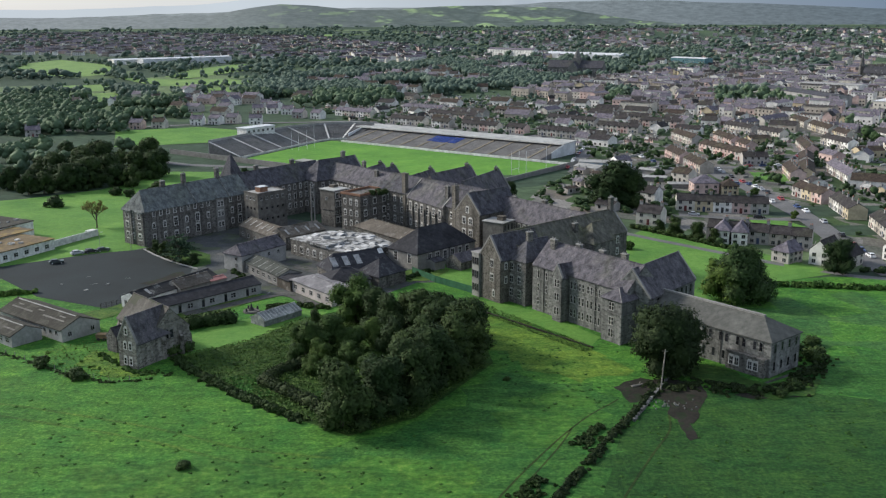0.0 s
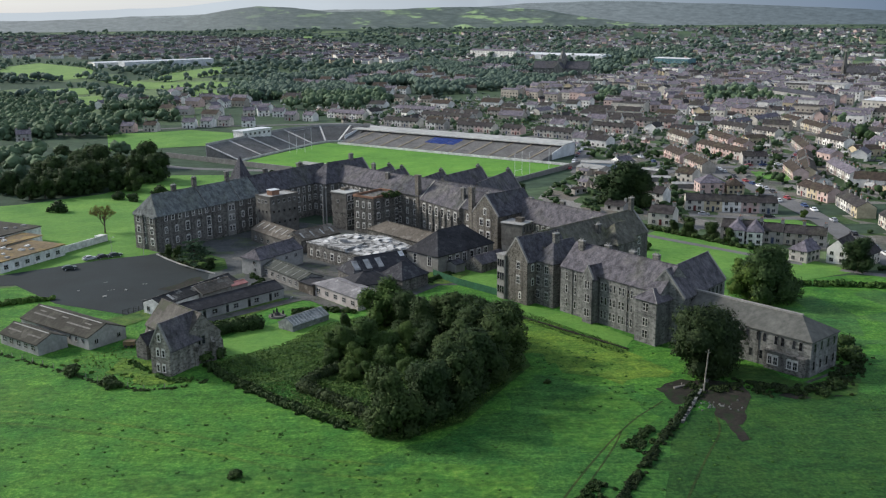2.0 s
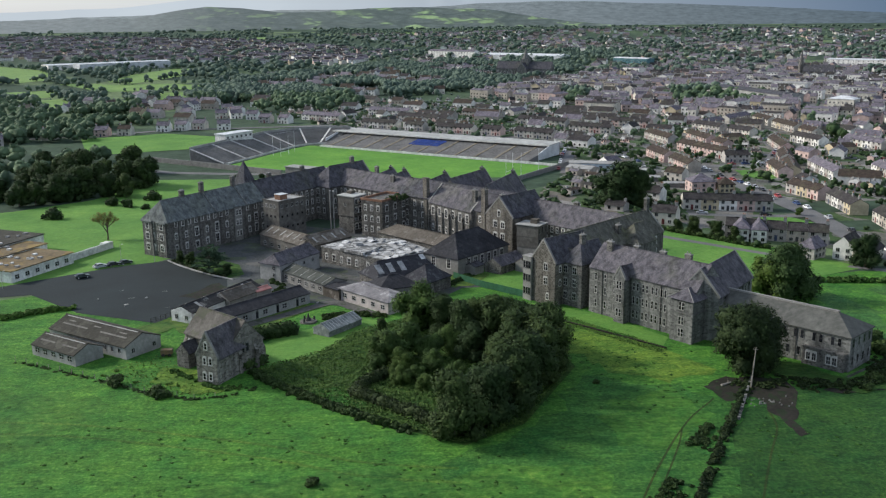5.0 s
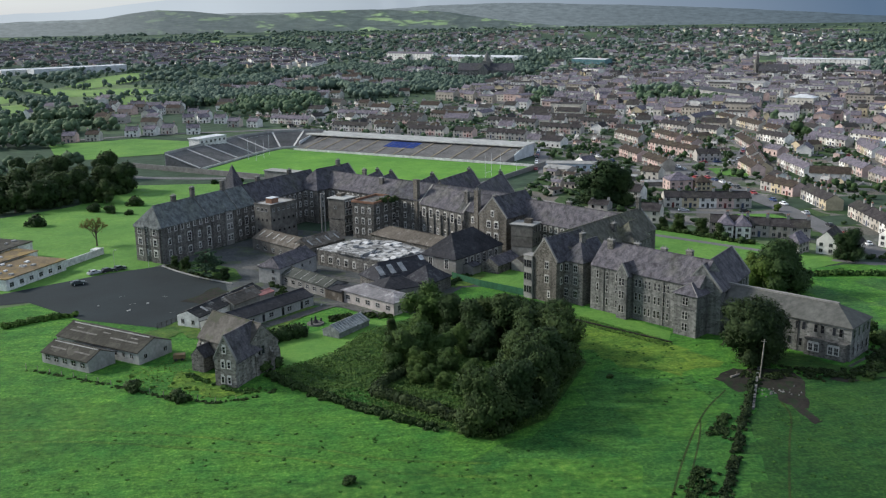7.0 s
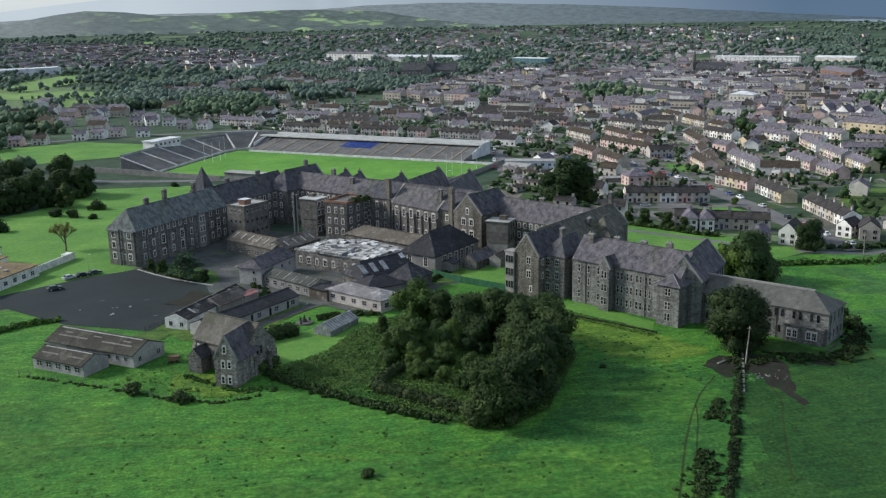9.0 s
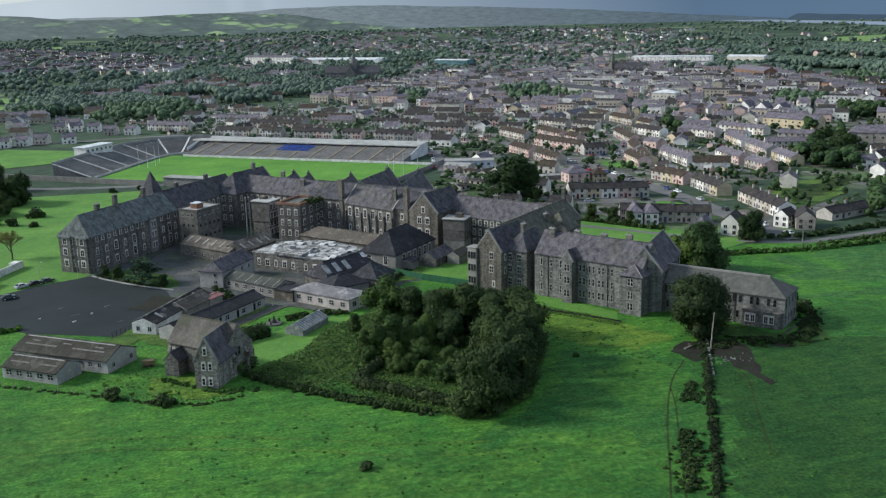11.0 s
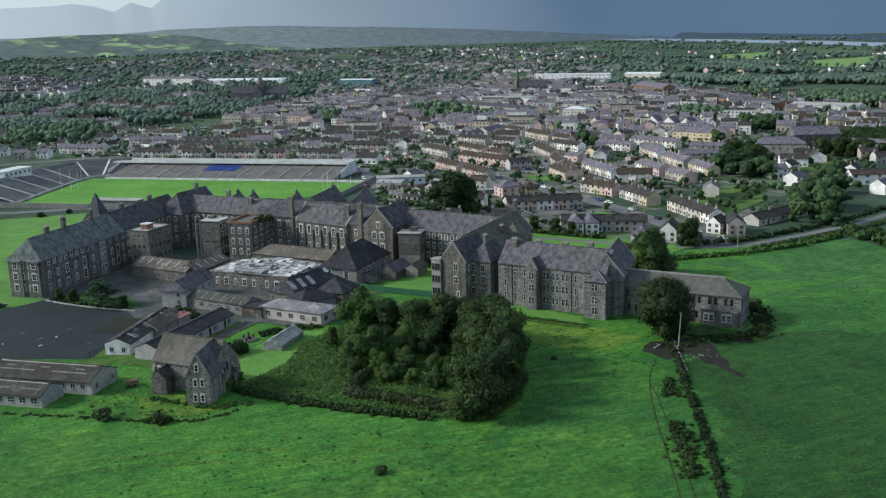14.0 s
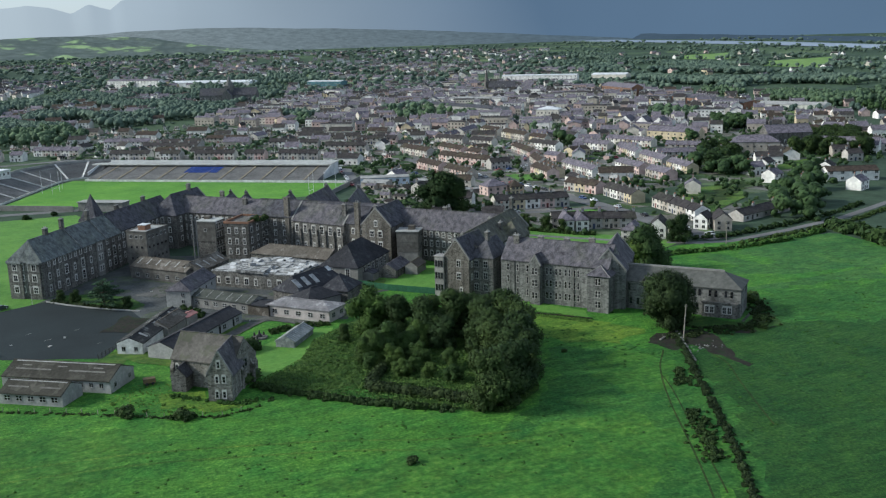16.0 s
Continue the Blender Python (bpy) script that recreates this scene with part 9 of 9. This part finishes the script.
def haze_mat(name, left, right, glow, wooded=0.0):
    """Smooth blue-grey haze painted and glowing on far slopes, paler to the west where the sun stands."""
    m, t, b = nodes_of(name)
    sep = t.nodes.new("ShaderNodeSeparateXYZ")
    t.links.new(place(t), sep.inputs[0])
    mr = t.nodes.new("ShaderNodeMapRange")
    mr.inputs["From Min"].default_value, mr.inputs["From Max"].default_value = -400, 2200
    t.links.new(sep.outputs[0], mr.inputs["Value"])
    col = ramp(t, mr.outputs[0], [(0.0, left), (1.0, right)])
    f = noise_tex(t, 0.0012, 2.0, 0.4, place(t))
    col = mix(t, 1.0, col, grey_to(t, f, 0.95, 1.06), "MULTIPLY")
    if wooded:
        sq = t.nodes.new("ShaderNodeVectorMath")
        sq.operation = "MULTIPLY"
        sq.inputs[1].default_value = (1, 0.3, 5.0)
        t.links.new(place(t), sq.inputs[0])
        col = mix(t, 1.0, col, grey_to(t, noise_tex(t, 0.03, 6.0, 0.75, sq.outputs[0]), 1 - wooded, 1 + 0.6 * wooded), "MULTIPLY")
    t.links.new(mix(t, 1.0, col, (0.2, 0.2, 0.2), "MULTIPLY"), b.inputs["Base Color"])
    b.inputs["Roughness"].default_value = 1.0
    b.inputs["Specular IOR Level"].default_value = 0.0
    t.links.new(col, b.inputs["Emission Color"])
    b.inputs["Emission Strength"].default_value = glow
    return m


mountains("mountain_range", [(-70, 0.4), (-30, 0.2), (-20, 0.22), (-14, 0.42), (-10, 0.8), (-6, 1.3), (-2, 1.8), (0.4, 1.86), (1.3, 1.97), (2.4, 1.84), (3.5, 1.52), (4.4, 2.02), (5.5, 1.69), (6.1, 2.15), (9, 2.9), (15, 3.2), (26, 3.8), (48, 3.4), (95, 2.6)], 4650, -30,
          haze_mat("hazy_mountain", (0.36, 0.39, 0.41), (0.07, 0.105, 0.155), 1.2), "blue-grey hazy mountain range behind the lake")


def hill_mat(name):
    """Grey-green slopes, haze painted in with a faint glow, and a few paler meadows."""
    m, t, b = nodes_of(name)
    pos = place(t)
    sq = t.nodes.new("ShaderNodeVectorMath")
    sq.operation = "MULTIPLY"
    sq.inputs[1].default_value = (1, 0.3, 5.0)
    t.links.new(pos, sq.inputs[0])
    f = noise_tex(t, 0.009, 3.0, 0.55, sq.outputs[0])
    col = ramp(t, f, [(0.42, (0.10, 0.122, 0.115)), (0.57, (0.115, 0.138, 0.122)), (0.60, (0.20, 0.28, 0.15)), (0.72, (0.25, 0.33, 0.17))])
    g = noise_tex(t, 0.03, 6.0, 0.75, sq.outputs[0])
    col = mix(t, 1.0, col, grey_to(t, g, 0.62, 1.25), "MULTIPLY")
    v = t.nodes.new("ShaderNodeTexVoronoi")
    v.feature, v.inputs["Scale"].default_value = "DISTANCE_TO_EDGE", 0.006
    t.links.new(sq.outputs[0], v.inputs["Vector"])
    col = mix(t, ramp(t, v.outputs["Distance"], [(0.02, (0.8,) * 3), (0.10, (0, 0, 0))]), col, (0.075, 0.095, 0.088))
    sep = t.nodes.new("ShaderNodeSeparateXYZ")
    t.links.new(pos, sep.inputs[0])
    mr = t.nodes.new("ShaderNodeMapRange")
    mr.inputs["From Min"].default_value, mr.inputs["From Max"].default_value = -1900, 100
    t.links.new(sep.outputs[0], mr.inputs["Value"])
    # woods greyed and paled to the west by haze in the colour
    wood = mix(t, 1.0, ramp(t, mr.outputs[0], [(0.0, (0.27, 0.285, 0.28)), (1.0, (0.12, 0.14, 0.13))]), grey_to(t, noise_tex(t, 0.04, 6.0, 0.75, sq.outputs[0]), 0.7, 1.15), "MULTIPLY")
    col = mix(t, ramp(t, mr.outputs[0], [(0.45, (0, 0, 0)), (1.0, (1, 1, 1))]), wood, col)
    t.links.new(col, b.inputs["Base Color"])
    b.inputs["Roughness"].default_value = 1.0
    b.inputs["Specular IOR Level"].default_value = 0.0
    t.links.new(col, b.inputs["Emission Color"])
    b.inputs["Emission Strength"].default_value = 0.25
    return m


FAR_HILLS = [(-60, -0.2), (-32, -0.2), (-24, -0.2), (-18, -0.2), (-13, -0.1), (-11, 0.2), (-9, 0.46), (-7, 0.4), (-5, 0.1), (-3, 0.12), (0, 0.3), (3, 0.34), (7, 0.17), (10, -0.35), (13.5, -0.75), (18, -0.9), (24, -0.95), (34, -1.2)]
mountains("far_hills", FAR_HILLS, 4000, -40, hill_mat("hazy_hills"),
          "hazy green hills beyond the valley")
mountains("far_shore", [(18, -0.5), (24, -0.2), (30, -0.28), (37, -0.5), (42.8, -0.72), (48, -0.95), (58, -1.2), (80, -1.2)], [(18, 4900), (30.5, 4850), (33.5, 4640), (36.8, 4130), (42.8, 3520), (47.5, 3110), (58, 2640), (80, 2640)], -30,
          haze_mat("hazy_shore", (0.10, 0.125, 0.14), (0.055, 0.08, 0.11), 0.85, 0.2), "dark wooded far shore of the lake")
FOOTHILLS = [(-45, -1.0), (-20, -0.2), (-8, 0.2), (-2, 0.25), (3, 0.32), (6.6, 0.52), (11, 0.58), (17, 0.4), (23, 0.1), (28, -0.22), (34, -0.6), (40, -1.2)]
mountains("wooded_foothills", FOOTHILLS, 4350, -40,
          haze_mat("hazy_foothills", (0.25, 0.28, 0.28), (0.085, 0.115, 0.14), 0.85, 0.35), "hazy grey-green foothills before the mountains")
